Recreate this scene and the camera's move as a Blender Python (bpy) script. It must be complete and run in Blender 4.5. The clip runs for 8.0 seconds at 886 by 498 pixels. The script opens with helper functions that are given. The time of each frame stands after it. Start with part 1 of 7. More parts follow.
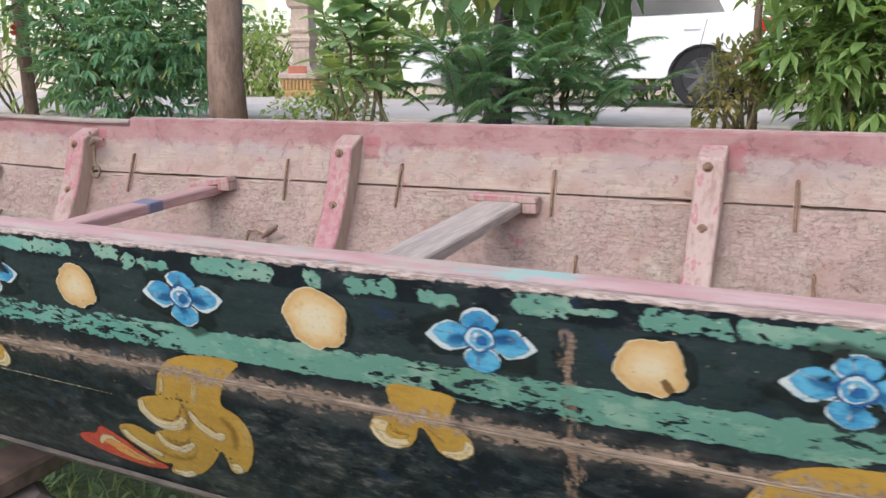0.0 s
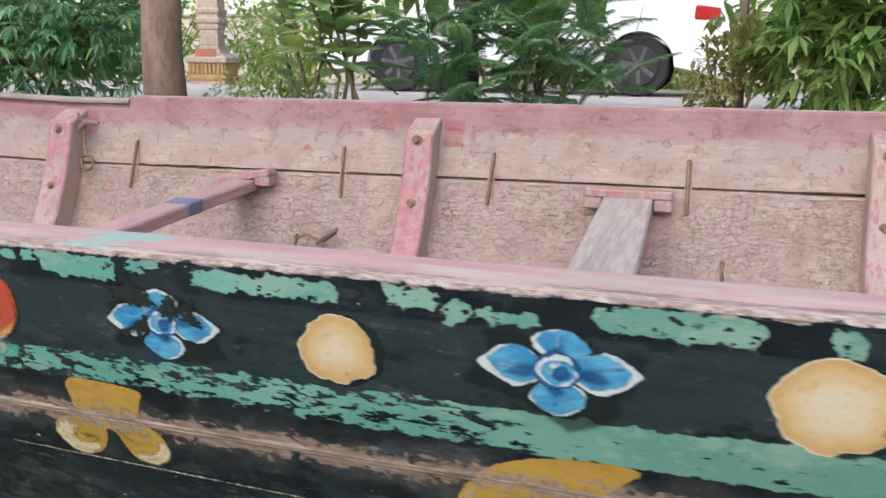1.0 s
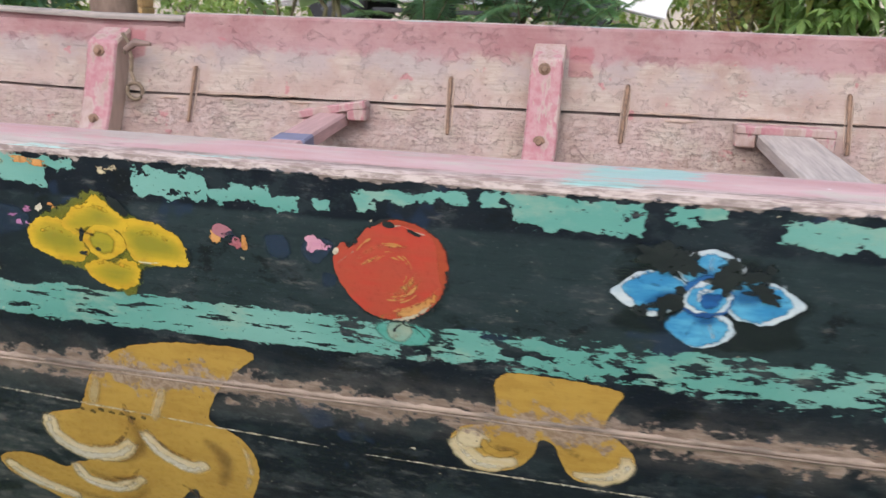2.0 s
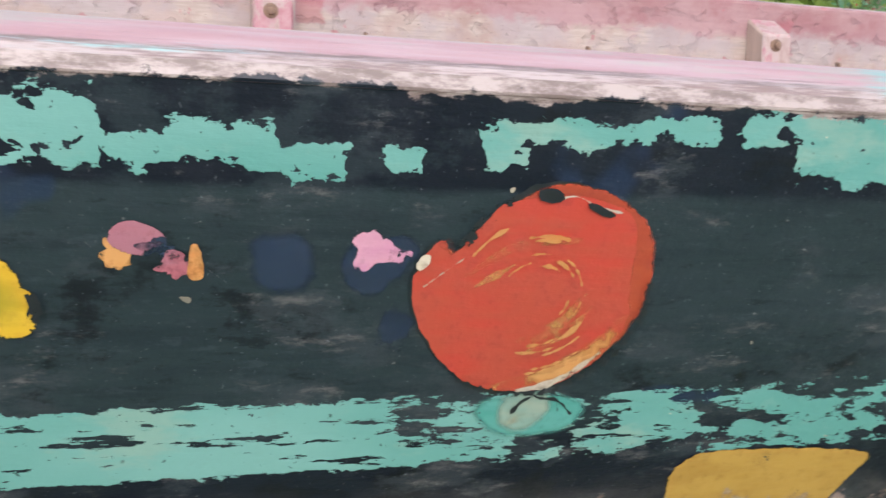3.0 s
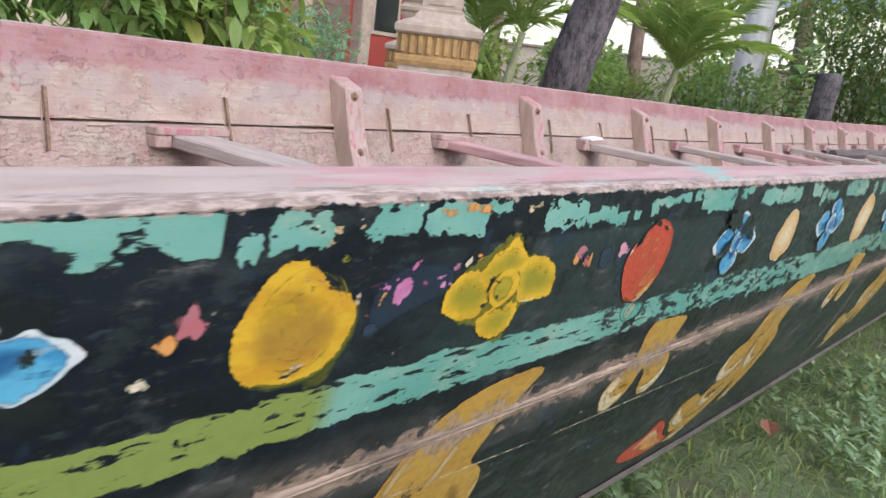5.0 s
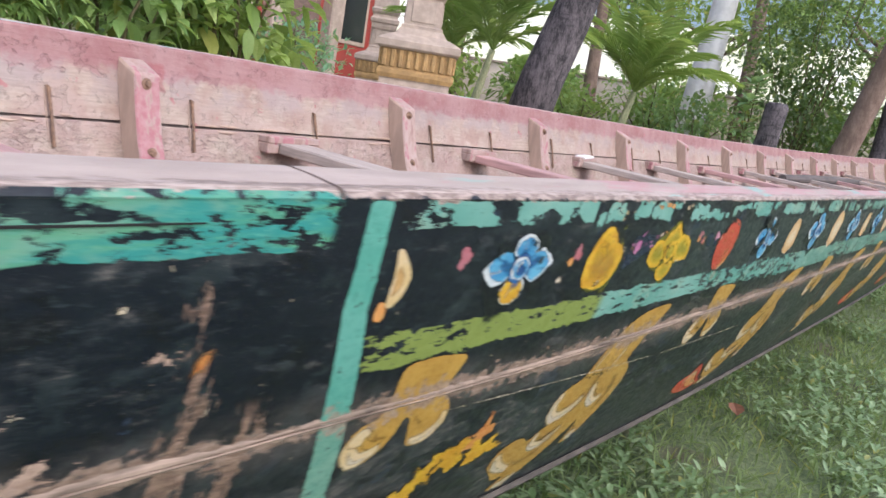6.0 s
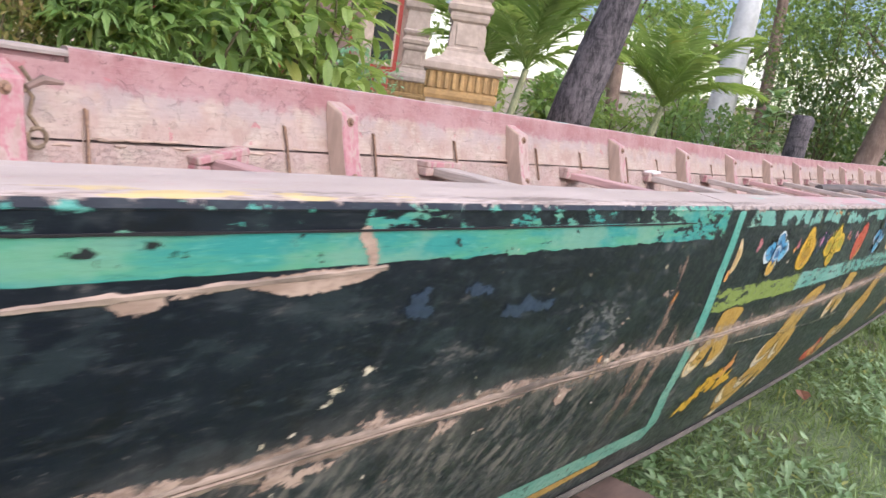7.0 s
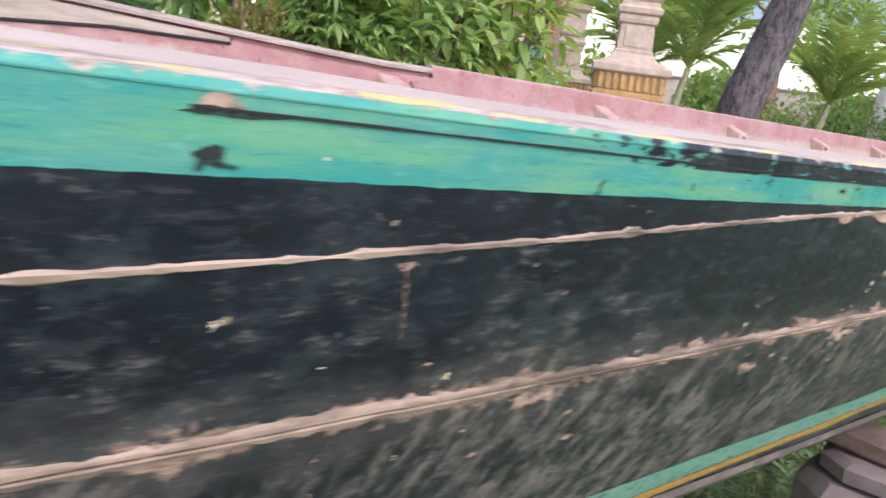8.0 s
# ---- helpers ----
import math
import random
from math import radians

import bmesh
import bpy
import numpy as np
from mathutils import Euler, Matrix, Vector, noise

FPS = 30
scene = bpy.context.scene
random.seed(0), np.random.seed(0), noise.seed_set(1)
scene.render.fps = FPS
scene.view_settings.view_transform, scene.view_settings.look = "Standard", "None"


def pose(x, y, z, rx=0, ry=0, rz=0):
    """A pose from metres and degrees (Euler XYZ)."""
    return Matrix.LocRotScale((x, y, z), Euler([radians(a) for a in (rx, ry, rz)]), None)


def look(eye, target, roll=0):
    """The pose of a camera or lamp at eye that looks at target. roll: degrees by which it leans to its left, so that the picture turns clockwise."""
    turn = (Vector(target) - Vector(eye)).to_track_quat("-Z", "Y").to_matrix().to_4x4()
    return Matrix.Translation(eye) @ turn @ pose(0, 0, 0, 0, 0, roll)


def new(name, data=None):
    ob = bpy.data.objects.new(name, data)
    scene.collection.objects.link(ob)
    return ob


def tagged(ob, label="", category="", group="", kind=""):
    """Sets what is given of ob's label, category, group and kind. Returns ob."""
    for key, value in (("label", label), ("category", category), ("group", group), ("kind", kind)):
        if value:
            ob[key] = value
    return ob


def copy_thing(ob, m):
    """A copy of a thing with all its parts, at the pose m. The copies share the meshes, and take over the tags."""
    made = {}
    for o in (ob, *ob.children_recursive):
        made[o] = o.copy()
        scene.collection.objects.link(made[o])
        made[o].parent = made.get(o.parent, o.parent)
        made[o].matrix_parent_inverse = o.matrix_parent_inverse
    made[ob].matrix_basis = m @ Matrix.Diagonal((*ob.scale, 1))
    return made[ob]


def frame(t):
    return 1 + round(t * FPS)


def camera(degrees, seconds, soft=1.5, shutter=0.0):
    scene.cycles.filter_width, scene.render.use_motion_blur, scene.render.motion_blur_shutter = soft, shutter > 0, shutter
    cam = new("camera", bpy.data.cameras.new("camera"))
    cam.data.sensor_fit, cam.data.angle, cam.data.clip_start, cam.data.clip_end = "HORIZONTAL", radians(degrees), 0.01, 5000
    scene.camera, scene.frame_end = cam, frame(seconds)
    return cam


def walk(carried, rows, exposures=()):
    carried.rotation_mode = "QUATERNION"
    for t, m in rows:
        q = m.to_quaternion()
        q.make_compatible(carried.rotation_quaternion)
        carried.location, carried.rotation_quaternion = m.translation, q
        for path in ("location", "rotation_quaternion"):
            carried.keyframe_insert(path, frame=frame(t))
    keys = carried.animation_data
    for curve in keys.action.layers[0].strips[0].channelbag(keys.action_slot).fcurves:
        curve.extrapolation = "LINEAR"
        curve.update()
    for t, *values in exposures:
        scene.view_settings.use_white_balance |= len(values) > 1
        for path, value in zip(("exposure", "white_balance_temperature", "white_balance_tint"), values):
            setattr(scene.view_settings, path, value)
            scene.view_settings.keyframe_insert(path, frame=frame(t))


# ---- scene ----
from mathutils.geometry import delaunay_2d_cdt

cam = camera(54.3, 8.0, shutter=0.2)
PATH = [
    (0, (0.193, -0.115, 1.197), (-0.604, 1.678, 0.808), 0.1),
    (0.5, (-0.125, -0.027, 1.158), (-0.833, 1.805, 0.781), 0.3),
    (1, (-0.428, 0.078, 1.154), (-0.977, 1.957, 0.743), 0.8),
    (1.5, (-0.713, 0.105, 1.132), (-1.189, 1.997, 0.695), 0.8),
    (1.7, (-0.809, 0.114, 1.116), (-1.255, 2.003, 0.634), 1.6),
    (2.8, (-1.159, 0.459, 1.029), (-0.767, 2.342, 0.481), 2.4),
    (3, (-1.165, 0.475, 1.013), (-0.608, 2.321, 0.481), 4.3),
    (3.5, (-1.246, 0.459, 1.019), (-0.256, 2.126, 0.528), 7.9),
    (4, (-1.412, 0.416, 1.053), (-0.202, 1.946, 0.613), 6.4),
    (4.5, (-1.542, 0.436, 1.047), (-0.112, 1.772, 0.638), 6.2),
    (4.7, (-1.607, 0.446, 1.05), (-0.08, 1.676, 0.656), 5.3),
    (5.8, (-2.131, 0.394, 1.06), (-0.462, 1.438, 0.703), 9.3),
    (6, (-2.23, 0.416, 1.06), (-0.561, 1.465, 0.721), 9.2),
    (6.5, (-2.501, 0.491, 1.048), (-0.832, 1.547, 0.728), 6.2),
    (7, (-2.779, 0.483, 1.053), (-1.122, 1.56, 0.742), 8.2),
    (7.5, (-3.093, 0.462, 1.038), (-1.509, 1.638, 0.708), 8.1),
    (8, (-3.327, 0.539, 1.015), (-1.857, 1.847, 0.661), 7.8),
]
walk(cam, [(t, look(eye, target, roll)) for t, eye, target, roll in PATH], exposures=((0.0, 0.26, 5650, 11.5), (1.5, 0.27, 5600, 11.0), (3.0, 0.57, 5500, 12.5), (3.5, 0.66, 5750, 14.0), (4.0, 0.40, 5600, 13.5), (4.5, 0.40, 5550, 13.5), (6.5, 0.57, 5600, 16.5), (8.0, 0.80, 5650, 18.0)))


# ---- light ----
SUN_ELEVATION, SUN_AZIMUTH = 44.0, 190.0
world = bpy.data.worlds.new("sky")
scene.world = world
world.use_nodes = True
sky = world.node_tree.nodes.new("ShaderNodeTexSky")
sky.sky_type, sky.sun_disc = "NISHITA", False
sky.sun_elevation, sky.sun_rotation = radians(SUN_ELEVATION), radians(SUN_AZIMUTH)
sky.dust_density, sky.ozone_density = 5.0, 0.5
background = world.node_tree.nodes["Background"]
background.inputs["Strength"].default_value = 0.15
world.node_tree.links.new(sky.outputs[0], background.inputs["Color"])
sun_data = bpy.data.lights.new("sun", "SUN")
sun_data.energy, sun_data.angle, sun_data.color = 2.2, radians(130), (1.0, 0.94, 0.89)
sun = new("sun", sun_data)
a, e = radians(SUN_AZIMUTH), radians(SUN_ELEVATION)
sun.matrix_world = look((60 * math.sin(a) * math.cos(e), 60 * math.cos(a) * math.cos(e), 60 * math.sin(e)), (0, 1.4, 1))


# ---- materials ----
class Graph:
    """A node material under construction; its methods return sockets."""

    def __init__(self, name, roughness=0.6, metallic=0.0):
        self.material = bpy.data.materials.new(name)
        self.material.use_nodes = True
        self.tree = self.material.node_tree
        self.bsdf = self.tree.nodes["Principled BSDF"]
        self.bsdf.inputs["Roughness"].default_value = roughness
        self.bsdf.inputs["Metallic"].default_value = metallic

    def node(self, kind):
        return self.tree.nodes.new(kind)

    def put(self, value, socket):
        if isinstance(value, bpy.types.NodeSocket):
            self.tree.links.new(value, socket)
        elif isinstance(value, tuple):
            socket.default_value = (*value, 1.0)[: len(socket.default_value)]
        else:
            socket.default_value = value

    def math(self, op, a, b=0.0, clamp=False):
        n = self.node("ShaderNodeMath")
        n.operation, n.use_clamp = op, clamp
        self.put(a, n.inputs[0])
        self.put(b, n.inputs[1])
        return n.outputs[0]

    def add(self, a, b):
        return self.math("ADD", a, b)

    def sub(self, a, b):
        return self.math("SUBTRACT", a, b)

    def mul(self, a, b):
        return self.math("MULTIPLY", a, b)

    def low(self, a, b):
        return self.math("MINIMUM", a, b)

    def high(self, a, b):
        return self.math("MAXIMUM", a, b)

    def step(self, value, start, end, low=0.0, high=1.0):
        n = self.node("ShaderNodeMapRange")
        n.interpolation_type = "SMOOTHSTEP"
        self.put(value, n.inputs[0])
        for i, v in enumerate((start, end, low, high)):
            self.put(v, n.inputs[1 + i])
        return n.outputs[0]

    def uv(self):
        n = self.node("ShaderNodeSeparateXYZ")
        self.tree.links.new(self.node("ShaderNodeUVMap").outputs[0], n.inputs[0])
        return n.outputs[0], n.outputs[1]

    def vector(self, x, y=0.0, z=0.0):
        n = self.node("ShaderNodeCombineXYZ")
        for i, v in enumerate((x, y, z)):
            self.put(v, n.inputs[i])
        return n.outputs[0]

    def object_vector(self, scale=(1.0, 1.0, 1.0)):
        n = self.node("ShaderNodeMapping")
        self.tree.links.new(self.node("ShaderNodeTexCoord").outputs["Object"], n.inputs[0])
        n.inputs["Scale"].default_value = scale
        return n.outputs[0]

    def noise(self, vector, scale, detail=4.0, rough=0.6):
        n = self.node("ShaderNodeTexNoise")
        self.put(vector, n.inputs["Vector"])
        n.inputs["Scale"].default_value, n.inputs["Detail"].default_value = scale, detail
        n.inputs["Roughness"].default_value = rough
        return n.outputs[0]

    def cells(self, vector, scale):
        n = self.node("ShaderNodeTexVoronoi")
        n.feature = "DISTANCE_TO_EDGE"
        self.put(vector, n.inputs["Vector"])
        n.inputs["Scale"].default_value = scale
        return n.outputs[0]

    def table(self, value, start, end, stops):
        """A ramp of two channels over value from start to end. stops: (place, first, second)."""
        n = self.node("ShaderNodeValToRGB")
        ramp = n.color_ramp
        for k, (place, first, second) in enumerate(stops):
            at = min(1.0, max(0.0, (place - start) / (end - start)))
            stop = ramp.elements[k] if k < 2 else ramp.elements.new(at)
            if k < 2:
                stop.position = 0.0 if k == 0 else 0.0001
            stop.position = at
            stop.color = (first, second, 0.0, 1.0)
        m = self.node("ShaderNodeMapRange")
        self.put(value, m.inputs[0])
        m.inputs[1].default_value, m.inputs[2].default_value = start, end
        self.tree.links.new(m.outputs[0], n.inputs[0])
        s = self.node("ShaderNodeSeparateColor")
        self.tree.links.new(n.outputs[0], s.inputs[0])
        return s.outputs[0], s.outputs[1]

    def mix(self, fac, a, b):
        n = self.node("ShaderNodeMix")
        n.data_type = "RGBA"
        self.put(fac, n.inputs[0])
        self.put(a, n.inputs[6])
        self.put(b, n.inputs[7])
        return n.outputs[2]

    def island(self):
        return self.node("ShaderNodeNewGeometry").outputs["Random Per Island"]

    def each(self):
        return self.node("ShaderNodeObjectInfo").outputs["Random"]

    def colour(self, c):
        self.put(c, self.bsdf.inputs["Base Color"])

    def rough(self, r):
        self.put(r, self.bsdf.inputs["Roughness"])

    def bump(self, height, strength=0.4, distance=0.002):
        n = self.node("ShaderNodeBump")
        n.inputs["Strength"].default_value, n.inputs["Distance"].default_value = strength, distance
        self.put(height, n.inputs["Height"])
        self.tree.links.new(n.outputs[0], self.bsdf.inputs["Normal"])


def simple(name, colour, dark=0.7, scale=30.0, roughness=0.6, stretch=(1, 1, 1), bump=0.3, metallic=0.0, distance=0.002):
    """A plain surface with grain at two scales."""
    g = Graph(name, roughness, metallic)
    v = g.object_vector(stretch)
    fine, broad = g.noise(v, scale, 5.0), g.noise(v, scale * 0.12, 3.0)
    both = g.add(g.mul(fine, 0.6), g.mul(broad, 0.4))
    g.colour(g.mix(g.step(both, 0.35, 0.65), tuple(c * dark for c in colour), colour))
    g.rough(g.step(fine, 0.3, 0.7, max(roughness - 0.1, 0.05), min(roughness + 0.1, 1.0)))
    if bump:
        g.bump(both, bump, distance)
    return g.material


def brushed(name, colour, other, roughness=0.42, chips=0.3, blends=()):
    """Hand-brushed gloss paint with streaks of another tone, fine dirt, small chips and a brushed-out edge.
    blends: (start, end, colour) brushed in towards the middle, by distance from the rim."""
    g = Graph(name, roughness)
    v = g.object_vector((1.0, 1.0, 1.0))
    streak = g.noise(g.object_vector((14.0, 14.0, 60.0)), 2.2, 5.0, 0.65)
    broad = g.noise(v, 22.0, 4.0)
    c = g.mix(g.step(g.add(g.mul(streak, 0.5), g.mul(broad, 0.5)), 0.42, 0.60), colour, other)
    rim = g.node("ShaderNodeUVMap")
    rim.uv_map = "Edge"
    place = g.node("ShaderNodeSeparateXYZ")
    g.tree.links.new(rim.outputs[0], place.inputs[0])
    for start, end, inner in blends:
        depth = g.add(place.outputs[0], g.mul(g.sub(g.add(g.mul(streak, 0.6), g.mul(broad, 0.4)), 0.5), 2.0 * (end - start)))
        c = g.mix(g.step(depth, start, end), c, inner)
    dirt = g.noise(v, 190.0, 5.0, 0.7)
    c = g.mix(g.step(dirt, 0.54, 0.68, 0.0, 0.35), c, tuple(0.55 * k for k in colour))
    lost = g.step(g.noise(v, 90.0, 5.0, 0.66), 0.715 - chips * 0.1, 0.73 - chips * 0.1)
    c = g.mix(lost, c, (0.02, 0.024, 0.026))
    along, down = g.uv()
    away = g.math("ABSOLUTE", g.sub(down, g.step(along, -1.4, -2.5, 0.177, 0.156)))
    rubbed = g.step(g.add(g.sub(0.013, away), g.mul(g.sub(g.noise(v, 70.0, 6.0, 0.7), 0.5), 0.09)), 0.0, 0.006)
    g.colour(g.mix(g.mul(rubbed, 0.85), c, g.mix(g.step(dirt, 0.38, 0.62), (0.33, 0.25, 0.20), (0.18, 0.12, 0.09))))
    g.rough(g.step(dirt, 0.4, 0.65, roughness - 0.08, roughness + 0.14))
    # The edge is crisp, flaked (above 1.5) or blended out (above 3.5).
    fray = g.add(g.mul(g.sub(g.noise(v, 260.0, 4.0, 0.65), 0.5), 1.5), g.mul(g.sub(g.noise(v, 85.0, 3.0, 0.6), 0.5), 1.1))
    blended = g.math("GREATER_THAN", place.outputs[1], 3.5)
    chipped = g.mul(g.math("GREATER_THAN", place.outputs[1], 1.5), g.sub(1.0, blended))
    cover = g.step(g.add(place.outputs[0], g.mul(fray, g.sub(1.0, g.mul(blended, 0.8)))), 0.1, 0.95)
    flaky = g.step(g.add(place.outputs[0], g.mul(fray, 1.5)), 0.42, 0.56)
    cover = g.add(g.mul(cover, g.sub(1.0, chipped)), g.mul(flaky, chipped))
    g.put(g.mul(cover, g.low(g.sub(place.outputs[1], g.mul(blended, 4.0)), 1.0)), g.bsdf.inputs["Alpha"])
    g.bump(g.sub(g.add(streak, g.mul(dirt, 0.5)), g.mul(lost, 0.7)), 0.3, 0.001)
    return g.material


# Remains of the upper turquoise band: from, to, top and bottom edge below the rail, in millimetres.
REMAINS = [(-1490, -1475, 20, 30), (-1471, -1433, 9, 24), (-1404, -1366, 3, 20), (-1360, -1306, 6, 24), (-1304, -1282, 9, 14), (-1239, -1186, 9, 27), (-1186, -1168, 19, 27), (-1168, -1144, 15, 25), (-1144, -1122, 20, 28),
           (-1113, -1103, 21, 26), (-1086, -1072, 12, 25), (-1070, -1016, 11, 16), (-1012, -988, 7, 16), (-988, -905, 9, 26), (-889, -856, 8, 13), (-829, -697, 11, 25), (-656, -610, 8, 23), (-604, -588, 17, 31), (-584, -530, 21, 28),
           (-489, -377, 7, 26), (-331, -314, 8, 27), (-278, -216, 13, 28), (-187, -148, 16, 30), (-81, -24, 8, 27), (-24, 21, 15, 22), (48, 129, 10, 28), (134, 195, 12, 28), (195, 420, 5, 28)]


def remains(g, u):
    """Top and bottom edge of the upper band along the boat, by table."""
    tops, bottoms = None, None
    for k in range(0, len(REMAINS), 6):
        rows = REMAINS[k:k + 6]
        start, end = rows[0][0] / 1000 - 0.007, rows[-1][1] / 1000 + 0.007
        stops = []
        for k, (a, c, high, low) in enumerate(rows):
            joined = k > 0 and a - rows[k - 1][1] < 3, k < len(rows) - 1 and rows[k + 1][0] - c < 3
            stops += [(a / 1000 + 0.001, high / 50, low / 50)] if joined[0] else [(a / 1000 - 0.003, 0.5, 0.2), (a / 1000 + 0.001, high / 50, low / 50)]
            stops += [(c / 1000 - 0.001, high / 50, low / 50)] if joined[1] else [(c / 1000 - 0.001, high / 50, low / 50), (c / 1000 + 0.003, 0.5, 0.2)]
        first, second = g.table(u, start, end, stops)
        tops = first if tops is None else g.low(tops, first)
        bottoms = second if bottoms is None else g.high(bottoms, second)
    return g.mul(tops, 0.05), g.mul(bottoms, 0.05)


def hull_paint():
    """Black boat paint with worn turquoise bands, rubbed seams and scuffs. u: metres along, v: metres below the rail."""
    g = Graph("worn_black_boat_paint", 0.42)
    g.bsdf.inputs["Specular IOR Level"].default_value = 0.28
    u, v = g.uv()
    flat = g.vector(u, v)
    long = g.vector(u, g.mul(v, 1.7))
    streaky = g.vector(u, g.mul(v, 4.5), 3.0)
    chip, chip_fine = g.noise(long, 38.0, 7.0, 0.66), g.noise(streaky, 52.0, 5.0, 0.7)
    crisp = g.noise(g.vector(u, g.mul(v, 1.15), 50.0), 95.0, 6.0, 0.62)
    ragged = g.add(g.mul(g.sub(chip, 0.5), 1.3), g.mul(g.sub(chip_fine, 0.5), 0.5))
    patchy = g.noise(g.vector(u, g.mul(v, 0.6), 7.0), 3.4, 2.0)
    base_noise = g.noise(flat, 9.0, 6.0)
    base = g.mix(g.step(base_noise, 0.4, 0.65), (0.0050, 0.0068, 0.0120), (0.0085, 0.0118, 0.0170))
    between = g.mul(g.step(g.add(v, g.mul(ragged, 0.003)), 0.030, 0.034), g.step(v, 0.125, 0.112))
    brushed_on = g.noise(g.vector(g.mul(u, 0.5), g.mul(v, 4.0), 14.0), 24.0, 6.0, 0.68)
    base = g.mix(g.mul(g.mul(between, g.step(u, -1.42, -1.25)), g.step(brushed_on, 0.3, 0.6, 0.55, 1.0)), base, (0.0200, 0.0300, 0.0315))
    base = g.mix(g.step(brushed_on, 0.53, 0.70, 0.0, 0.5), base, (0.006, 0.008, 0.012))
    blotch = g.noise(g.vector(u, g.mul(v, 1.4), 61.0), 17.0, 6.0, 0.7)
    base = g.mix(g.step(blotch, 0.53, 0.60, 0.0, 0.5), base, (0.024, 0.034, 0.037))
    base = g.mix(g.step(blotch, 0.44, 0.37, 0.0, 0.8), base, (0.005, 0.006, 0.008))
    dab = g.noise(g.vector(g.mul(u, 0.7), g.mul(v, 2.0), 23.0), 70.0, 7.0, 0.72)
    base = g.mix(g.mul(between, g.step(dab, 0.56, 0.64, 0.0, 0.55)), base, (0.034, 0.046, 0.050))
    base = g.mix(g.mul(between, g.step(dab, 0.43, 0.36, 0.0, 0.7)), base, (0.008, 0.011, 0.013))
    navy = g.step(g.noise(g.vector(u, v, 12.0), 13.0, 3.0), 0.63, 0.66)
    base = g.mix(g.mul(navy, g.step(u, -1.9, -1.7, 0.0, 0.6)), base, (0.016, 0.027, 0.055))
    # Scuffs and dust: thin below the rail, more towards the keel and the bow.
    bowward = g.step(u, -1.75, -2.5)
    low_down = g.step(v, 0.15, 0.26)
    dusty = g.add(g.mul(low_down, 0.07), g.mul(bowward, g.step(v, 0.05, 0.15, 0.0, 0.07)))
    scuff = g.noise(g.vector(g.mul(u, 0.8), g.mul(v, 1.6), 1.0), 26.0, 9.0, 0.74)
    broad = g.noise(g.vector(u, v, 21.0), 6.0, 3.0)
    rubbed = g.add(g.add(g.mul(scuff, 0.7), g.mul(broad, 0.3)), dusty)
    base = g.mix(g.mul(g.step(rubbed, 0.535, 0.60), g.step(u, -1.75, -2.3, 0.55, 0.35)), base, (0.036, 0.043, 0.046))
    base = g.mix(g.step(g.add(g.mul(rubbed, 0.55), g.mul(g.noise(g.vector(g.mul(u, 0.7), g.mul(v, 2.2), 58.0), 60.0, 8.0, 0.72), 0.45)), 0.55, 0.64, 0.0, 0.6), base, (0.13, 0.12, 0.108))
    slanted = g.noise(g.vector(g.add(u, g.mul(v, -0.55)), g.mul(g.add(v, g.mul(u, -0.12)), 0.55), 66.0), 22.0, 8.0, 0.7)
    smear = g.mul(g.mul(g.step(u, -1.75, -2.1), g.step(v, 0.165, 0.185)), g.step(slanted, 0.46, 0.62))
    base = g.mix(g.mul(smear, 0.32), base, (0.11, 0.105, 0.09))
    # Bluish grey streaks on the bow: sheen painted into the colour.
    painted_sheen = g.noise(g.vector(g.mul(u, 0.45), g.mul(v, 2.6), 68.0), 30.0, 8.0, 0.72)
    base = g.mix(g.mul(g.mul(g.step(u, -1.7, -2.2), g.step(painted_sheen, 0.55, 0.64)), 0.40), base, (0.042, 0.049, 0.053))
    mottle = g.noise(g.vector(g.add(g.mul(u, 1.7), g.mul(v, 0.6)), g.mul(v, 0.75), 63.0), 34.0, 9.0, 0.76)
    bow_low = g.mul(g.step(u, -1.75, -2.05), g.step(g.add(v, g.mul(g.sub(broad, 0.5), 0.12)), 0.130, 0.175))
    base = g.mix(g.mul(g.mul(bow_low, g.mul(g.step(mottle, 0.52, 0.56), g.step(broad, 0.42, 0.56, 0.25, 1.0))), 0.6), base, (0.165, 0.145, 0.120))
    base = g.mix(g.mul(g.mul(bow_low, g.step(mottle, 0.49, 0.44)), 0.75), base, (0.006, 0.008, 0.010))
    grit = g.step(g.add(g.noise(g.vector(u, g.mul(v, 1.3), 31.0), 150.0, 3.0, 0.6), g.mul(dusty, 0.5)), 0.70, 0.75)
    base = g.mix(g.mul(grit, 0.30), base, (0.30, 0.28, 0.25))
    dust = g.step(g.noise(g.vector(u, v, 33.0), 520.0, 2.0, 0.6), 0.66, 0.74)
    base = g.mix(g.mul(dust, 0.16), base, (0.30, 0.32, 0.32))
    scratch = g.step(g.noise(g.vector(g.mul(u, 1.0), g.mul(v, 9.0), 4.0), 40.0, 4.0, 0.7), 0.71, 0.76)
    slant = g.step(g.noise(g.vector(g.add(u, g.mul(v, 0.8)), g.mul(g.sub(v, g.mul(u, 0.9)), 14.0), 5.0), 30.0, 3.0, 0.7), 0.72, 0.77)
    base = g.mix(g.mul(g.high(scratch, slant), 0.38), base, (0.30, 0.30, 0.29))
    halo = g.step(g.math("ABSOLUTE", g.sub(v, g.step(u, -1.4, -2.5, 0.177, 0.156))), 0.040, 0.006)
    base = g.mix(g.mul(g.mul(halo, g.step(rubbed, 0.40, 0.56)), g.step(u, -1.6, -2.1, 0.38, 0.2)), base, (0.14, 0.125, 0.11))
    # Bare wood along the plank seam, and worn upright streaks.
    seam = g.step(u, -1.4, -2.5, 0.177, 0.156)
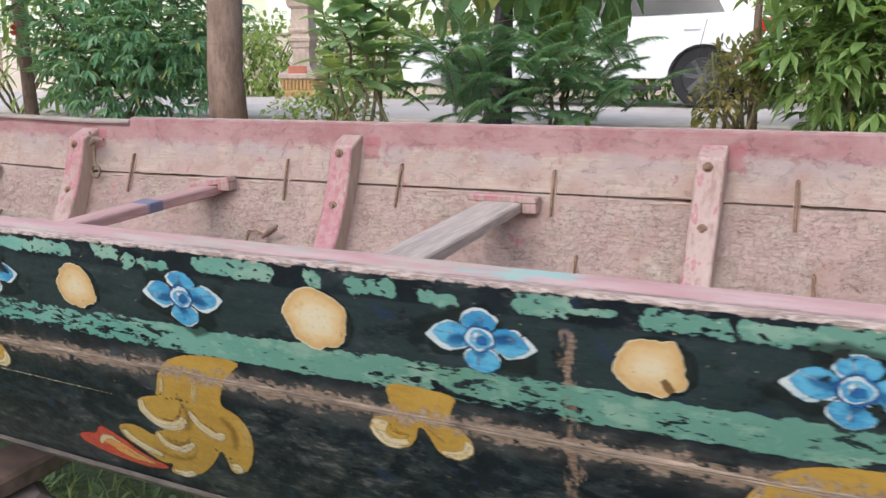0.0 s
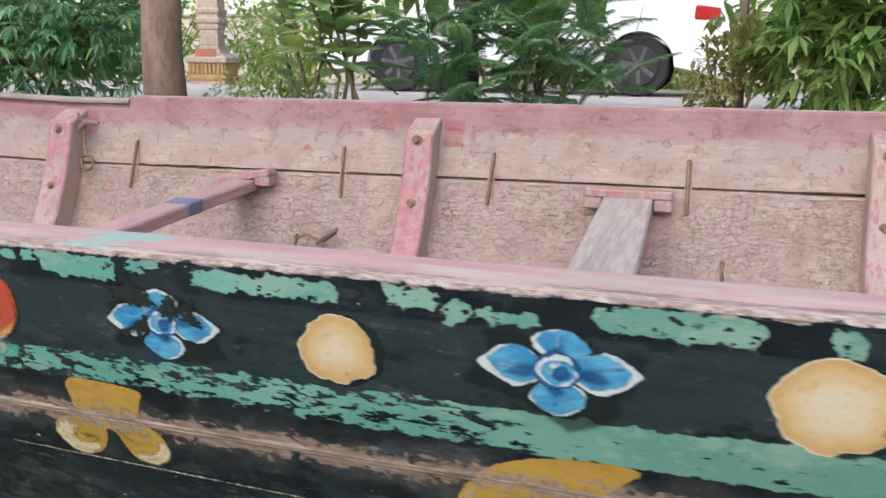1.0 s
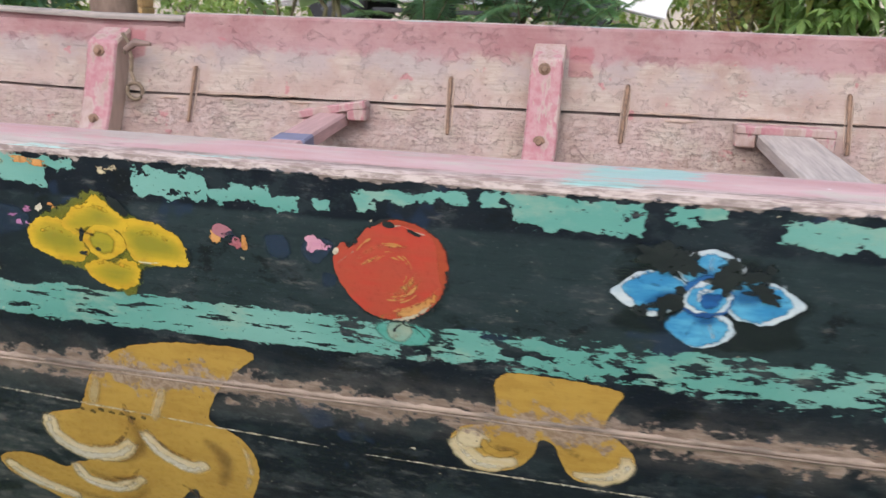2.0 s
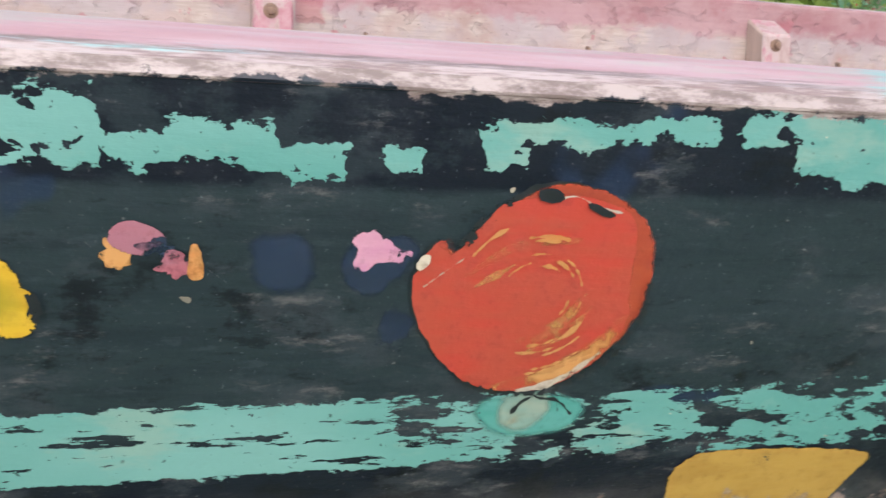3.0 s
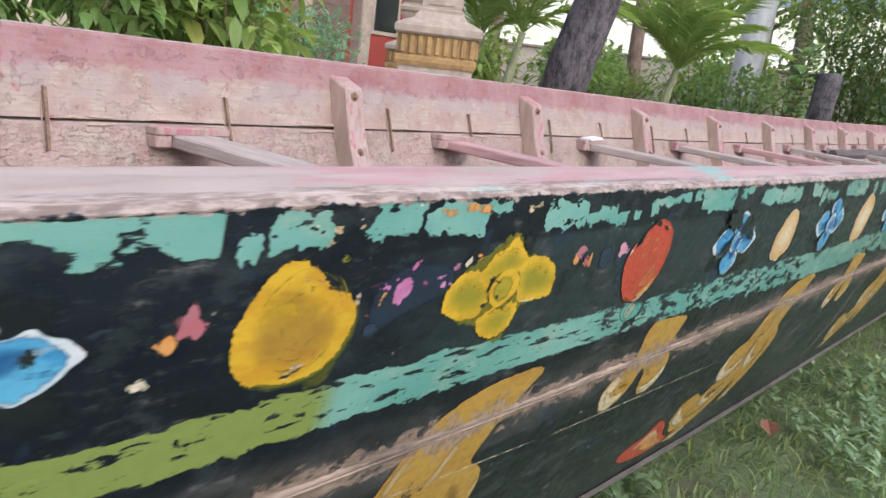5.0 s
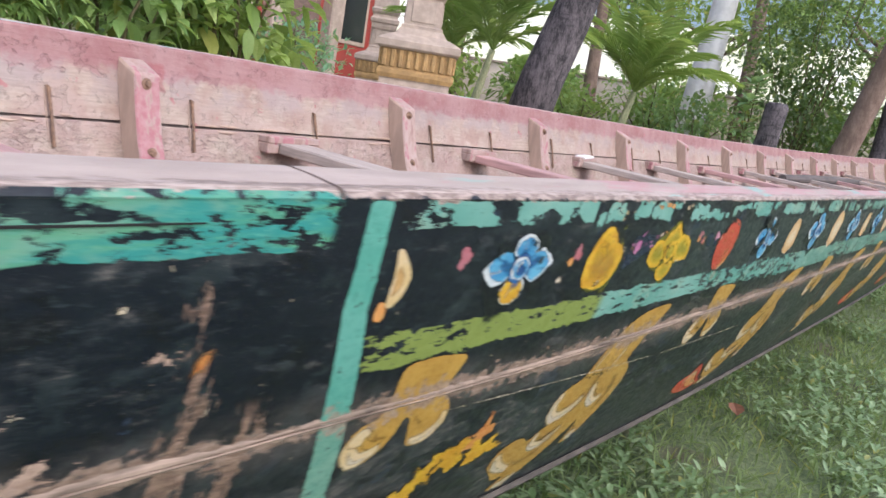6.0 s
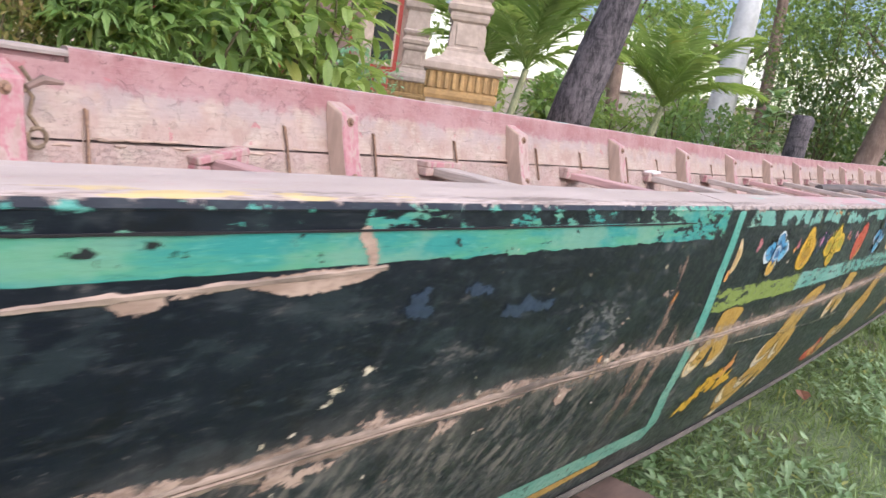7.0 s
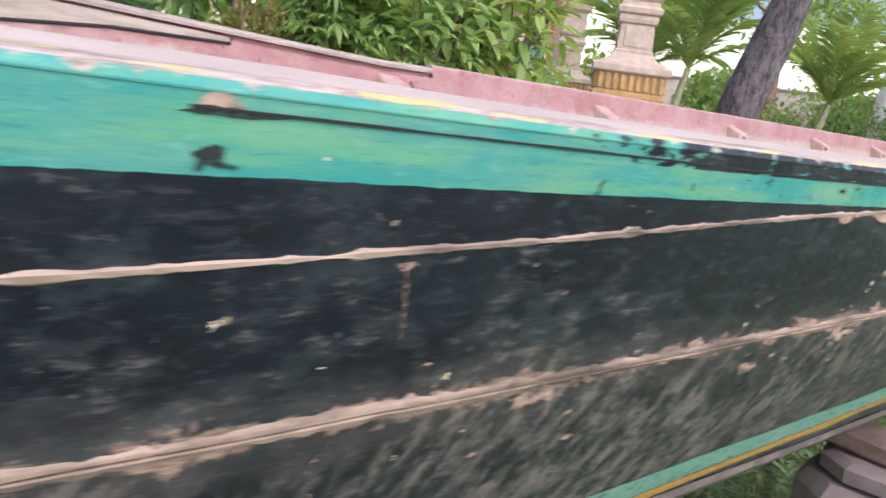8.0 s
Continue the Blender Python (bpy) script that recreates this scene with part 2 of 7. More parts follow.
    away = g.math("ABSOLUTE", g.sub(v, seam))
    width = g.step(u, -1.4, -2.3, 0.0135, 0.0085)
    bare = g.step(g.add(g.add(g.sub(width, away), g.mul(g.sub(g.add(g.mul(scuff, 0.55), g.mul(crisp, 0.45)), 0.5), g.step(u, -1.7, -2.3, 0.10, 0.075))), g.mul(g.sub(g.noise(g.vector(u, v, 52.0), 15.0, 3.0), 0.5), g.step(u, -1.6, -2.2, 0.015, 0.022))), 0.0, 0.006)
    upright = g.noise(g.vector(g.mul(u, 3.0), g.mul(v, 0.9), 44.0), 40.0, 6.0, 0.7)
    fore = g.math("ABSOLUTE", g.sub(u, g.step(v, 0.03, 0.13, -1.927, -1.910)))
    fore_worn = g.mul(g.step(g.add(g.sub(g.step(v, 0.03, 0.2, 0.003, 0.016), fore), g.mul(g.sub(upright, 0.54), 0.12)), 0.0, 0.005), g.mul(g.step(v, 0.03, 0.04), g.step(v, 0.27, 0.2)))
    aft_streak = g.math("ABSOLUTE", g.add(u, 0.027))
    aft_worn = g.mul(g.step(g.add(g.sub(0.010, aft_streak), g.mul(g.sub(upright, 0.54), 0.08)), 0.0, 0.004), g.step(v, 0.036, 0.045))
    far_streak = g.math("ABSOLUTE", g.add(u, 1.861))
    low_worn = g.mul(g.step(g.add(g.sub(0.012, far_streak), g.mul(g.sub(upright, 0.52), 0.10)), 0.0, 0.005), g.mul(g.step(v, 0.13, 0.15), g.step(v, 0.27, 0.22)))
    streaks = g.high(fore_worn, g.high(aft_worn, low_worn))
    wood = g.mix(g.step(chip_fine, 0.35, 0.7), (0.19, 0.125, 0.09), (0.35, 0.262, 0.20))
    base = g.mix(g.mul(streaks, 0.75), base, g.mix(g.step(chip_fine, 0.35, 0.7), (0.14, 0.09, 0.062), (0.31, 0.21, 0.15)))
    base = g.mix(g.mul(bare, 0.82), base, wood)
    split = g.step(g.math("ABSOLUTE", g.add(g.sub(v, seam), g.mul(g.sub(chip, 0.5), 0.007))), 0.0011, 0.0005)
    base = g.mix(g.mul(split, g.step(chip_fine, 0.4, 0.5, 0.2, 0.8)), base, (0.09, 0.05, 0.035))
    # A flaked patch on the bow: navy in the middle, pale flakes round it.
    du, dv = g.mul(g.add(u, 2.072), 24.0), g.mul(g.sub(v, 0.120), 36.0)
    reach = g.math("SQRT", g.add(g.mul(du, du), g.mul(dv, dv)))
    flaked = g.mul(g.step(g.add(reach, g.mul(ragged, 0.5)), 1.5, 0.8), g.step(g.add(g.mul(crisp, 0.6), g.mul(chip_fine, 0.4)), 0.49, 0.55))
    base = g.mix(g.mul(flaked, 0.5), base, (0.21, 0.205, 0.195))
    base = g.mix(g.mul(g.step(g.add(reach, g.mul(ragged, 0.8)), 0.62, 0.4), 0.6), base, (0.022, 0.030, 0.044))
    # Turquoise bands.
    aft = g.step(u, -1.795, -1.785)
    waver = g.sub(g.noise(g.vector(u, g.mul(v, 1.3), 81.0), 30.0, 4.0, 0.6), 0.5)
    waver_down = g.sub(g.noise(g.vector(u, v, 91.0), 34.0, 4.0, 0.6), 0.5)
    tops, bottoms = remains(g, g.add(u, g.mul(waver, 0.035)))
    v_wavered = g.add(g.add(v, 0.001), g.mul(waver_down, 0.018))
    upper = g.low(g.sub(v_wavered, tops), g.sub(bottoms, v_wavered))
    worn_upper = g.low(g.add(g.mul(upper, 120.0), g.add(g.add(g.mul(ragged, 1.7), g.mul(g.sub(crisp, 0.5), 1.9)), 0.16)), g.mul(g.sub(0.605, g.noise(g.vector(u, g.mul(v, 1.6), 43.0), 70.0, 4.0, 0.6)), 8.0))
    further = g.low(g.sub(v, 0.005), g.sub(0.030, v))
    blocks = g.noise(g.vector(u, g.mul(v, 1.2), 17.0), 11.0, 1.0)
    worn_further = g.mul(g.add(g.low(g.mul(further, 150.0), g.mul(g.sub(blocks, 0.45), 5.0)), g.mul(ragged, 1.1)), g.step(u, 0.40, 0.41))
    stern_side = g.step(u, -1.495, -1.500, 0.0, 1.0)
    fore_band = g.mul(g.add(g.low(g.mul(g.low(g.sub(v, 0.004), g.sub(0.024, v)), 150.0), g.mul(g.sub(blocks, 0.46), 4.0)), g.mul(ragged, 1.2)), stern_side)
    worn_upper = g.high(worn_upper, g.high(worn_further, fore_band))
    top_edge = g.step(u, -1.1, 0.1, 0.104, 0.101)
    lower = g.low(g.sub(v, top_edge), g.sub(g.step(u, -1.0, -0.6, 0.134, 0.1425), v))
    worn_lower = g.add(g.add(g.mul(lower, 42.0), g.mul(ragged, 1.9)), g.mul(g.sub(patchy, 0.38), 1.3))
    worn_lower = g.low(worn_lower, g.add(g.mul(g.add(lower, g.mul(waver_down, 0.012)), 130.0), g.add(g.mul(ragged, 1.5), g.mul(g.sub(crisp, 0.5), 0.8))))
    holes = g.noise(g.vector(u, g.mul(v, 2.6), 40.0), 38.0, 7.0, 0.68)
    torn = g.add(g.step(u, -1.56, -1.66, 0.0, -0.07), g.add(g.step(u, -1.2, -1.3, 0.535, 0.505), g.mul(g.step(patchy, 0.40, 0.58), 0.12)))
    worn_lower = g.low(worn_lower, g.mul(g.sub(torn, holes), 6.0))
    slots = g.noise(g.vector(g.mul(u, 0.9), g.add(g.mul(v, 5.0), g.mul(chip, 0.02)), 47.0), 34.0, 6.0, 0.62)
    worn_lower = g.low(worn_lower, g.mul(g.sub(g.add(g.step(u, -0.9, -1.1, 0.66, 0.585), g.step(u, -1.40, -1.46, 0.0, 0.06)), slots), 7.0))
    teal = g.mix(g.step(g.noise(long, 6.0, 3.0), 0.4, 0.65), (0.105, 0.265, 0.215), (0.165, 0.325, 0.27))
    # Duller and greener aft: a difference of light put into the paint's colour.
    teal = g.mix(g.step(u, -0.9, -0.2, 0.0, 0.75), teal, (0.095, 0.190, 0.140))
    teal = g.mix(g.step(crisp, 0.55, 0.66, 0.0, 0.4), teal, (0.16, 0.30, 0.24))
    pin = g.step(g.noise(g.vector(u, v, 71.0), 330.0, 2.0, 0.5), 0.69, 0.72)
    teal = g.mix(g.mul(pin, 0.7), teal, (0.02, 0.04, 0.035))
    faded = g.noise(g.vector(u, g.mul(v, 2.0), 29.0), 12.0, 5.0, 0.65)
    teal = g.mix(g.step(faded, 0.52, 0.62, 0.0, 0.6), teal, (0.225, 0.320, 0.245))
    lime = g.mul(g.step(u, -1.392, -1.415), g.step(v, 0.07, 0.09))
    teal = g.mix(lime, teal, (0.17, 0.22, 0.05))
    moss = g.mul(g.step(g.noise(g.vector(u, 0.0, 9.0), 2.6, 1.0), 0.62, 0.7), g.step(v, 0.07, 0.09))
    teal = g.mix(g.mul(moss, 0.5), teal, (0.18, 0.24, 0.055))
    mask = g.mul(g.high(g.step(worn_upper, 0.02, 0.06), g.step(worn_lower, 0.02, 0.06)), aft)
    # The bow's own green band under the rail: chipped near the joint, solid further on.
    bow = g.step(u, -1.835, -1.845)
    band = g.sub(0.0345, v)
    solid = g.add(g.step(u, -1.85, -2.15, 0.04, 0.36), g.step(u, -2.9, -3.2, 0.0, 0.3))
    cap = g.add(g.step(u, -2.75, -3.15, -0.10, 0.7), g.step(u, -2.05, -1.95, 0.0, 0.22))
    on_cap = g.step(v, 0.0150, 0.0142)
    worn_bow = g.add(g.mul(ragged, 1.5), g.add(g.mul(on_cap, cap), g.mul(g.sub(1.0, on_cap), solid)))
    worn_bow = g.low(worn_bow, g.add(g.mul(band, 130.0), g.mul(ragged, g.step(u, -2.2, -2.6, 1.2, 0.25))))
    brush = g.noise(g.vector(g.mul(u, 0.35), g.mul(v, 3.0), 2.0), 26.0, 4.0, 0.6)
    sea = g.mix(g.step(brush, 0.4, 0.66), (0.035, 0.215, 0.190), (0.088, 0.265, 0.15))
    sweep = g.noise(g.vector(g.add(g.mul(u, 0.5), g.mul(v, 0.6)), g.mul(v, 5.0), 6.0), 60.0, 5.0, 0.7)
    sea = g.mix(g.step(sweep, 0.56, 0.66, 0.0, 0.55), sea, (0.02, 0.13, 0.11))
    sea = g.mix(g.step(sweep, 0.42, 0.34, 0.0, 0.5), sea, (0.12, 0.30, 0.17))
    sea = g.mix(g.step(chip_fine, 0.56, 0.66, 0.0, 0.6), sea, (0.10, 0.30, 0.24))
    sea = g.mix(g.mul(g.step(faded, 0.44, 0.58, 0.0, 0.7), g.step(u, -2.75, -2.45, 0.35, 1.0)), sea, (0.155, 0.285, 0.200))
    base = g.mix(mask, base, teal)
    bow_mask = g.mul(g.step(worn_bow, 0.02, 0.08), bow)
    base = g.mix(bow_mask, base, sea)
    # Rail edge rubbed to bare wood, with ochre and cream specks.
    rub = g.step(g.add(g.sub(g.step(u, -1.86, -1.8, 0.000, 0.004), v), g.add(g.mul(ragged, 0.012), g.mul(g.sub(crisp, 0.5), 0.012))), 0.0, 0.0012)
    edge_wood = g.mix(g.step(chip_fine, 0.42, 0.62), (0.17, 0.125, 0.105), (0.36, 0.29, 0.25))
    base = g.mix(rub, base, edge_wood)
    speck = g.step(g.noise(flat, 110.0, 1.0), 0.775, 0.785)
    base = g.mix(g.mul(speck, g.step(v, 0.05, 0.02, 0.3, 0.85)), base, (0.52, 0.44, 0.30))
    g.colour(base)
    paint = g.high(mask, bow_mask)
    g.rough(g.add(g.step(g.add(g.mul(scuff, 0.5), g.mul(crisp, 0.5)), 0.38, 0.62, 0.28, 0.52), g.mul(g.high(paint, g.high(bare, streaks)), 0.18)))
    relief = g.add(g.add(g.mul(paint, 0.5), g.mul(crisp, 0.3)), g.add(g.mul(chip_fine, 0.3), g.mul(g.high(bare, streaks), g.mul(chip_fine, 0.8))))
    g.bump(relief, 0.55, 0.0015)
    return g.material


def inside_wood():
    """Weathered planks inside the boat: pink paint below the rail that has worn to crazed tan wood."""
    g = Graph("weathered_pink_planks", 0.85)
    u, v = g.uv()
    flat, grain = g.vector(u, v), g.vector(g.mul(u, 0.28), g.mul(v, 3.4), 2.0)
    broad, fine = g.noise(flat, 5.0, 5.0, 0.65), g.noise(flat, 60.0, 6.0, 0.7)
    lines = g.noise(grain, 42.0, 5.0, 0.65)
    tan = g.mix(g.step(broad, 0.38, 0.62), (0.262, 0.180, 0.140), (0.345, 0.262, 0.215))
    grey = g.mix(g.step(lines, 0.4, 0.62), (0.300, 0.238, 0.188), (0.390, 0.318, 0.250))
    c = g.mix(g.step(g.noise(flat, 11.0, 4.0), 0.42, 0.6), tan, grey)
    c = g.mix(g.mul(g.step(lines, 0.58, 0.72), 0.3), c, (0.20, 0.12, 0.08))
    # Crazing of the old coat: thin wandering splits, mostly along the grain.
    craze = g.noise(g.vector(g.mul(u, 0.5), g.mul(v, 2.6), 27.0), 46.0, 4.0, 0.6)
    craze_up = g.noise(g.vector(g.mul(u, 1.5), g.mul(v, 0.9), 37.0), 46.0, 4.0, 0.6)
    crack = g.high(g.step(g.math("ABSOLUTE", g.sub(craze, 0.5)), 0.012, 0.004), g.step(g.math("ABSOLUTE", g.sub(craze_up, 0.5)), 0.008, 0.003))
    crazed = g.mul(g.mul(crack, g.step(v, 0.07, 0.13, 0.0, 0.8)), g.step(g.add(g.add(g.mul(broad, 0.6), g.mul(fine, 0.4)), g.step(v, 0.13, 0.19, -0.06, 0.06)), 0.48, 0.55))
    c = g.mix(g.mul(crazed, 0.85), c, (0.085, 0.05, 0.036))
    bend = g.mul(g.sub(g.noise(flat, 18.0, 4.0, 0.65), 0.5), 0.05)
    plates = g.cells(g.vector(g.add(u, bend), g.mul(g.add(v, bend), 3.6), 4.0), 24.0)
    splits = g.mul(g.step(plates, 0.030, 0.010), g.mul(g.step(v, 0.14, 0.175), g.step(g.noise(flat, 13.0, 5.0, 0.65), 0.50, 0.58)))
    c = g.mix(g.mul(splits, 0.5), c, (0.085, 0.05, 0.036))
    flake = g.noise(g.vector(u, g.mul(v, 1.25), 9.0), 22.0, 8.0, 0.7)
    c = g.mix(g.mul(g.step(flake, 0.55, 0.585), g.step(v, 0.12, 0.19, 0.22, 0.55)), c, (0.44, 0.37, 0.305))
    c = g.mix(g.mul(g.step(flake, 0.42, 0.37), g.step(v, 0.12, 0.19, 0.3, 0.6)), c, (0.195, 0.122, 0.09))
    # A thin rosy wash left on the lower plank, and a grey-violet bloom under the pink.
    wash = g.noise(g.vector(u, g.mul(v, 1.4), 61.0), 8.0, 5.0, 0.65)
    c = g.mix(g.mul(g.step(wash, 0.36, 0.58), g.step(v, 0.10, 0.19, 0.10, 0.62)), c, g.mix(g.step(fine, 0.40, 0.62), (0.335, 0.225, 0.195), (0.405, 0.305, 0.270)))
    bloom = g.mul(g.step(v, 0.02, 0.05), g.step(v, 0.135, 0.075))
    c = g.mix(g.mul(bloom, g.step(wash, 0.58, 0.44, 0.0, 0.6)), c, (0.285, 0.235, 0.225))
    pock = g.step(g.noise(flat, 150.0, 2.0), 0.68, 0.71)
    c = g.mix(g.mul(pock, 0.6), c, (0.12, 0.075, 0.055))
    # Pink and old rose.
    pink = g.mix(g.step(g.add(g.mul(broad, 0.7), g.mul(fine, 0.3)), 0.40, 0.60), (0.225, 0.085, 0.090), (0.30, 0.165, 0.162))
    fade = g.add(g.step(v, 0.010, 0.090, 0.40, -0.20), g.mul(g.sub(broad, 0.5), 0.8))
    fade = g.add(fade, g.mul(g.sub(flake, 0.5), 0.9))
    c = g.mix(g.mul(g.step(fade, -0.06, 0.20), 0.78), c, pink)
    bay = g.mul(g.math("FRACT", g.math("DIVIDE", g.add(u, 0.995), 0.962)), 0.962)
    by_rib = g.mul(g.low(g.sub(0.052, bay), g.low(g.sub(v, 0.022), g.sub(0.085, v))), 60.0)
    c = g.mix(g.mul(g.step(g.add(by_rib, g.mul(g.sub(flake, 0.55), 3.0)), -0.2, 0.3), 0.55), c, (0.27, 0.075, 0.08))
    left = g.step(g.add(g.noise(flat, 16.0, 4.0), g.mul(g.sub(fine, 0.5), 0.2)), 0.66, 0.70)
    c = g.mix(g.mul(left, 0.65), c, (0.34, 0.11, 0.115))
    g.colour(c)
    g.rough(g.step(fine, 0.3, 0.7, 0.72, 0.95))
    g.bump(g.sub(g.add(g.add(g.mul(lines, 0.6), g.mul(fine, 0.5)), g.mul(g.step(flake, 0.55, 0.61), 0.6)), g.add(g.add(g.mul(crazed, 0.7), splits), pock)), 0.8, 0.0025)
    return g.material


def rail_top():
    """Top of the rail: chalky pink with bare wood at the outer edge, turquoise smears and white drips."""
    g = Graph("chalky_pink_rail_paint", 0.6)
    u, v = g.uv()
    streak = g.noise(g.vector(g.mul(u, 0.16), v, 5.0), 60.0, 7.0, 0.68)
    fine = g.noise(g.vector(g.mul(u, 0.35), g.mul(v, 1.6), 15.0), 210.0, 5.0, 0.7)
    broad = g.noise(g.vector(u, g.mul(v, 2.0)), 5.0, 6.0, 0.65)
    pink = g.mix(g.step(streak, 0.35, 0.65), (0.40, 0.225, 0.21), (0.45, 0.32, 0.30))
    pale = g.mix(g.step(streak, 0.3, 0.7), (0.33, 0.265, 0.22), (0.415, 0.345, 0.295))
    worn = g.add(g.add(broad, g.mul(g.sub(streak, 0.5), 0.6)), g.step(u, -1.2, -2.0, -0.02, 0.22))
    c = g.mix(g.step(worn, 0.49, 0.58), pink, pale)
    c = g.mix(g.step(fine, 0.55, 0.68, 0.0, 0.35), c, (0.28, 0.19, 0.18))
    edge = g.step(g.add(v, g.add(g.mul(g.sub(streak, 0.5), 0.016), g.mul(g.sub(fine, 0.5), 0.012))), 0.014, 0.010)
    c = g.mix(g.mul(edge, 0.85), c, g.mix(g.step(g.add(g.mul(streak, 0.5), g.mul(fine, 0.5)), 0.43, 0.57), (0.17, 0.125, 0.10), (0.38, 0.315, 0.275)))
    aqua = g.mul(g.step(g.add(g.noise(g.vector(g.mul(u, 0.5), g.mul(v, 2.0), 8.0), 7.0, 4.0), g.mul(g.sub(fine, 0.5), 0.15)), 0.58, 0.62), g.step(u, -2.0, -1.5))
    c = g.mix(g.mul(aqua, 0.7), c, (0.21, 0.42, 0.37))
    yolk = g.mul(g.step(g.noise(g.vector(g.mul(u, 0.3), g.mul(v, 1.5), 23.0), 45.0, 4.0), 0.55, 0.59), g.mul(g.step(u, -2.2, -2.5), g.step(v, 0.018, 0.010)))
    c = g.mix(g.mul(yolk, 0.8), c, (0.48, 0.36, 0.13))
    drip = g.step(g.noise(g.vector(u, v, 3.0), 42.0, 1.0), 0.78, 0.79)
    c = g.mix(drip, c, (0.62, 0.60, 0.56))
    gap = g.step(g.noise(g.vector(g.mul(u, 0.1), v, 6.0), 90.0, 3.0), 0.68, 0.72)
    c = g.mix(g.mul(gap, 0.6), c, (0.17, 0.12, 0.11))
    g.colour(c)
    g.rough(g.step(streak, 0.3, 0.7, 0.5, 0.75))
    g.bump(g.sub(g.add(streak, g.mul(fine, 0.5)), g.mul(gap, 0.8)), 0.6, 0.0015)
    return g.material


def worn_pink():
    """Pink gloss paint worn to wood on ribs and brackets."""
    g = Graph("worn_pink_rib_paint", 0.62)
    v = g.object_vector((1.0, 1.0, 0.25))
    fine, grain = g.noise(g.object_vector(), 55.0, 5.0, 0.65), g.noise(v, 45.0, 5.0, 0.65)
    c = g.mix(g.step(fine, 0.35, 0.65), (0.30, 0.115, 0.125), (0.35, 0.195, 0.19))
    lost = g.step(g.add(g.mul(grain, 0.7), g.mul(g.noise(v, 7.0, 3.0), 0.5)), 0.555, 0.61)
    c = g.mix(g.mul(lost, 0.8), c, g.mix(g.step(grain, 0.45, 0.7), (0.37, 0.30, 0.25), (0.25, 0.17, 0.13)))
    g.colour(c)
    g.bump(g.sub(grain, g.mul(lost, 0.5)), 0.4, 0.0015)
    return g.material


def leafy(name, dark, light, rough=0.45, shine=0.5):
    """Leaves that vary one by one and let light through."""
    g = Graph(name, rough)
    r = g.island()
    c = g.mix(r, dark, light)
    c = g.mix(g.step(g.noise(g.object_vector(), 60.0, 3.0), 0.4, 0.65, 0.0, 0.4), c, dark)
    c = g.mix(g.step(r, 0.955, 0.96, 0.0, 0.7), c, (0.36, 0.33, 0.07))
    g.colour(c)
    t = g.node("ShaderNodeBsdfTranslucent")
    g.put(g.mix(0.6, c, (0.36, 0.46, 0.07)), t.inputs[0])
    m = g.node("ShaderNodeMixShader")
    m.inputs[0].default_value = shine
    g.tree.links.new(g.bsdf.outputs[0], m.inputs[1])
    g.tree.links.new(t.outputs[0], m.inputs[2])
    g.tree.links.new(m.outputs[0], g.tree.nodes["Material Output"].inputs[0])
    return g.material


def bark(name, dark, light, scale=9.0):
    g = Graph(name, 0.9)
    v = g.object_vector((1.0, 1.0, 0.35))
    n, p = g.noise(v, scale, 6.0, 0.7), g.noise(v, scale * 5, 4.0, 0.7)
    ring = g.noise(g.object_vector((0.3, 0.3, 2.2)), scale, 3.0)
    c = g.mix(g.step(g.add(g.mul(n, 0.7), g.mul(p, 0.3)), 0.38, 0.62), dark, light)
    g.colour(g.mix(g.step(ring, 0.55, 0.7, 0.0, 0.5), c, dark))
    g.bump(g.add(n, g.mul(p, 0.5)), 0.8, 0.02)
    return g.material


def ground_earth():
    """Lawn soil: green over brown earth."""
    g = Graph("lawn_soil", 0.95)
    v = g.object_vector()
    a, b = g.noise(v, 3.0, 5.0), g.noise(v, 45.0, 5.0, 0.7)
    c = g.mix(g.step(b, 0.35, 0.65), (0.10, 0.14, 0.06), (0.19, 0.24, 0.11))
    c = g.mix(g.step(a, 0.55, 0.68, 0.0, 0.7), c, (0.13, 0.10, 0.065))
    place = g.node("ShaderNodeSeparateXYZ")
    g.tree.links.new(v, place.inputs[0])
    sandy = g.step(g.add(place.outputs[1], g.mul(a, 0.8)), 3.6, 4.2)
    g.colour(g.mix(sandy, c, g.mix(g.step(b, 0.35, 0.65), (0.33, 0.275, 0.22), (0.46, 0.40, 0.34))))
    g.bump(b, 0.8, 0.02)
    return g.material


M_HULL, M_INSIDE, M_RAIL, M_RIB = hull_paint(), inside_wood(), rail_top(), worn_pink()
M_RIB_SIDE = simple("bare_tan_rib_side", (0.43, 0.315, 0.24), 0.7, 50, 0.85, (1, 1, 0.2), 0.4)
M_SEAM = simple("rubbed_seam_wood", (0.35, 0.262, 0.20), 0.22, 70, 0.8, (0.25, 1, 1), 0.9)
M_THWART = simple("grey_weathered_board", (0.43, 0.365, 0.315), 0.6, 40, 0.8, (4, 0.25, 3), 0.5)
M_RUST = simple("rusty_iron", (0.26, 0.16, 0.10), 0.45, 120, 0.85, (1, 1, 1), 0.6)
M_TIMBER = simple("brown_rough_timber", (0.22, 0.15, 0.12), 0.5, 25, 0.85, (0.3, 1, 1), 0.7)
M_ROPE = simple("old_rope", (0.228, 0.167, 0.106), 0.5, 160, 0.95)
M_OCHRE = brushed("ochre_paint", (0.38, 0.228, 0.0418), (0.319, 0.182, 0.0304))
M_DISC = brushed("peach_ochre_paint", (0.46, 0.295, 0.125), (0.40, 0.245, 0.085), chips=0.1)
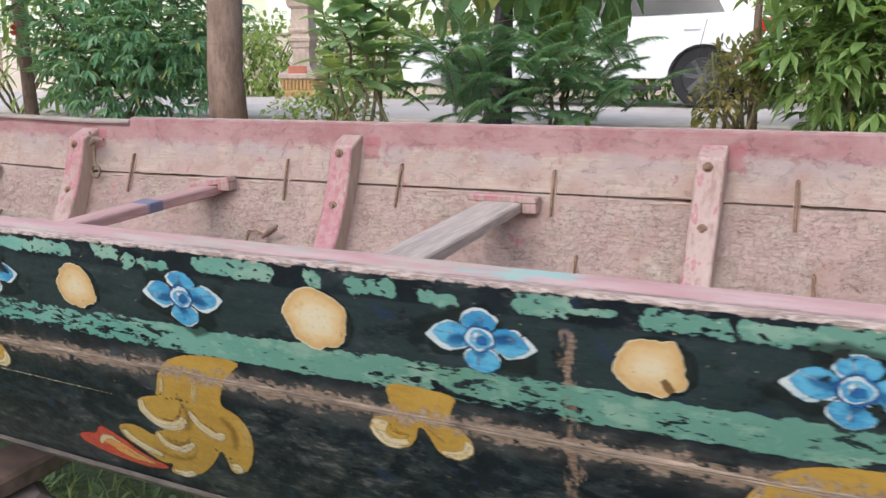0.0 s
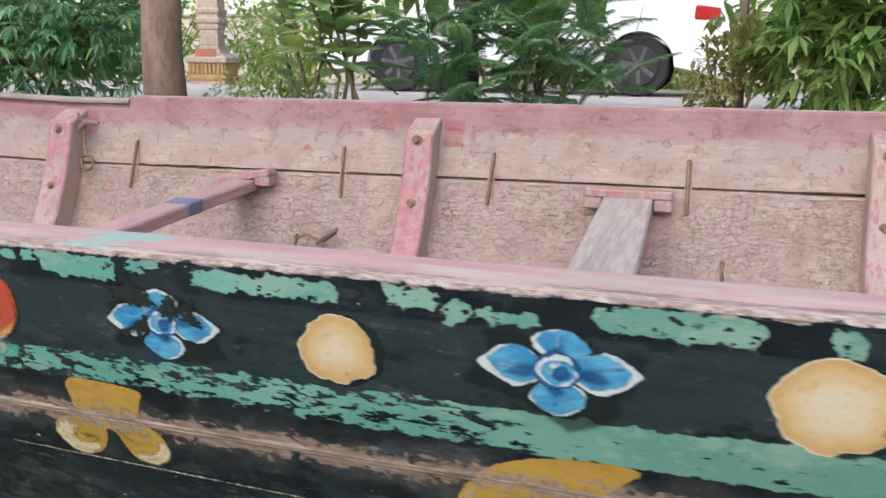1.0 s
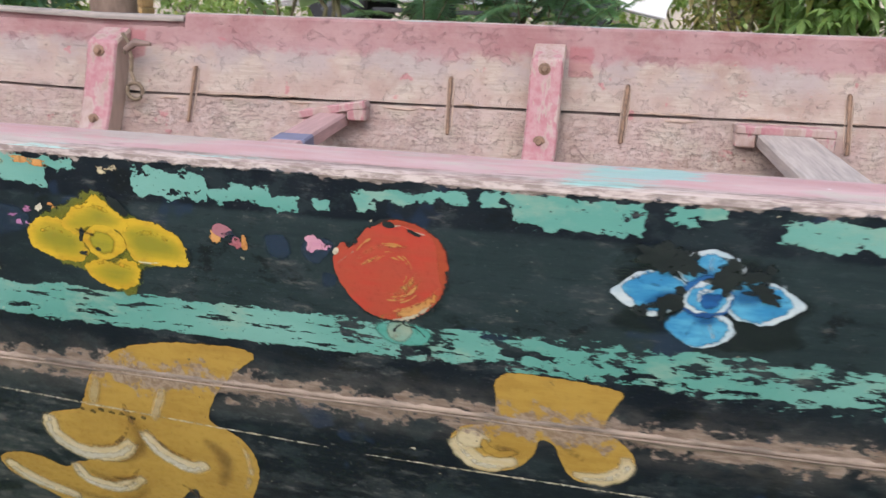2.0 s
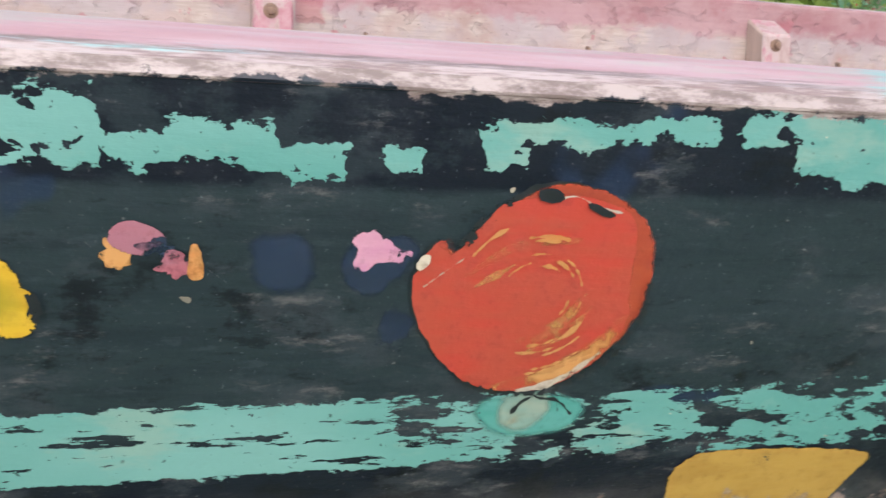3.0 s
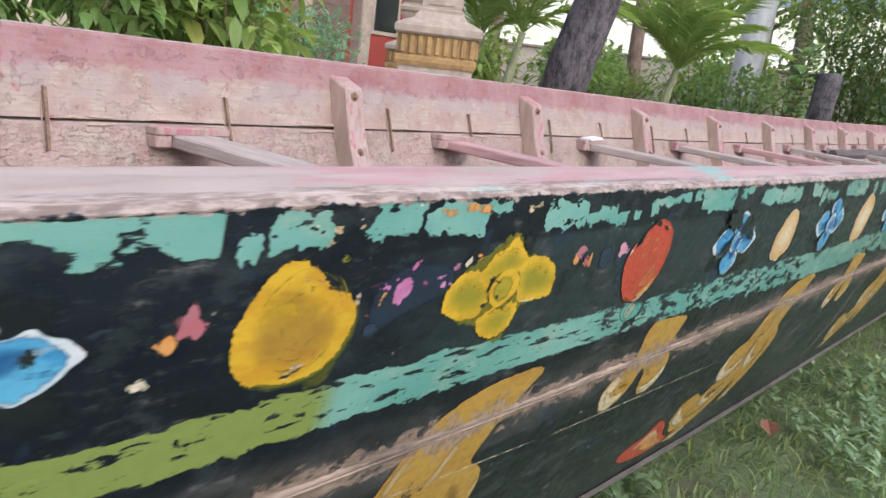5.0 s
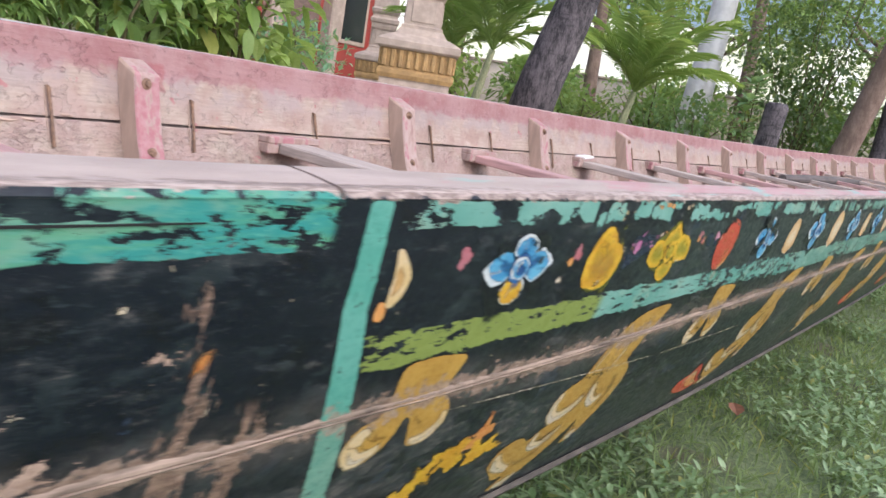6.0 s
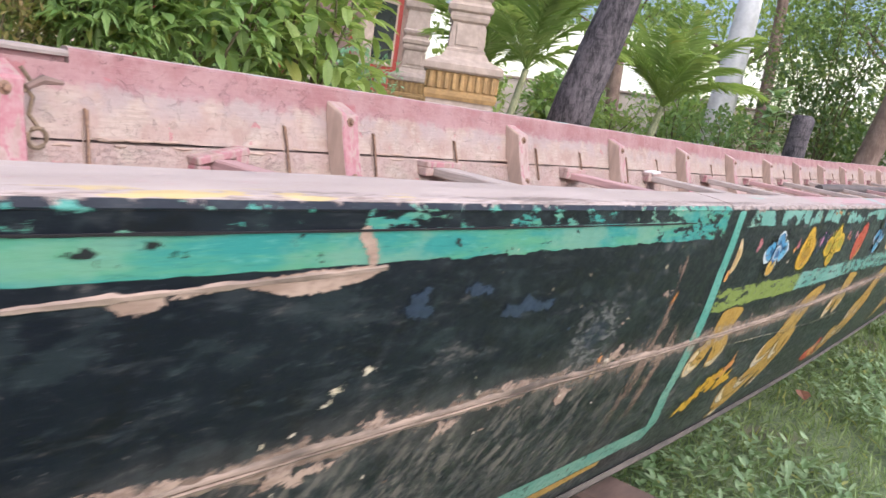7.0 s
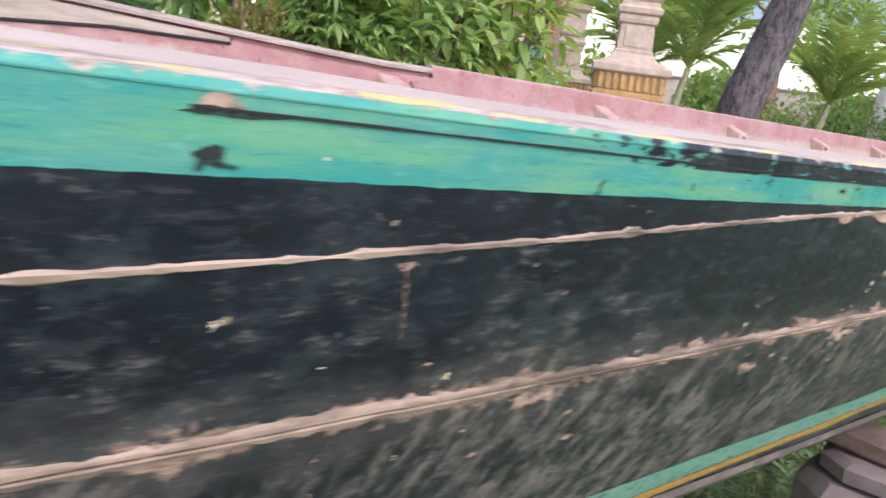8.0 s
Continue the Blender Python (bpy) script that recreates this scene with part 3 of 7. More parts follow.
M_DISC_FILL = brushed("graded_peach_paint", (0.47, 0.30, 0.125), (0.42, 0.26, 0.095), chips=0.1, blends=((3.0, 9.0, (0.50, 0.35, 0.18)), (9.0, 18.0, (0.53, 0.43, 0.27)), (16.0, 24.0, (0.54, 0.46, 0.32))))
M_LOBE = brushed("yellow_and_olive_paint", (0.53, 0.335, 0.0152), (0.45, 0.26, 0.0114), blends=((0.8, 3.2, (0.33, 0.245, 0.0114)), (2.6, 5.0, (0.225, 0.195, 0.013))))
M_CREAM = brushed("cream_paint", (0.517, 0.418, 0.258), (0.471, 0.35, 0.167), chips=0.1)
M_PALE = brushed("pale_paint", (0.532, 0.471, 0.365), (0.502, 0.426, 0.289), chips=0.1)
M_WHITE = brushed("white_paint", (0.502, 0.524, 0.517), (0.38, 0.441, 0.471))
M_BLUE = brushed("sky_blue_paint", (0.04, 0.19, 0.36), (0.10, 0.32, 0.47))
M_DEEP = brushed("deep_blue_paint", (0.0114, 0.0494, 0.16), (0.0228, 0.106, 0.274))
M_RED = brushed("red_orange_paint", (0.385, 0.042, 0.024), (0.345, 0.054, 0.028), chips=0.0)
M_AMBER = brushed("amber_paint", (0.471, 0.19, 0.0456), (0.502, 0.251, 0.076), chips=0.2)
M_YELLOW = brushed("yellow_paint", (0.517, 0.327, 0.0152), (0.441, 0.236, 0.0114))
M_LIME = brushed("olive_yellow_paint", (0.32, 0.250, 0.0114), (0.235, 0.21, 0.0152))
M_SAGE = brushed("pale_sage_paint", (0.29, 0.34, 0.25), (0.21, 0.32, 0.25), chips=0.6)
M_PINK = brushed("bright_pink_paint", (0.44, 0.185, 0.32), (0.36, 0.11, 0.24))
M_SALMON = brushed("salmon_pink_paint", (0.50, 0.245, 0.30), (0.44, 0.19, 0.27), chips=0.1)
M_ROSE = brushed("old_rose_paint", (0.342, 0.0988, 0.114), (0.304, 0.122, 0.144))
M_NAVY = brushed("navy_paint", (0.021, 0.034, 0.060), (0.017, 0.027, 0.047))
M_BLACK = brushed("black_paint", (0.00912, 0.0114, 0.0129), (0.0137, 0.0167, 0.0167))
M_BROWN = brushed("brown_paint", (0.122, 0.0646, 0.0228), (0.167, 0.0836, 0.0228))
M_OLIVE = brushed("dark_olive_paint", (0.075, 0.085, 0.012), (0.11, 0.11, 0.015), chips=0.9)
M_RED_DARK = brushed("dark_red_paint", (0.30, 0.045, 0.02), (0.34, 0.06, 0.022), chips=0.2)
M_TEAL_OLD = brushed("faded_turquoise_paint", (0.10, 0.25, 0.19), (0.15, 0.29, 0.22), chips=1.0)
M_TEAL = brushed("turquoise_paint", (0.076, 0.27, 0.21), (0.11, 0.31, 0.25), chips=0.6)
M_BARE = brushed("bare_tan_wood", (0.37, 0.27, 0.205), (0.25, 0.172, 0.125), 0.8, 0.2)
M_GAP = simple("dark_gap", (0.012, 0.011, 0.011), 0.7, 60, 0.95)
M_EARTH = ground_earth()
M_GRASS = leafy("grass_green", (0.14, 0.21, 0.08), (0.33, 0.42, 0.19), 0.6, 0.3)
M_WEED = leafy("weed_green", (0.14, 0.24, 0.10), (0.36, 0.47, 0.27), 0.5, 0.3)
M_LEAF_DARK = leafy("dark_leaf", (0.08, 0.17, 0.075), (0.24, 0.38, 0.17), 0.38)
M_LEAF = leafy("mid_leaf", (0.13, 0.24, 0.07), (0.36, 0.50, 0.18), 0.38)
M_LEAF_BRIGHT = leafy("bright_leaf", (0.17, 0.28, 0.06), (0.42, 0.52, 0.17))
M_LEAF_BLUE = leafy("blue_green_leaf", (0.10, 0.26, 0.15), (0.26, 0.46, 0.30))
M_FEATHER = leafy("feathery_leaf", (0.15, 0.34, 0.20), (0.36, 0.58, 0.40), 0.5, 0.6)
M_LEAF_PALE = leafy("pale_blue_leaf", (0.17, 0.31, 0.15), (0.38, 0.54, 0.31), 0.38)
M_LEAF_DEEP = leafy("deep_green_leaf", (0.045, 0.095, 0.045), (0.15, 0.235, 0.11), 0.4)
M_LEAF_BRONZE = leafy("bronze_leaf", (0.15, 0.17, 0.05), (0.38, 0.24, 0.12))
M_PALM = leafy("palm_leaf", (0.19, 0.31, 0.07), (0.44, 0.54, 0.18), 0.4, 0.6)
M_PETAL = leafy("red_petal", (0.45, 0.03, 0.03), (0.60, 0.06, 0.05), 0.5, 0.2)
M_BARK = bark("grey_brown_bark", (0.15, 0.10, 0.075), (0.27, 0.19, 0.145))
M_BARK_DARK = bark("dark_rough_bark", (0.022, 0.019, 0.021), (0.145, 0.125, 0.128), 14.0)
M_PALM_STEM = bark("pale_green_palm_stem", (0.20, 0.22, 0.11), (0.38, 0.38, 0.22), 16.0)
M_STEM = bark("green_brown_stem", (0.10, 0.09, 0.04), (0.20, 0.17, 0.09), 20.0)
M_CONCRETE = simple("pale_concrete", (0.52, 0.47, 0.42), 0.8, 7, 0.9, bump=0.2)
M_CAR = simple("white_car_paint", (0.80, 0.80, 0.80), 0.97, 3, 0.22, bump=0)
M_TYRE = simple("black_tyre_rubber", (0.022, 0.022, 0.023), 0.7, 60, 0.8)
M_RIM = simple("grey_alloy", (0.16, 0.16, 0.165), 0.8, 30, 0.35, metallic=0.7, bump=0)
M_GLASS_DARK = simple("dark_car_glass", (0.02, 0.024, 0.026), 0.9, 3, 0.08, bump=0)
M_LAMP_RED = simple("red_lamp_plastic", (0.45, 0.02, 0.02), 0.8, 40, 0.15, bump=0)
M_TRIM = simple("black_plastic_trim", (0.025, 0.025, 0.026), 0.8, 30, 0.6, bump=0)
M_PILLAR = simple("cream_pillar_render", (0.45, 0.36, 0.285), 0.7, 14, 0.85, bump=0.3)
M_GOLD = simple("ochre_pillar_paint", (0.43, 0.27, 0.105), 0.6, 18, 0.8, bump=0.3)
M_BRICK = simple("brick_red_panel", (0.42, 0.15, 0.09), 0.7, 20, 0.85, bump=0.3)
M_WALL = simple("stained_beige_wall", (0.66, 0.58, 0.48), 0.75, 3, 0.95, bump=0.3)
M_HOUSE = simple("dark_red_wall", (0.33, 0.055, 0.04), 0.7, 5, 0.85, bump=0.2)
M_WHITE_POST = simple("white_limewash", (0.74, 0.72, 0.69), 0.8, 10, 0.8, bump=0.2)
M_STONE = simple("purple_grey_stone", (0.30, 0.24, 0.23), 0.6, 14, 0.9, bump=0.6, distance=0.01)


# ---- mesh helpers ----
ORIGIN = {}


class Geo:
    """Vertices, faces, texture places and materials of one mesh."""

    def __init__(self):
        self.verts, self.faces, self.uvs, self.mats, self.rim = [], [], [], [], []

    def face(self, idx, uv=None, mat=0):
        self.faces.append(tuple(idx))
        self.uvs.append(uv or [(0.0, 0.0)] * len(idx))
        self.mats.append(mat)

    def loft(self, rings, uvs=None, mats=None, closed=True, caps=True):
        """Rings of equal length joined into a skin. uvs: like rings; mats: one per side."""
        base, n = len(self.verts), len(rings[0])
        for ring in rings:
            self.verts.extend(tuple(p) for p in ring)
        for i in range(len(rings) - 1):
            for j in range(n if closed else n - 1):
                k = (j + 1) % n
                idx = (base + i * n + j, base + i * n + k, base + (i + 1) * n + k, base + (i + 1) * n + j)
                uv = [uvs[i][j], uvs[i][k], uvs[i + 1][k], uvs[i + 1][j]] if uvs else None
                self.face(idx, uv, mats[j] if mats else 0)
        if caps and closed:
            self.face([base + j for j in range(n)][::-1])
            self.face([base + (len(rings) - 1) * n + j for j in range(n)])
        return self

    def bar(self, p, q, width, thick, up=(0, 0, 1), bevel=0.004, mat=0):
        """A beam from p to q with bevelled edges: width across, thick along up."""
        p, q, up = Vector(p), Vector(q), Vector(up)
        ahead = (q - p).normalized()
        side = ahead.cross(up).normalized()
        top = side.cross(ahead).normalized()
        w, h, b = width / 2, thick / 2, min(bevel, width * 0.3, thick * 0.3)

        def ring(at, s):
            out = []
            for x, z in ((w - b, h), (w, h - b), (w, b - h), (w - b, -h), (b - w, -h), (-w, b - h), (-w, h - b), (b - w, h)):
                out.append(at + side * (x - math.copysign(s, x)) + top * (z - math.copysign(s, z)))
            return out

        return self.loft([ring(p, b), ring(p + ahead * b, 0), ring(q - ahead * b, 0), ring(q, b)], mats=[mat] * 8)

    def box(self, x0, y0, z0, x1, y1, z1, bevel=0.005, mat=0):
        return self.bar(((x0 + x1) / 2, (y0 + y1) / 2, z0), ((x0 + x1) / 2, (y0 + y1) / 2, z1), x1 - x0, y1 - y0, (0, 1, 0), bevel, mat)

    def tube(self, path, radii, sides=8, mat=0):
        pts = [Vector(p) for p in path]
        if not isinstance(radii, (list, tuple)):
            radii = [radii] * len(pts)
        rings = []
        for i, p in enumerate(pts):
            d = (pts[min(i + 1, len(pts) - 1)] - pts[max(i - 1, 0)]).normalized()
            ref = Vector((0, 0, 1)) if abs(d.z) < 0.9 else Vector((1, 0, 0))
            s = d.cross(ref).normalized()
            t = s.cross(d)
            rings.append([p + (s * math.cos(a) + t * math.sin(a)) * radii[i] for a in (2 * math.pi * k / sides for k in range(sides))])
        return self.loft(rings, mats=[mat] * sides)

    def disc(self, centre, axis, radius, depth, sides=14, mat=0):
        c, d = Vector(centre), Vector(axis).normalized()
        return self.tube([c, c + d * depth * 0.7, c + d * depth], [radius, radius, radius * 0.75], sides, mat)

    def mesh(self, name, materials, smooth=False):
        m = bpy.data.meshes.new(name)
        m.from_pydata([tuple(v) for v in self.verts], [], self.faces)
        layer = m.uv_layers.new(name="UVMap")
        flat = [c for uv in self.uvs for p in uv for c in p]
        layer.data.foreach_set("uv", flat)
        if self.rim:
            m.uv_layers.new(name="Edge").data.foreach_set("uv", [c for f in self.faces for i in f for c in self.rim[i]])
            m.uv_layers["UVMap"].active_render = True
        for mat in materials:
            m.materials.append(mat)
        m.polygons.foreach_set("material_index", self.mats)
        m.polygons.foreach_set("use_smooth", [smooth] * len(self.faces))
        m.update()
        return m


def thing(name, at, label, category, group="", kind=""):
    ob = tagged(new(name), label, category, group, kind)
    ob.empty_display_size = 0.1
    ob.location = at
    ORIGIN[ob] = Vector(at)
    return ob


def part(name, geo, material, parent=None, label="", smooth=False, local=False):
    """One mesh object under a thing or part. Vertices are in world metres unless local."""
    if parent is not None and not local:
        o = ORIGIN[parent]
        geo.verts = [(v[0] - o.x, v[1] - o.y, v[2] - o.z) for v in geo.verts]
    ob = new(name, geo.mesh(name, material if isinstance(material, list) else [material], smooth))
    if parent is not None:
        ob.parent = parent
        ORIGIN[ob] = ORIGIN[parent]
    if label:
        ob["label"] = label
    return ob


# ---- the boat's lines ----
YC, HEEL = 1.375, 0.05


def lerp(x, xs, ys):
    return float(np.interp(x, xs, ys))


def smooth_line(x, xs, ys):
    return sum(lerp(x + d, xs, ys) for d in (-0.5, -0.25, 0.0, 0.25, 0.5)) / 5


def keel_edge(x):
    return smooth_line(x, [-6, -4.2, -3.3, -2.35, -1.87, -1.3, -0.9, -0.2, 1, 8, 10, 12, 13.5],
                       [0.90, 0.76, 0.685, 0.632, 0.605, 0.592, 0.580, 0.565, 0.54, 0.54, 0.58, 0.70, 0.90])


def rail_height(x):
    return smooth_line(x, [-6, -3.2, -2.5, 3.5, 6, 9, 13.5], [1.04, 1.003, 0.995, 0.995, 1.02, 1.08, 1.22])


def half_width(x):
    return smooth_line(x, [-6, -5.2, -3.3, -2.4, -1.8, -1, -0.3, 0.5, 1.5, 3.5, 5.5, 7.5, 9, 11, 13, 13.8],
                       [0.36, 0.43, 0.563, 0.612, 0.643, 0.68, 0.697, 0.71, 0.735, 0.755, 0.75, 0.69, 0.61, 0.46, 0.22, 0.05])


def inset(d):
    """How far the side has come in, d metres below the rail."""
    return 0.13 * d + 0.55 * d * max(d, 0.0)


def heeled(x, y, z):
    return Vector((x, y, z + HEEL * (y - 0.7)))


def side_point(x, d, side=-1, inwards=0.0):
    """A point of the hull's side, d below the rail. side: -1 or 1; inwards: metres in from the outer face."""
    y = half_width(x) - inset(d) - inwards
    rise = 0.03 * max(0.0, -2.0 - x) if side > 0 else 0.0
    return heeled(x, YC + side * y, rail_height(x) - d + rise)


def seam_depth(x):
    t = min(1.0, max(0.0, (-1.4 - x) / 1.1))
    return 0.177 - 0.021 * t * t * (3 - 2 * t)


BOW, STERN = -5.4, 13.4
XS = sorted(set([round(-5.4 + 0.1 * i, 3) for i in range(65)] + [round(1.0 + 0.25 * i, 3) for i in range(50)]))
XS = sorted(XS + [-1.846, -1.840])
PLANK = 0.028

boat = thing("longboat", (3.0, YC, 0.3), "long black wooden racing boat with painted flowers, on timber blocks", "boat")


def strake(name, side, top, bottom, outer_mat, label, rows=8):
    """One plank of the side between two depths, with its thickness."""
    geo = Geo()
    rings, uvs = [], []
    for x in XS:
        t, b = top(x), min(bottom(x), rail_height(x) - keel_edge(x))
        t = min(t, b - 0.004)
        outs = [t + (b - t) * i / rows for i in range(rows + 1)]
        ring = [side_point(x, d, side) for d in outs]
        uv = [(x, d) for d in outs]
        ins = [t + (b - t) * i / rows for i in range(rows + 1)]
        ragged = 0.005 * max(0.0, noise.noise((x * 7.3, side * 2.0, 0.0)) + 0.6 * noise.noise((x * 23.0, 1.0, side)))
        ins[0], ins[-1] = t + (0.0024 + ragged * 1.2 if t > 0.05 else 0.0), b - 0.0028 - ragged * 0.9
        ring += [side_point(x, d, side, PLANK) for d in reversed(ins)]
        uv += [(x, d) for d in reversed(ins)]
        rings.append(ring)
        uvs.append(uv)
    n = len(rings[0])
    geo.loft(rings, uvs, [0] * (rows + 1) + [1] * (n - rows - 1))
    return part(name, geo, [outer_mat, M_INSIDE], boat, label, smooth=False)


def hull_depth(x):
    return rail_height(x) - keel_edge(x)


near_upper = strake("upper_strake", -1, lambda x: 0.003, seam_depth, M_HULL, "black plank with worn turquoise bands", 12)
near_lower = strake("lower_strake", -1, seam_depth, hull_depth, M_HULL, "scuffed black plank with ochre scrolls", 12)
far_upper = strake("upper_strake", 1, lambda x: 0.016, lambda x: 0.155, M_HULL, "worn pink and tan plank inside")
far_lower = strake("lower_strake", 1, lambda x: 0.155, hull_depth, M_HULL, "crazed tan plank inside")

# Bottom, from edge to edge.
geo, rings, uvs = Geo(), [], []
for x in XS:
    d = hull_depth(x)
    w = half_width(x) - inset(d)
    ys = [-1.0, -0.8, -0.5, 0.0, 0.5, 0.8, 1.0]
    drop = [0.0, 0.04, 0.075, 0.09, 0.075, 0.04, 0.0]
    under = [heeled(x, YC + w * y, keel_edge(x) - k - 0.004) for y, k in zip(ys, drop)]
    over = [heeled(x, YC + w * y * 0.97, keel_edge(x) - k + 0.024) for y, k in zip(ys, drop)]
    rings.append(under + over[::-1])
    uvs.append([(x, 0.3 + 0.1 * y) for y in ys] + [(x, 0.3 + 0.1 * y) for y in ys[::-1]])
geo.loft(rings, uvs, [0] * 7 + [1] * 7)
part("bottom_planking", geo, [M_HULL, M_INSIDE], boat, "dark bottom planks")

# Boards that close the two ends.
for x, way in ((BOW, 1), (STERN, -1)):
    geo, d = Geo(), hull_depth(x)
    geo.loft([[side_point(x + way * k, 0.004, -1, 0.003), side_point(x + way * k, d, -1, 0.003), side_point(x + way * k, d, 1, 0.003), side_point(x + way * k, 0.004, 1, 0.003)] for k in (0.002, 0.032)])
    part("end_board", geo, [M_HULL], boat, "dark board closing the boat's end")

# Outer edge where the side meets the bottom: a rubbed batten.
geo = Geo()
geo.loft([[side_point(x, hull_depth(x) - 0.012, -1, -0.002), side_point(x, hull_depth(x) - 0.006, -1, -0.008),
           side_point(x, hull_depth(x) + 0.003, -1, -0.006), side_point(x, hull_depth(x) + 0.004, -1, 0.01)] for x in XS])
part("bilge_batten", geo, simple("grey_rubbed_wood", (0.11, 0.092, 0.075), 0.3, 60, 0.85, (0.3, 1, 1), 0.6), boat, "rubbed grey batten")


def rail(side, x0, x1, label, top_mat=None):
    """A length of the rail cap: flat top, rounded edges, worn outer face. The far one lies flush with its plank, but for the split bow length."""
    geo, rings, uvs = Geo(), [], []
    for x in [x0] + [x for x in XS if x0 + 0.02 < x < x1 - 0.02] + [x1]:
        wob = 0.0012 * noise.noise((x * 6.0, side * 3.0, 0.0))
        proud = 0.0006 if x1 < 0 else 0.0004
        if side < 0:
            out = [(0.0034, -proud), (0.0025, -proud), (-0.0012, 0.0022 - proud), (-0.003 + wob, 0.005), (-0.0055 + wob, 0.028), (-0.0065 + wob, 0.047), (-0.004, 0.051), (0.018, 0.051)]
            mats = [0, 0, 1, 1, 1, 1, 2, 2]
        elif x1 < 0:
            out = [(0.0158, -proud), (-0.003, -proud), (-0.0065 + wob, 0.003), (-0.008 + wob, 0.016), (-0.006 + wob, 0.030), (-0.001, 0.032), (0.0045 - wob, 0.031), (0.0065 - wob, 0.019), (0.0158, 0.018)]
            mats = [0, 1, 1, 1, 1, 1, 2, 2, 2]
        else:
            out = [(0.0158, -proud), (-0.006, -proud), (-0.010 + wob, 0.002), (-0.0135 + wob, 0.007), (-0.0145 + wob, 0.018), (-0.012 + wob, 0.0262), (-0.007, 0.0283), (0.0162, 0.0280)]
            mats = [0, 1, 1, 1, 1, 2, 2, 2]
        rings.append([side_point(x, d, side, i + (inset(d) if d < 0 else 0)) for d, i in out])
        uvs.append([(x, k) for k in (0.0034, 0.0025, 0.0, 0.006, 0.03, 0.054, 0.058, 0.08)] if side < 0 else [(x, d if m == 0 or m == 2 else i) for (d, i), m in zip(out, mats)])
    geo.loft(rings, uvs, mats)
    return part("rail", geo, [M_HULL, top_mat or M_RAIL, M_INSIDE], boat, label, smooth=False)


rail(-1, BOW, -1.842, "bare pale rail length with green and black edge")
rail(-1, -1.838, STERN, "chalky pink rail length with turquoise smears")
rail(1, BOW, -1.822, "greyed rail length, split from its plank", simple("grey_bare_rail", (0.31, 0.26, 0.22), 0.6, 40, 0.85, (0.3, 2, 2), 0.5))
rail(1, -1.820, STERN, "pink painted rail length")

# A bare grey board let in under the split rail at the far bow.
geo, rings = Geo(), []
for x, low in ((-3.4, 0.088), (-3.1, 0.074), (-2.82, 0.050), (-2.64, 0.030), (-2.405, 0.019)):
    rings.append([side_point(x, 0.010, 1, PLANK + 0.0005), side_point(x, 0.011, 1, PLANK + 0.004), side_point(x, low - 0.001, 1, PLANK + 0.004), side_point(x, low, 1, PLANK + 0.0005)])
geo.loft(rings)
part("let_in_board", geo, simple("bare_grey_board", (0.34, 0.29, 0.235), 0.6, 45, 0.9, (0.3, 2, 2), 0.5), boat, "bare grey wooden board under the split rail")
geo = Geo()
geo.tube([side_point(x, d, 1, PLANK + 0.002) for x, d in ((-3.4, 0.0905), (-3.1, 0.0765), (-2.82, 0.0525), (-2.64, 0.0325), (-2.402, 0.021), (-2.3995, 0.010))], [0.0022, 0.0022, 0.0022, 0.0024, 0.0028, 0.0032], 6)
part("rail_crack", geo, M_GAP, boat, "dark gap round the bare board")

# Filler ridge along the plank seam, and the thin upper seam of the bow.
geo, rings = Geo(), []
for i in range(int((STERN - BOW) / 0.006)):
    x = BOW + 0.006 * i
    if (x > 2.5 and i % 32) or (x < -3.6 and i % 8):
        continue
    s = seam_depth(x) + 0.0008 * noise.noise((x * 13.0, 9.0, 0.0))
    k = 0.95 + 0.6 * noise.noise((x * 9.0, 1.0, 0.0)) + 0.35 * noise.noise((x * 47.0, 5.0, 0.0))
    m = 0.95 + 0.6 * noise.noise((x * 11.0, 3.0, 0.0)) + 0.35 * noise.noise((x * 53.0, 7.0, 0.0))
    k, m = k + 0.5 * noise.noise((x * 130.0, 2.0, 0.0)), m + 0.5 * noise.noise((x * 150.0, 4.0, 0.0))
    wide = 0.0062 * lerp(x, [-3, -1.2], [1.3, 1.0])
    rings.append([side_point(x, s - wide * k, -1, 0.001), side_point(x, s - wide * 0.4 * k, -1, -0.0011 * k), side_point(x, s - 0.0008, -1, -0.0014 * k),
                  side_point(x, s + 0.0006, -1, 0.0008), side_point(x, s + 0.0020, -1, -0.0011 * m), side_point(x, s + wide * m, -1, 0.001)])
geo.loft(rings)
part("seam_ridge", geo, M_SEAM, boat, "cracked tan filler along the plank seam")
geo, rings = Geo(), []
for i in range(480):
    x = -5.3 + i * 2.905 / 479
    s = lerp(x, [-5.3, -3.2, -2.93, -2.75, -2.6, -2.395], [0.12, 0.072, 0.060, 0.050, 0.043, 0.037])
    k = 1.0 + 0.7 * noise.noise((x * 14.0, 8.0, 0.0)) + 0.8 * noise.noise((x * 50.0, 8.0, 0.0)) + 0.5 * noise.noise((x * 130.0, 8.0, 0.0))
    wide = 0.0026 * max(k, 0.25)
    rings.append([side_point(x, s - wide, -1, 0.001), side_point(x, s - wide * 0.4, -1, -0.0016 * k), side_point(x, s + wide * 0.5, -1, -0.0012), side_point(x, s + wide, -1, 0.001)])
geo.loft(rings)
part("bow_seam", geo, M_SEAM, boat, "thin tan seam under the bow's green band")


def bolt(geo, x, z_from_rail, deep, mat):
    """A rusty bolt head with its washer on a far rib's face."""
    c = side_point(x, z_from_rail, 1, deep)
    geo.disc(c, (0, -1, 0.1), 0.0125, 0.003, 12, mat)
    geo.disc(c + Vector((0, -0.003, 0)), (0, -1, 0.1), 0.007, 0.007, 6, mat)


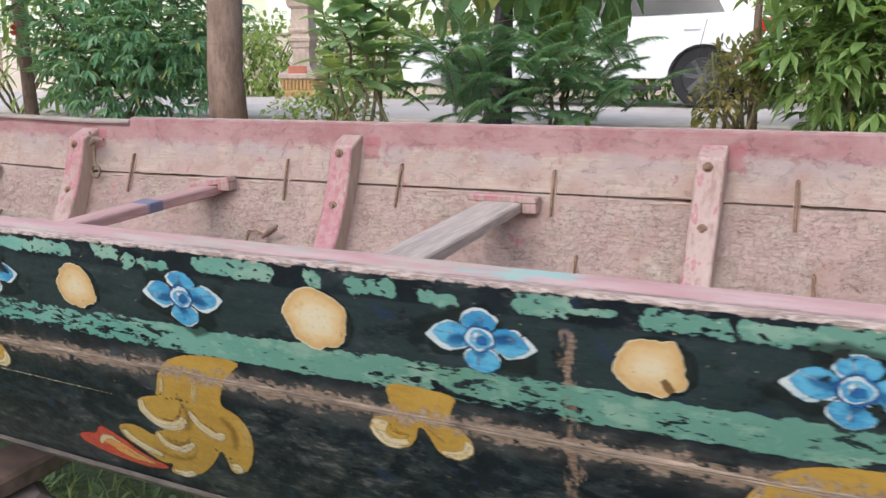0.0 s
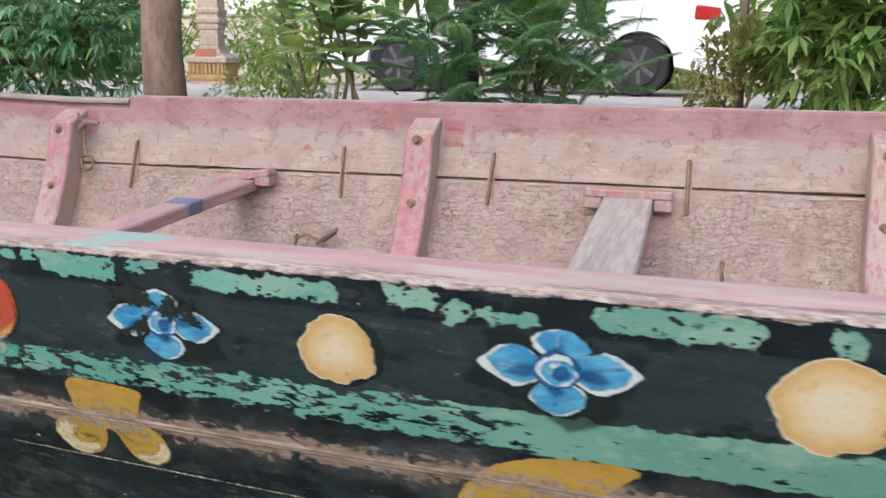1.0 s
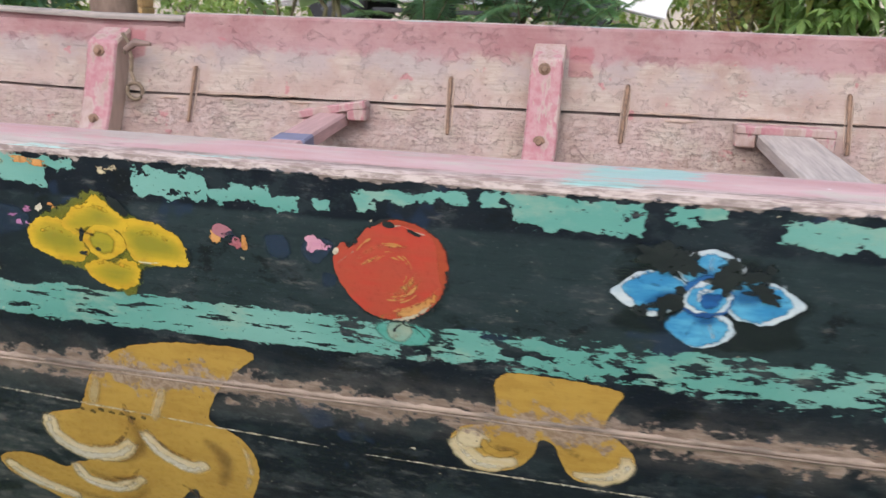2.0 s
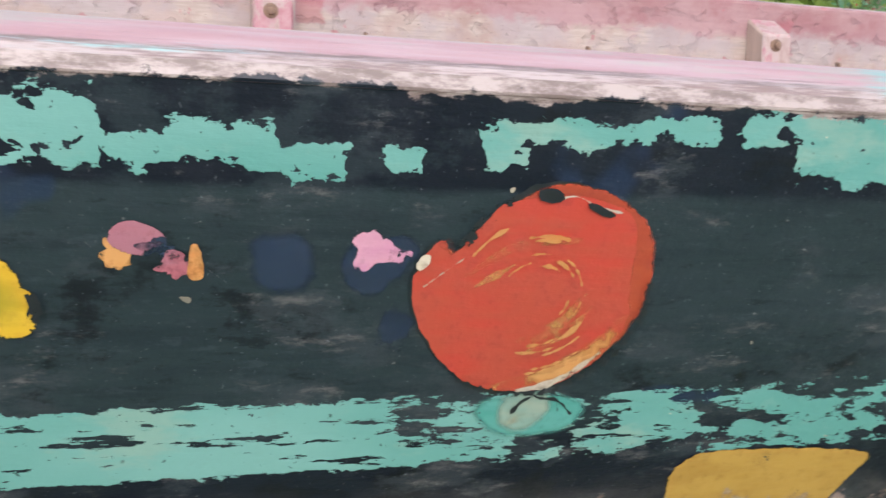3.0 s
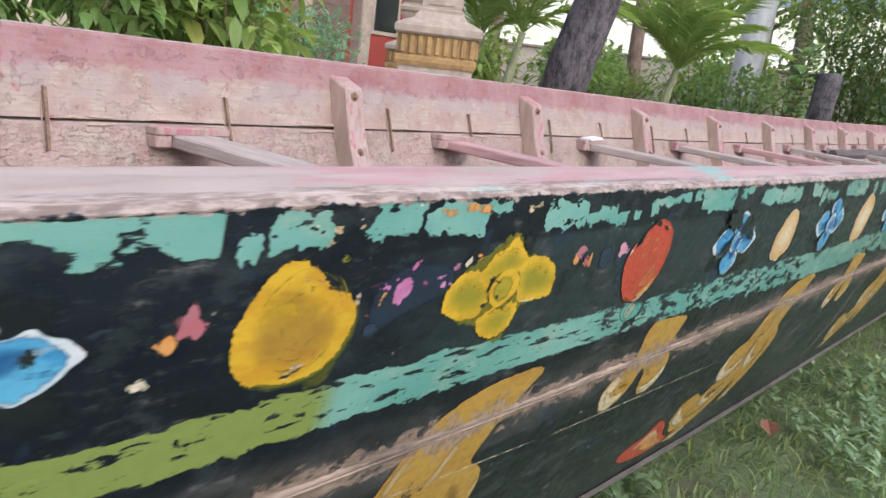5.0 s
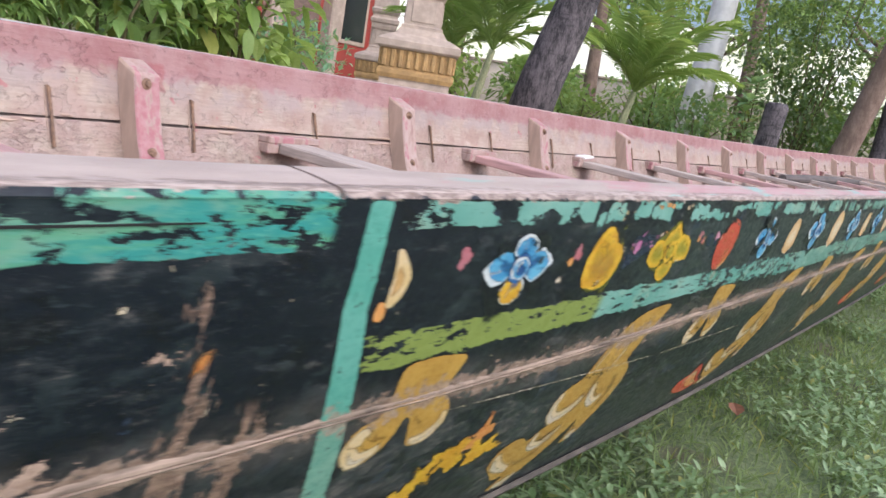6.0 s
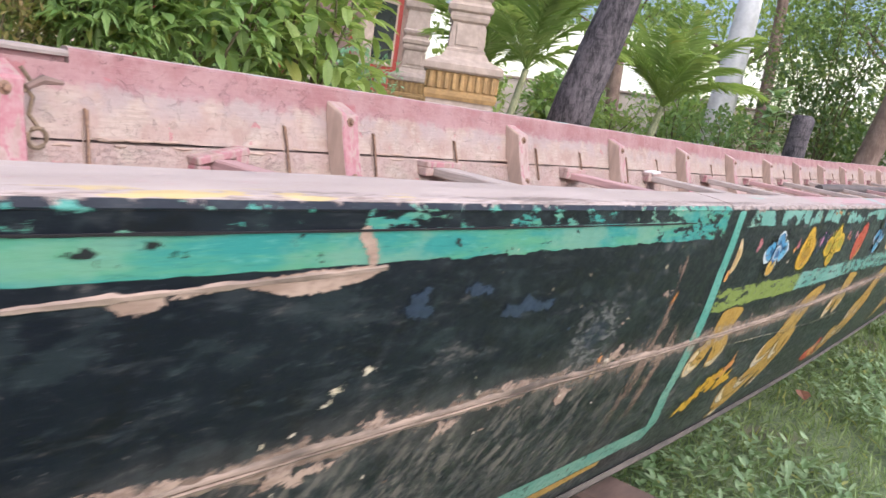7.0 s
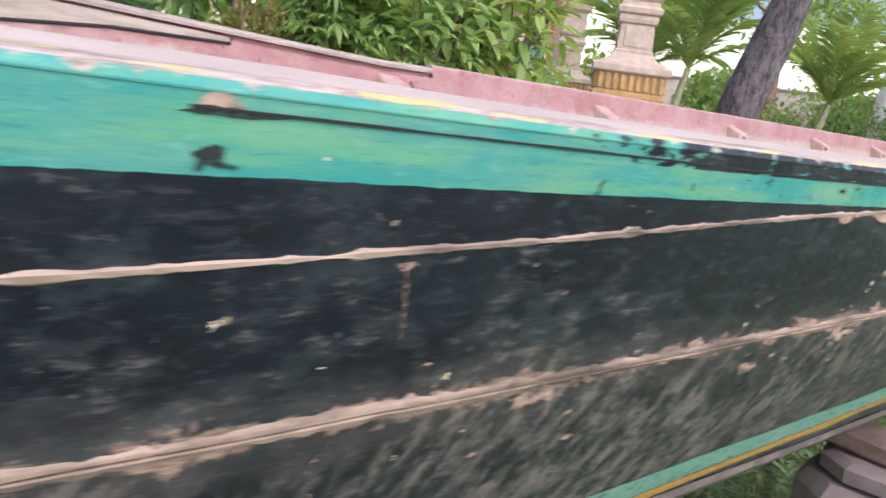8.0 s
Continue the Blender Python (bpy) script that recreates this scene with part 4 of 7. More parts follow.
def rib(x, side):
    """An upright frame timber against the side, with a sloping top, bare sides and two bolts."""
    geo = Geo()
    width, deep = 0.066, 0.058
    depth = hull_depth(x) - 0.01
    rings = []
    for k, d in enumerate([0.0, 0.006, 0.06, 0.12, 0.18, 0.27, 0.34, depth]):
        lean = 0.02 * d + 0.0015 * noise.noise((x * 3, d * 9, side))
        w, b = width / 2, 0.004
        face = PLANK + deep + 0.25 * max(0.0, d - 0.25)
        back = PLANK + 0.001
        top, low = (0.022, 0.044) if k < 2 else (d, d)
        s = 0.003 if k == 0 else 0.0
        drop = d if k < 2 else 0.0
        row = [(s - w, back, top), (s - w, face - b - s, low), (b - w + s, face - s, low), (w - b - s, face - s, low), (w - s, face - b - s, low), (w - s, back, top)]
        rings.append([side_point(x + dx - lean, z + drop, side, i) for dx, i, z in row])
    geo.loft(rings, mats=[1, 0, 0, 0, 1, 0])
    geo.mats[-2:] = [0, 0]
    ob = part("rib", geo, [M_RIB, M_RIB_SIDE], boat, smooth=False)
    if side > 0:
        for d in (0.066, 0.205):
            head = Geo()
            bolt(head, x - 0.006, d, PLANK + deep, 0)
            part("bolt", head, M_RUST, ob)
    return ob


RIBS = [-3.86, -2.92, -1.975, -1.035, -0.055, 0.90, 1.86, 2.82, 3.78, 4.74, 5.70, 6.65, 7.60, 8.55, 9.5, 10.4, 11.3]
for x in RIBS:
    rib(x, 1)
    rib(x + 0.01, -1)


def thwart(x, width, tilt, mat, label):
    """A board across the boat, held at each side by a notched bracket."""
    geo = Geo()
    a, b = side_point(x, 0.187, 1, PLANK + 0.006), side_point(x + tilt, 0.187, -1, PLANK + 0.006)
    geo.bar(a, b, width, 0.028, (0, 0, 1), 0.004)
    board = part("thwart", geo, mat, boat, label)
    for side, bx in ((1, x), (-1, x + tilt)):
        g = Geo()
        c = side_point(bx, 0.167, side, PLANK + 0.022)
        w = width / 2
        slope = -0.014 if x == -1.475 else random.uniform(-0.006, 0.006)
        g.bar(c + Vector((-w - 0.042, 0, slope)), c + Vector((w + 0.042, 0, -slope)), 0.042, 0.018, (0, 0, 1), 0.003)
        for e in (-1, 1):
            p = c + Vector((e * (w + 0.022), 0, -0.0085 - e * slope))
            g.bar(p, p + Vector((0, 0, -0.026)), 0.04, 0.04, (0, 1, 0), 0.003)
        part("thwart_bracket", g, M_RIB, boat)
    return board


BLUE_MARK = simple("faded_blue_mark", (0.165, 0.165, 0.235), 0.7, 60, 0.7)
M_PINK_BOARD = simple("faded_pink_board", (0.50, 0.31, 0.285), 0.62, 35, 0.75, (4, 0.25, 3), 0.4)
THWARTS = [-3.38, -2.42, -1.475, -0.565, 0.42, 1.38, 2.32, 3.28, 4.24, 5.2, 6.15, 7.1, 8.05]
for i, x in enumerate(THWARTS):
    if x == -1.475:
        one = thwart(x, 0.062, 0.03, M_PINK_BOARD, "narrow faded pink thwart with a blue mark")
        geo = Geo()
        geo.bar(side_point(x + 0.0085, 0.187, 1, 0.30) + Vector((0, 0, 0.001)), side_point(x + 0.0105, 0.187, 1, 0.36) + Vector((0, 0, 0.001)), 0.064, 0.0285, (0, 0, 1), 0.003)
        part("blue_mark", geo, BLUE_MARK, one)
    else:
        thwart(x, 0.105 if i % 2 else 0.09, 0.02, M_THWART if i % 3 != 1 else M_PINK_BOARD, "grey weathered thwart board")


def staple(x, top, bottom, lean=0.0):
    """An iron staple driven across the inner plank seam."""
    geo = Geo()
    off = PLANK + 0.006
    path = [side_point(x, top - 0.003, 1, PLANK - 0.004), side_point(x, top, 1, off), side_point(x + lean * 0.5, (top + bottom) / 2, 1, off + 0.003),
            side_point(x + lean, bottom, 1, off), side_point(x + lean, bottom + 0.003, 1, PLANK - 0.004)]
    geo.tube(path, [0.003, 0.0046, 0.0034, 0.0042, 0.003], 7)
    part("staple", geo, M_RUST, boat)
    if -1.9 < x < 0.7:
        chip = Geo()
        for off, r in ((0.007, 0.0026), (-0.006, 0.0018)):
            chip.tube([side_point(x + off + lean * k, top + (bottom - top) * k, 1, PLANK + 0.0008) for k in (0.04, 0.3, 0.65, 0.97)], [0.0006, r, r * 0.8, 0.0006], 5)
        part("splinter", chip, M_RIB_SIDE, boat)


for x in (-2.385, -1.79, -1.236, -0.873, -0.443, 0.135):
    staple(x, 0.098, 0.208, -0.006 if x in (-0.873, -1.79) else 0.002)
for x in (-2.29, -1.33, -0.361, 0.186):
    staple(x, 0.30, 0.355, 0.003)
for x in RIBS[5:-3]:
    staple(x - 0.36, 0.10, 0.205, 0.002)
    staple(x + 0.17, 0.10, 0.21, -0.004)

rng = random.Random(31)
for i in range(34):
    x = rng.uniform(-2.2, 1.3)
    length, d = rng.uniform(0.02, 0.075), 0.155 + rng.choice((-0.006, 0.007)) + rng.uniform(-0.002, 0.002)
    geo = Geo()
    geo.tube([side_point(x + length * k, d + 0.0015 * rng.uniform(-1, 1), 1, PLANK + 0.001) for k in (0.0, 0.4, 0.8, 1.0)], [0.0015, 0.0035, 0.003, 0.001], 5)
    part("splinter", geo, M_RIB_SIDE, boat)

# ---- painted work on the near side ----


def blob(cu, cv, ru, rv, seed=0, rough=0.08, turn=0.0, n=64):
    """An uneven oval in metres along and below the rail."""
    out = []
    for k in range(n):
        a = 2 * math.pi * k / n
        r = 1 + rough * noise.noise((math.cos(a) * 1.6 + seed * 7.3, math.sin(a) * 1.6, seed * 1.7)) * 2 + rough * 0.5 * noise.noise((math.cos(a) * 5 + seed, math.sin(a) * 5, 4.0)) + min(rough * 0.35, 0.035) * noise.noise((math.cos(a) * 19 + seed, math.sin(a) * 19, 8.0))
        x, y = ru * r * math.cos(a), rv * r * math.sin(a)
        out.append((cu + x * math.cos(turn) - y * math.sin(turn), cv + x * math.sin(turn) + y * math.cos(turn)))
    return out


def petal(cu, cv, length, width, turn, seed=0, point=0.0, n=40):
    """A petal that grows from (cu, cv) towards turn; point: how sharply it ends."""
    out = []
    for k in range(n):
        s = k / (n - 1) * 2
        t = s if s <= 1 else 2 - s
        side = 1 if s <= 1 else -1
        w = width * math.sin(math.pi * (0.10 + 0.90 * t)) ** 0.62 * (1 - point * t ** 4)
        w *= 1 + 0.16 * noise.noise((t * 4, side * 3.0, seed * 2.9)) + 0.07 * noise.noise((t * 17, side * 3.0, seed * 1.9))
        x, y = t * length, side * w
        out.append((cu + x * math.cos(turn) - y * math.sin(turn), cv + x * math.sin(turn) + y * math.cos(turn)))
    return out


def stroke(points, width, seed=0, taper=0.35):
    """A brush stroke along points, as an outline."""
    dense = []
    for i in range(len(points) - 1):
        p, q, r, s = points[max(i - 1, 0)], points[i], points[i + 1], points[min(i + 2, len(points) - 1)]
        for k in range(9):
            t = k / 9
            dense.append(tuple(0.5 * (2 * q[j] + (r[j] - p[j]) * t + (2 * p[j] - 5 * q[j] + 4 * r[j] - s[j]) * t * t + (3 * q[j] - p[j] - 3 * r[j] + s[j]) * t ** 3) for j in (0, 1)))
    dense.append(points[-1])
    left, right = [], []
    for i, (x, y) in enumerate(dense):
        p, q = dense[max(i - 1, 0)], dense[min(i + 1, len(dense) - 1)]
        dx, dy = q[0] - p[0], q[1] - p[1]
        length = math.hypot(dx, dy) or 1.0
        t = i / (len(dense) - 1)
        w = width / 2 * (taper + (1 - taper) * math.sin(math.pi * t) ** 0.6) * (1 + 0.25 * noise.noise((i * 0.7, seed * 3.1, 0.0)))
        left.append((x - dy / length * w, y + dx / length * w))
        right.append((x + dy / length * w, y - dx / length * w))
    return left + right[::-1]


PIECE = {M_BLUE: "blue_petal", M_WHITE: "white_petal", M_DEEP: "dark_petal", M_CREAM: "cream_stroke", M_PALE: "pale_rim", M_BLACK: "chipped_spot", M_BROWN: "brown_line",
         M_DISC: "peach_fill", M_SAGE: "pale_fill", M_DISC_FILL: "peach_fill", M_LOBE: "yellow_lobe", M_OLIVE: "olive_rim", M_RED_DARK: "dark_red_fill", M_OCHRE: "ochre_fill", M_AMBER: "amber_stroke", M_RED: "red_fill", M_YELLOW: "yellow_fill", M_LIME: "olive_fill", M_PINK: "pink_spot", M_SALMON: "pink_spot",
         M_ROSE: "rose_spot", M_NAVY: "navy_spot", M_TEAL: "turquoise_fill", M_TEAL_OLD: "turquoise_fill", M_BARE: "bare_spot"}


def soft(points, rounds=2):
    """The outline with its corners cut round."""
    for _ in range(rounds):
        points = [p for a, c in zip(points, points[1:] + points[:1]) for p in ((a[0] * 0.75 + c[0] * 0.25, a[1] * 0.75 + c[1] * 0.25), (a[0] * 0.25 + c[0] * 0.75, a[1] * 0.25 + c[1] * 0.75))]
    return points


def frayed(outline):
    """The outline with a finely chipped edge."""
    gap = 0.0022 if outline[0][0] < 0.7 else 0.006
    out = []
    for (a, c), (d, f) in zip(outline, outline[1:] + outline[:1]):
        length = math.hypot(d - a, f - c)
        n = max(1, round(length / gap))
        for k in range(n):
            u, v = a + (d - a) * k / n, c + (f - c) * k / n
            push = 0.0009 * noise.noise((u * 160, v * 160, 1.0)) + 0.0006 * noise.noise((u * 420, v * 420, 5.0))
            if length > 1e-9:
                u, v = u + (f - c) / length * push, v - (d - a) / length * push
            out.append((u, v))
    return out


def draped(outline, lift, soft_edge, cover):
    """A flat outline filled with small triangles and laid on the near side; every corner knows how far it is from the rim."""
    near = outline[0][0] < 0.7
    outline = frayed(outline)
    a = np.array(outline)
    c = np.roll(a, -1, axis=0)
    gap = 0.004 if near else 0.012
    gu, gv = np.meshgrid(np.arange(a[:, 0].min(), a[:, 0].max(), gap), np.arange(a[:, 1].min(), a[:, 1].max(), gap))
    grid = np.stack([gu.ravel(), gv.ravel()], axis=1)

    def reach(points):
        """Distance of each point to the outline."""
        way = c - a
        t = np.clip(((points[:, None] - a) * way).sum(2) / np.maximum((way ** 2).sum(1), 1e-12), 0, 1)
        return np.sqrt(((points[:, None] - a - t[..., None] * way) ** 2).sum(2).min(1))

    if len(grid):
        x, y = grid[:, :1], grid[:, 1:]
        crosses = ((a[:, 1] > y) != (c[:, 1] > y)) & (x < (c[:, 0] - a[:, 0]) * (y - a[:, 1]) / np.where(c[:, 1] == a[:, 1], 1e-12, c[:, 1] - a[:, 1]) + a[:, 0])
        grid = grid[crosses.sum(1) % 2 == 1]
    if len(grid):
        grid = grid[reach(grid) > gap * 0.35]
    points = [Vector(p) for p in outline] + [Vector(p) for p in grid.tolist()]
    verts, _, faces, _, _, _ = delaunay_2d_cdt(points, [], [list(range(len(outline)))], 1, 1e-7)
    flat = np.array([tuple(v) for v in verts])
    far = (np.minimum(reach(flat), 0.03) + 0.0009) / soft_edge
    geo = Geo()
    geo.verts = [side_point(u, v, -1, lift) for u, v in flat.tolist()]
    mode = cover + 4.0 if soft_edge > 0.0035 and cover <= 1 else cover
    geo.rim = [(d, mode) for d in far.tolist()]
    for f in faces:
        geo.face(f[::-1], [tuple(verts[i]) for i in f[::-1]])
    return geo


def motif(name, layers, label=""):
    """A painted figure on the near side: (material, outline, width of the brushed-out edge, cover; 2 where it has flaked) layers, each a hair above the last and a piece of its own."""
    first = None
    for k, (mat, outline, *how) in enumerate(layers):
        soft_edge, cover = (how + [0.0016, 1.0][len(how):])
        geo = draped(outline, -0.0005 - 0.00006 * k, soft_edge, cover)
        if first is None:
            first = part(name, geo, mat, boat, label)
        else:
            part(PIECE[mat], geo, mat, first)
    return first


def painted_disc(u, v, r, seed, hole=False):
    layers = [(M_BLACK, blob(u + r * 0.12, v + r * 0.01, r * 1.05, r * 0.92, seed + 3, 0.06), 0.003, 0.8), (M_PALE, blob(u, v, r, r * 0.86, seed, 0.11), 0.0012),
              (M_DISC_FILL, blob(u + r * 0.01, v, r * 0.97, r * 0.83, seed, 0.11), 0.0012)]
    if hole:
        layers.append((M_BROWN, stroke([(u + r * 0.30, v + r * 0.32), (u + r * 0.55, v + r * 0.66)], r * 0.22, seed, 0.8)))
    return motif("painted_disc", layers, "pale ochre painted disc")


def painted_flower(u, v, r, seed, worn=0.0, below=None):
    """Four blue petals with white rims, shaded deep towards a ringed eye."""
    rng = random.Random(seed * 3 + 1)
    layers = [(M_BLACK, blob(u, v + 0.004, r * 1.0, r * 0.62, seed + 20, 0.25), 0.008, 0.55)]
    for k, (turn, length, width) in enumerate(((math.pi, 0.79, 0.27), (0.0, 0.79, 0.27), (-math.pi / 2, 0.39, 0.33), (math.pi / 2, 0.46, 0.34))):
        tilt = turn + rng.uniform(-0.12, 0.12)
        eye = (u + 0.20 * r * math.cos(turn), v + 0.16 * r * math.sin(turn))
        shift = (0.03 * r * rng.uniform(-1, 1), 0.04 * r * rng.uniform(-0.6, 1))
        layers.append((M_WHITE, petal(*eye, length * r, width * r, tilt, seed + k, 0.7 if k < 2 else 0.1), 0.0016))
        inner = (eye[0] + shift[0], eye[1] + shift[1] - (0.02 * r if k < 2 else 0))
        layers.append((M_BLUE if k != 3 or below is None else below, petal(*inner, length * r * (0.84 if k < 2 else 0.96), width * r * 0.97, tilt + 0.08, seed + k + 3, 0.5 if k < 2 else 0.1), 0.0034))
        layers.append((M_DEEP, petal(*eye, length * r * (0.62 if k < 2 else 0.5), width * r * 0.5, tilt + rng.choice((-0.25, 0.25)), seed + k + 5, 0.3), 0.007, 0.65))
        for j in range(2):
            a = tilt + rng.uniform(-0.5, 0.5)
            p = (eye[0] + length * r * 0.35 * math.cos(a), eye[1] + length * r * 0.35 * math.sin(a))
            q = (eye[0] + length * r * 0.75 * math.cos(a * 0.9 + tilt * 0.1), eye[1] + length * r * 0.75 * math.sin(a * 0.9 + tilt * 0.1))
            layers.append((M_WHITE if j else M_DEEP, stroke([p, q], r * 0.05, seed + k * 3 + j), 0.0022, 0.6))
    layers += [(M_DEEP, blob(u, v, r * 0.29, r * 0.25, seed + 9, 0.06), 0.003), (M_WHITE, blob(u, v, r * 0.24, r * 0.205, seed, 0.1), 0.0018), (M_BLUE, blob(u + r * 0.01, v + r * 0.01, r * 0.20, r * 0.165, seed + 1, 0.08), 0.0022),
               (M_DEEP, blob(u + r * 0.04, v + r * 0.03, r * 0.13, r * 0.105, seed + 2, 0.15), 0.0035), (M_WHITE, stroke([(u - r * 0.09, v + r * 0.05), (u - r * 0.06, v - r * 0.06), (u + r * 0.05, v - r * 0.09)], r * 0.07, seed + 3), 0.0016)]
    if worn > 0:
        for j in range(int(3 + worn * 9)):
            a = rng.uniform(0, 6.28)
            d = r * rng.uniform(0.25, 0.9)
            s = r * worn * rng.uniform(0.08, 0.24)
            layers.append((M_BLACK, blob(u + d * math.cos(a), v + 0.6 * d * math.sin(a), s, s * rng.uniform(0.5, 1.1), seed + 11 + j, 0.5, rng.uniform(-0.6, 0.6)), 0.0012))
    return motif("painted_flower", layers, "blue painted flower with white petal tips" if worn < 0.5 else "flaking blue painted flower")


def small_scroll(u, seed):
    layers = [(M_OCHRE, soft([(u - 0.040, 0.136), (u - 0.01, 0.133), (u + 0.052, 0.138), (u + 0.044, 0.152), (u + 0.036, 0.172), (u + 0.052, 0.184), (u + 0.064, 0.200), (u + 0.058, 0.220),
                         (u + 0.036, 0.229), (u + 0.018, 0.226), (u + 0.010, 0.208), (u + 0.004, 0.192), (u - 0.006, 0.190), (u - 0.008, 0.206), (u - 0.020, 0.223), (u - 0.044, 0.232),
                         (u - 0.062, 0.220), (u - 0.072, 0.202), (u - 0.062, 0.186), (u - 0.040, 0.182), (u - 0.036, 0.165)])),
              (M_CREAM, stroke([(u - 0.054, 0.192), (u - 0.062, 0.206), (u - 0.046, 0.222), (u - 0.020, 0.214)], 0.020, seed), 0.005),
              (M_CREAM, blob(u - 0.054, 0.198, 0.014, 0.011, seed + 2), 0.005),
              (M_CREAM, stroke([(u + 0.018, 0.220), (u + 0.040, 0.222), (u + 0.056, 0.210), (u + 0.054, 0.196)], 0.016, seed + 1), 0.005),
              (M_OCHRE, stroke([(u - 0.042, 0.192), (u - 0.044, 0.204), (u - 0.032, 0.210), (u - 0.018, 0.204)], 0.010, seed + 6), 0.004),
              (M_BROWN, stroke([(u - 0.036, 0.192), (u - 0.034, 0.203), (u - 0.022, 0.203)], 0.006, seed + 4), 0.004, 0.55),
              (M_BROWN, stroke([(u + 0.002, 0.186), (u + 0.014, 0.196), (u + 0.030, 0.208)], 0.007, seed + 5), 0.005, 0.45),
              (M_PALE, stroke([(u - 0.064, 0.204), (u - 0.050, 0.222), (u - 0.026, 0.222)], 0.005, seed + 7), 0.0022, 0.8),
              (M_PALE, stroke([(u + 0.026, 0.224), (u + 0.048, 0.219), (u + 0.058, 0.204)], 0.005, seed + 8), 0.0022, 0.8)]
    return motif("painted_scroll", layers, "small ochre double scroll with cream edges")


SCROLL = [(-41, 180), (-18, 157), (28, 142), (111, 140), (79, 166), (61, 190), (48, 219), (72, 227), (86, 251), (81, 287), (53, 336), (19, 350), (21, 321), (20, 299), (-5, 332), (-45, 368),
          (-97, 386), (-114, 380), (-92, 358), (-119, 363), (-146, 340), (-169, 326), (-174, 299), (-132, 287), (-103, 306), (-93, 292), (-72, 288), (-93, 269), (-104, 253), (-99, 235), (-77, 227), (-62, 224), (-54, 206)]
FLAME = [(-282, 345), (-258, 331), (-233, 331), (-216, 308), (-200, 312), (-176, 326), (-150, 353), (-104, 368), (-118, 380), (-176, 384), (-231, 374), (-268, 362)]


def large_scroll(u, seed, flame=True):
    """Acanthus scroll across the seam, in ochre with cream edges and brown lines."""
    def at(points):
        out = [(u + x / 1000, y / 1000) for x, y in points]
        return [(x, min(y, hull_depth(x) - 0.014)) for x, y in out]

    layers = []
    if flame:
        layers += [(M_RED, at(soft(FLAME)), 0.004), (M_AMBER, at(soft([(-240, 352), (-222, 330), (-204, 324), (-180, 338), (-150, 360), (-116, 372), (-170, 376), (-206, 364), (-216, 350)])), 0.006),
                   (M_CREAM, at(stroke([(-236, 354), (-222, 338), (-204, 332), (-186, 342)], 12, 3)), 0.004, 0.9), (M_CREAM, at(stroke([(-190, 346), (-166, 360), (-130, 370)], 8, 4)), 0.005, 0.6)]
    layers += [(M_OCHRE, at(soft(SCROLL, 2)))]
    shade = (([(-60, 282), (-34, 274), (-16, 252), (-20, 226)], 22), ([(40, 236), (56, 262), (44, 300)], 22), ([(-120, 326), (-88, 342), (-50, 336), (-24, 308)], 16), ([(-30, 300), (-60, 312), (-84, 300)], 20))
    for k, (points, width) in enumerate(shade):
        layers.append((M_BROWN, at(stroke(points, width, seed + 30 + k, 0.4)), 0.012, 0.45))
    light = (([(-94, 234), (-98, 256), (-78, 276), (-44, 272), (-24, 254)], 22), ([(-12, 238), (0, 262), (22, 276), (40, 268)], 20), ([(-166, 304), (-146, 328), (-104, 346)], 20), ([(-92, 292), (-86, 314), (-58, 320), (-26, 300)], 18),
             ([(-104, 374), (-80, 376), (-56, 366)], 18), ([(24, 332), (46, 332)], 24))
    for k, (points, width) in enumerate(light):
        layers.append((M_CREAM, at(stroke(points, width, seed + k, 0.5)), 0.006))
        layers.append((M_PALE, at(stroke([(x - 2, y + 3) for x, y in points], width * 0.4, seed + 9 + k, 0.3)), 0.003, 0.8))
    for k, (points, width) in enumerate((([(-36, 184), (-50, 218)], 12), ([(20, 186), (2, 226)], 12), ([(72, 232), (78, 262), (66, 300)], 8))):
        layers.append((M_CREAM, at(stroke(points, width, seed + 20 + k, 0.3)), 0.006, 0.6))
    for k, (points, width) in enumerate((([(-72, 264), (-50, 264), (-32, 250), (-22, 234)], 4), ([(-66, 302), (-46, 306), (-28, 288)], 4), ([(-8, 232), (6, 256), (26, 266)], 4), ([(8, 300), (24, 318), (32, 326)], 5), ([(-20, 210), (-18, 236)], 5),
                                         ([(-70, 310), (-50, 316), (-34, 300)], 3))):
        layers.append((M_BROWN, at(stroke(points, width, seed + 10 + k)), 0.0022, 0.75))
    for k in range(7):
        layers.append((M_BLACK, at(blob(-60 + 9 * k, 222 + 8 * noise.noise((k * 1.7, seed, 0)), 2.6, 1.8, seed + k, 0.4, 0.0, 14)), 0.001, 0.7))
    return motif("painted_scroll", layers, "large ochre leaf scroll with cream edges")


# Discs and flowers in turn along the upper strake.
k = 0
for u, worn in ((-0.865, 0.9), (-0.517, 0.0), (-0.121, 0.12), (0.232, 0.55), (0.60, 0.2), (0.97, 0.4), (1.34, 0.1), (1.71, 0.3), (2.08, 0.3), (2.45, 0.2), (2.82, 0.2)):
    painted_flower(u, 0.062, 0.065 if u > -0.8 else 0.059, k + 2, worn)
    k += 1
for u, r in ((-0.698, 0.0355), (-0.322, 0.0425), (0.055, 0.0375), (0.415, 0.041), (0.785, 0.041), (1.155, 0.041), (1.525, 0.041), (1.895, 0.041), (2.265, 0.041), (2.635, 0.041)):
    painted_disc(u, 0.0675, r, k, abs(u - 0.055) < 0.01)
    k += 1
k = 0
for u in (-1.676, -0.955, -0.205, 0.545, 1.295, 2.045, 2.795):
    small_scroll(u, k)
    k += 3
for u in (-1.268, -0.552, 0.198, 0.94, 1.69, 2.44):
    large_scroll(u, k, abs(u + 0.552) < 0.01 or u > 0.5)
    k += 17



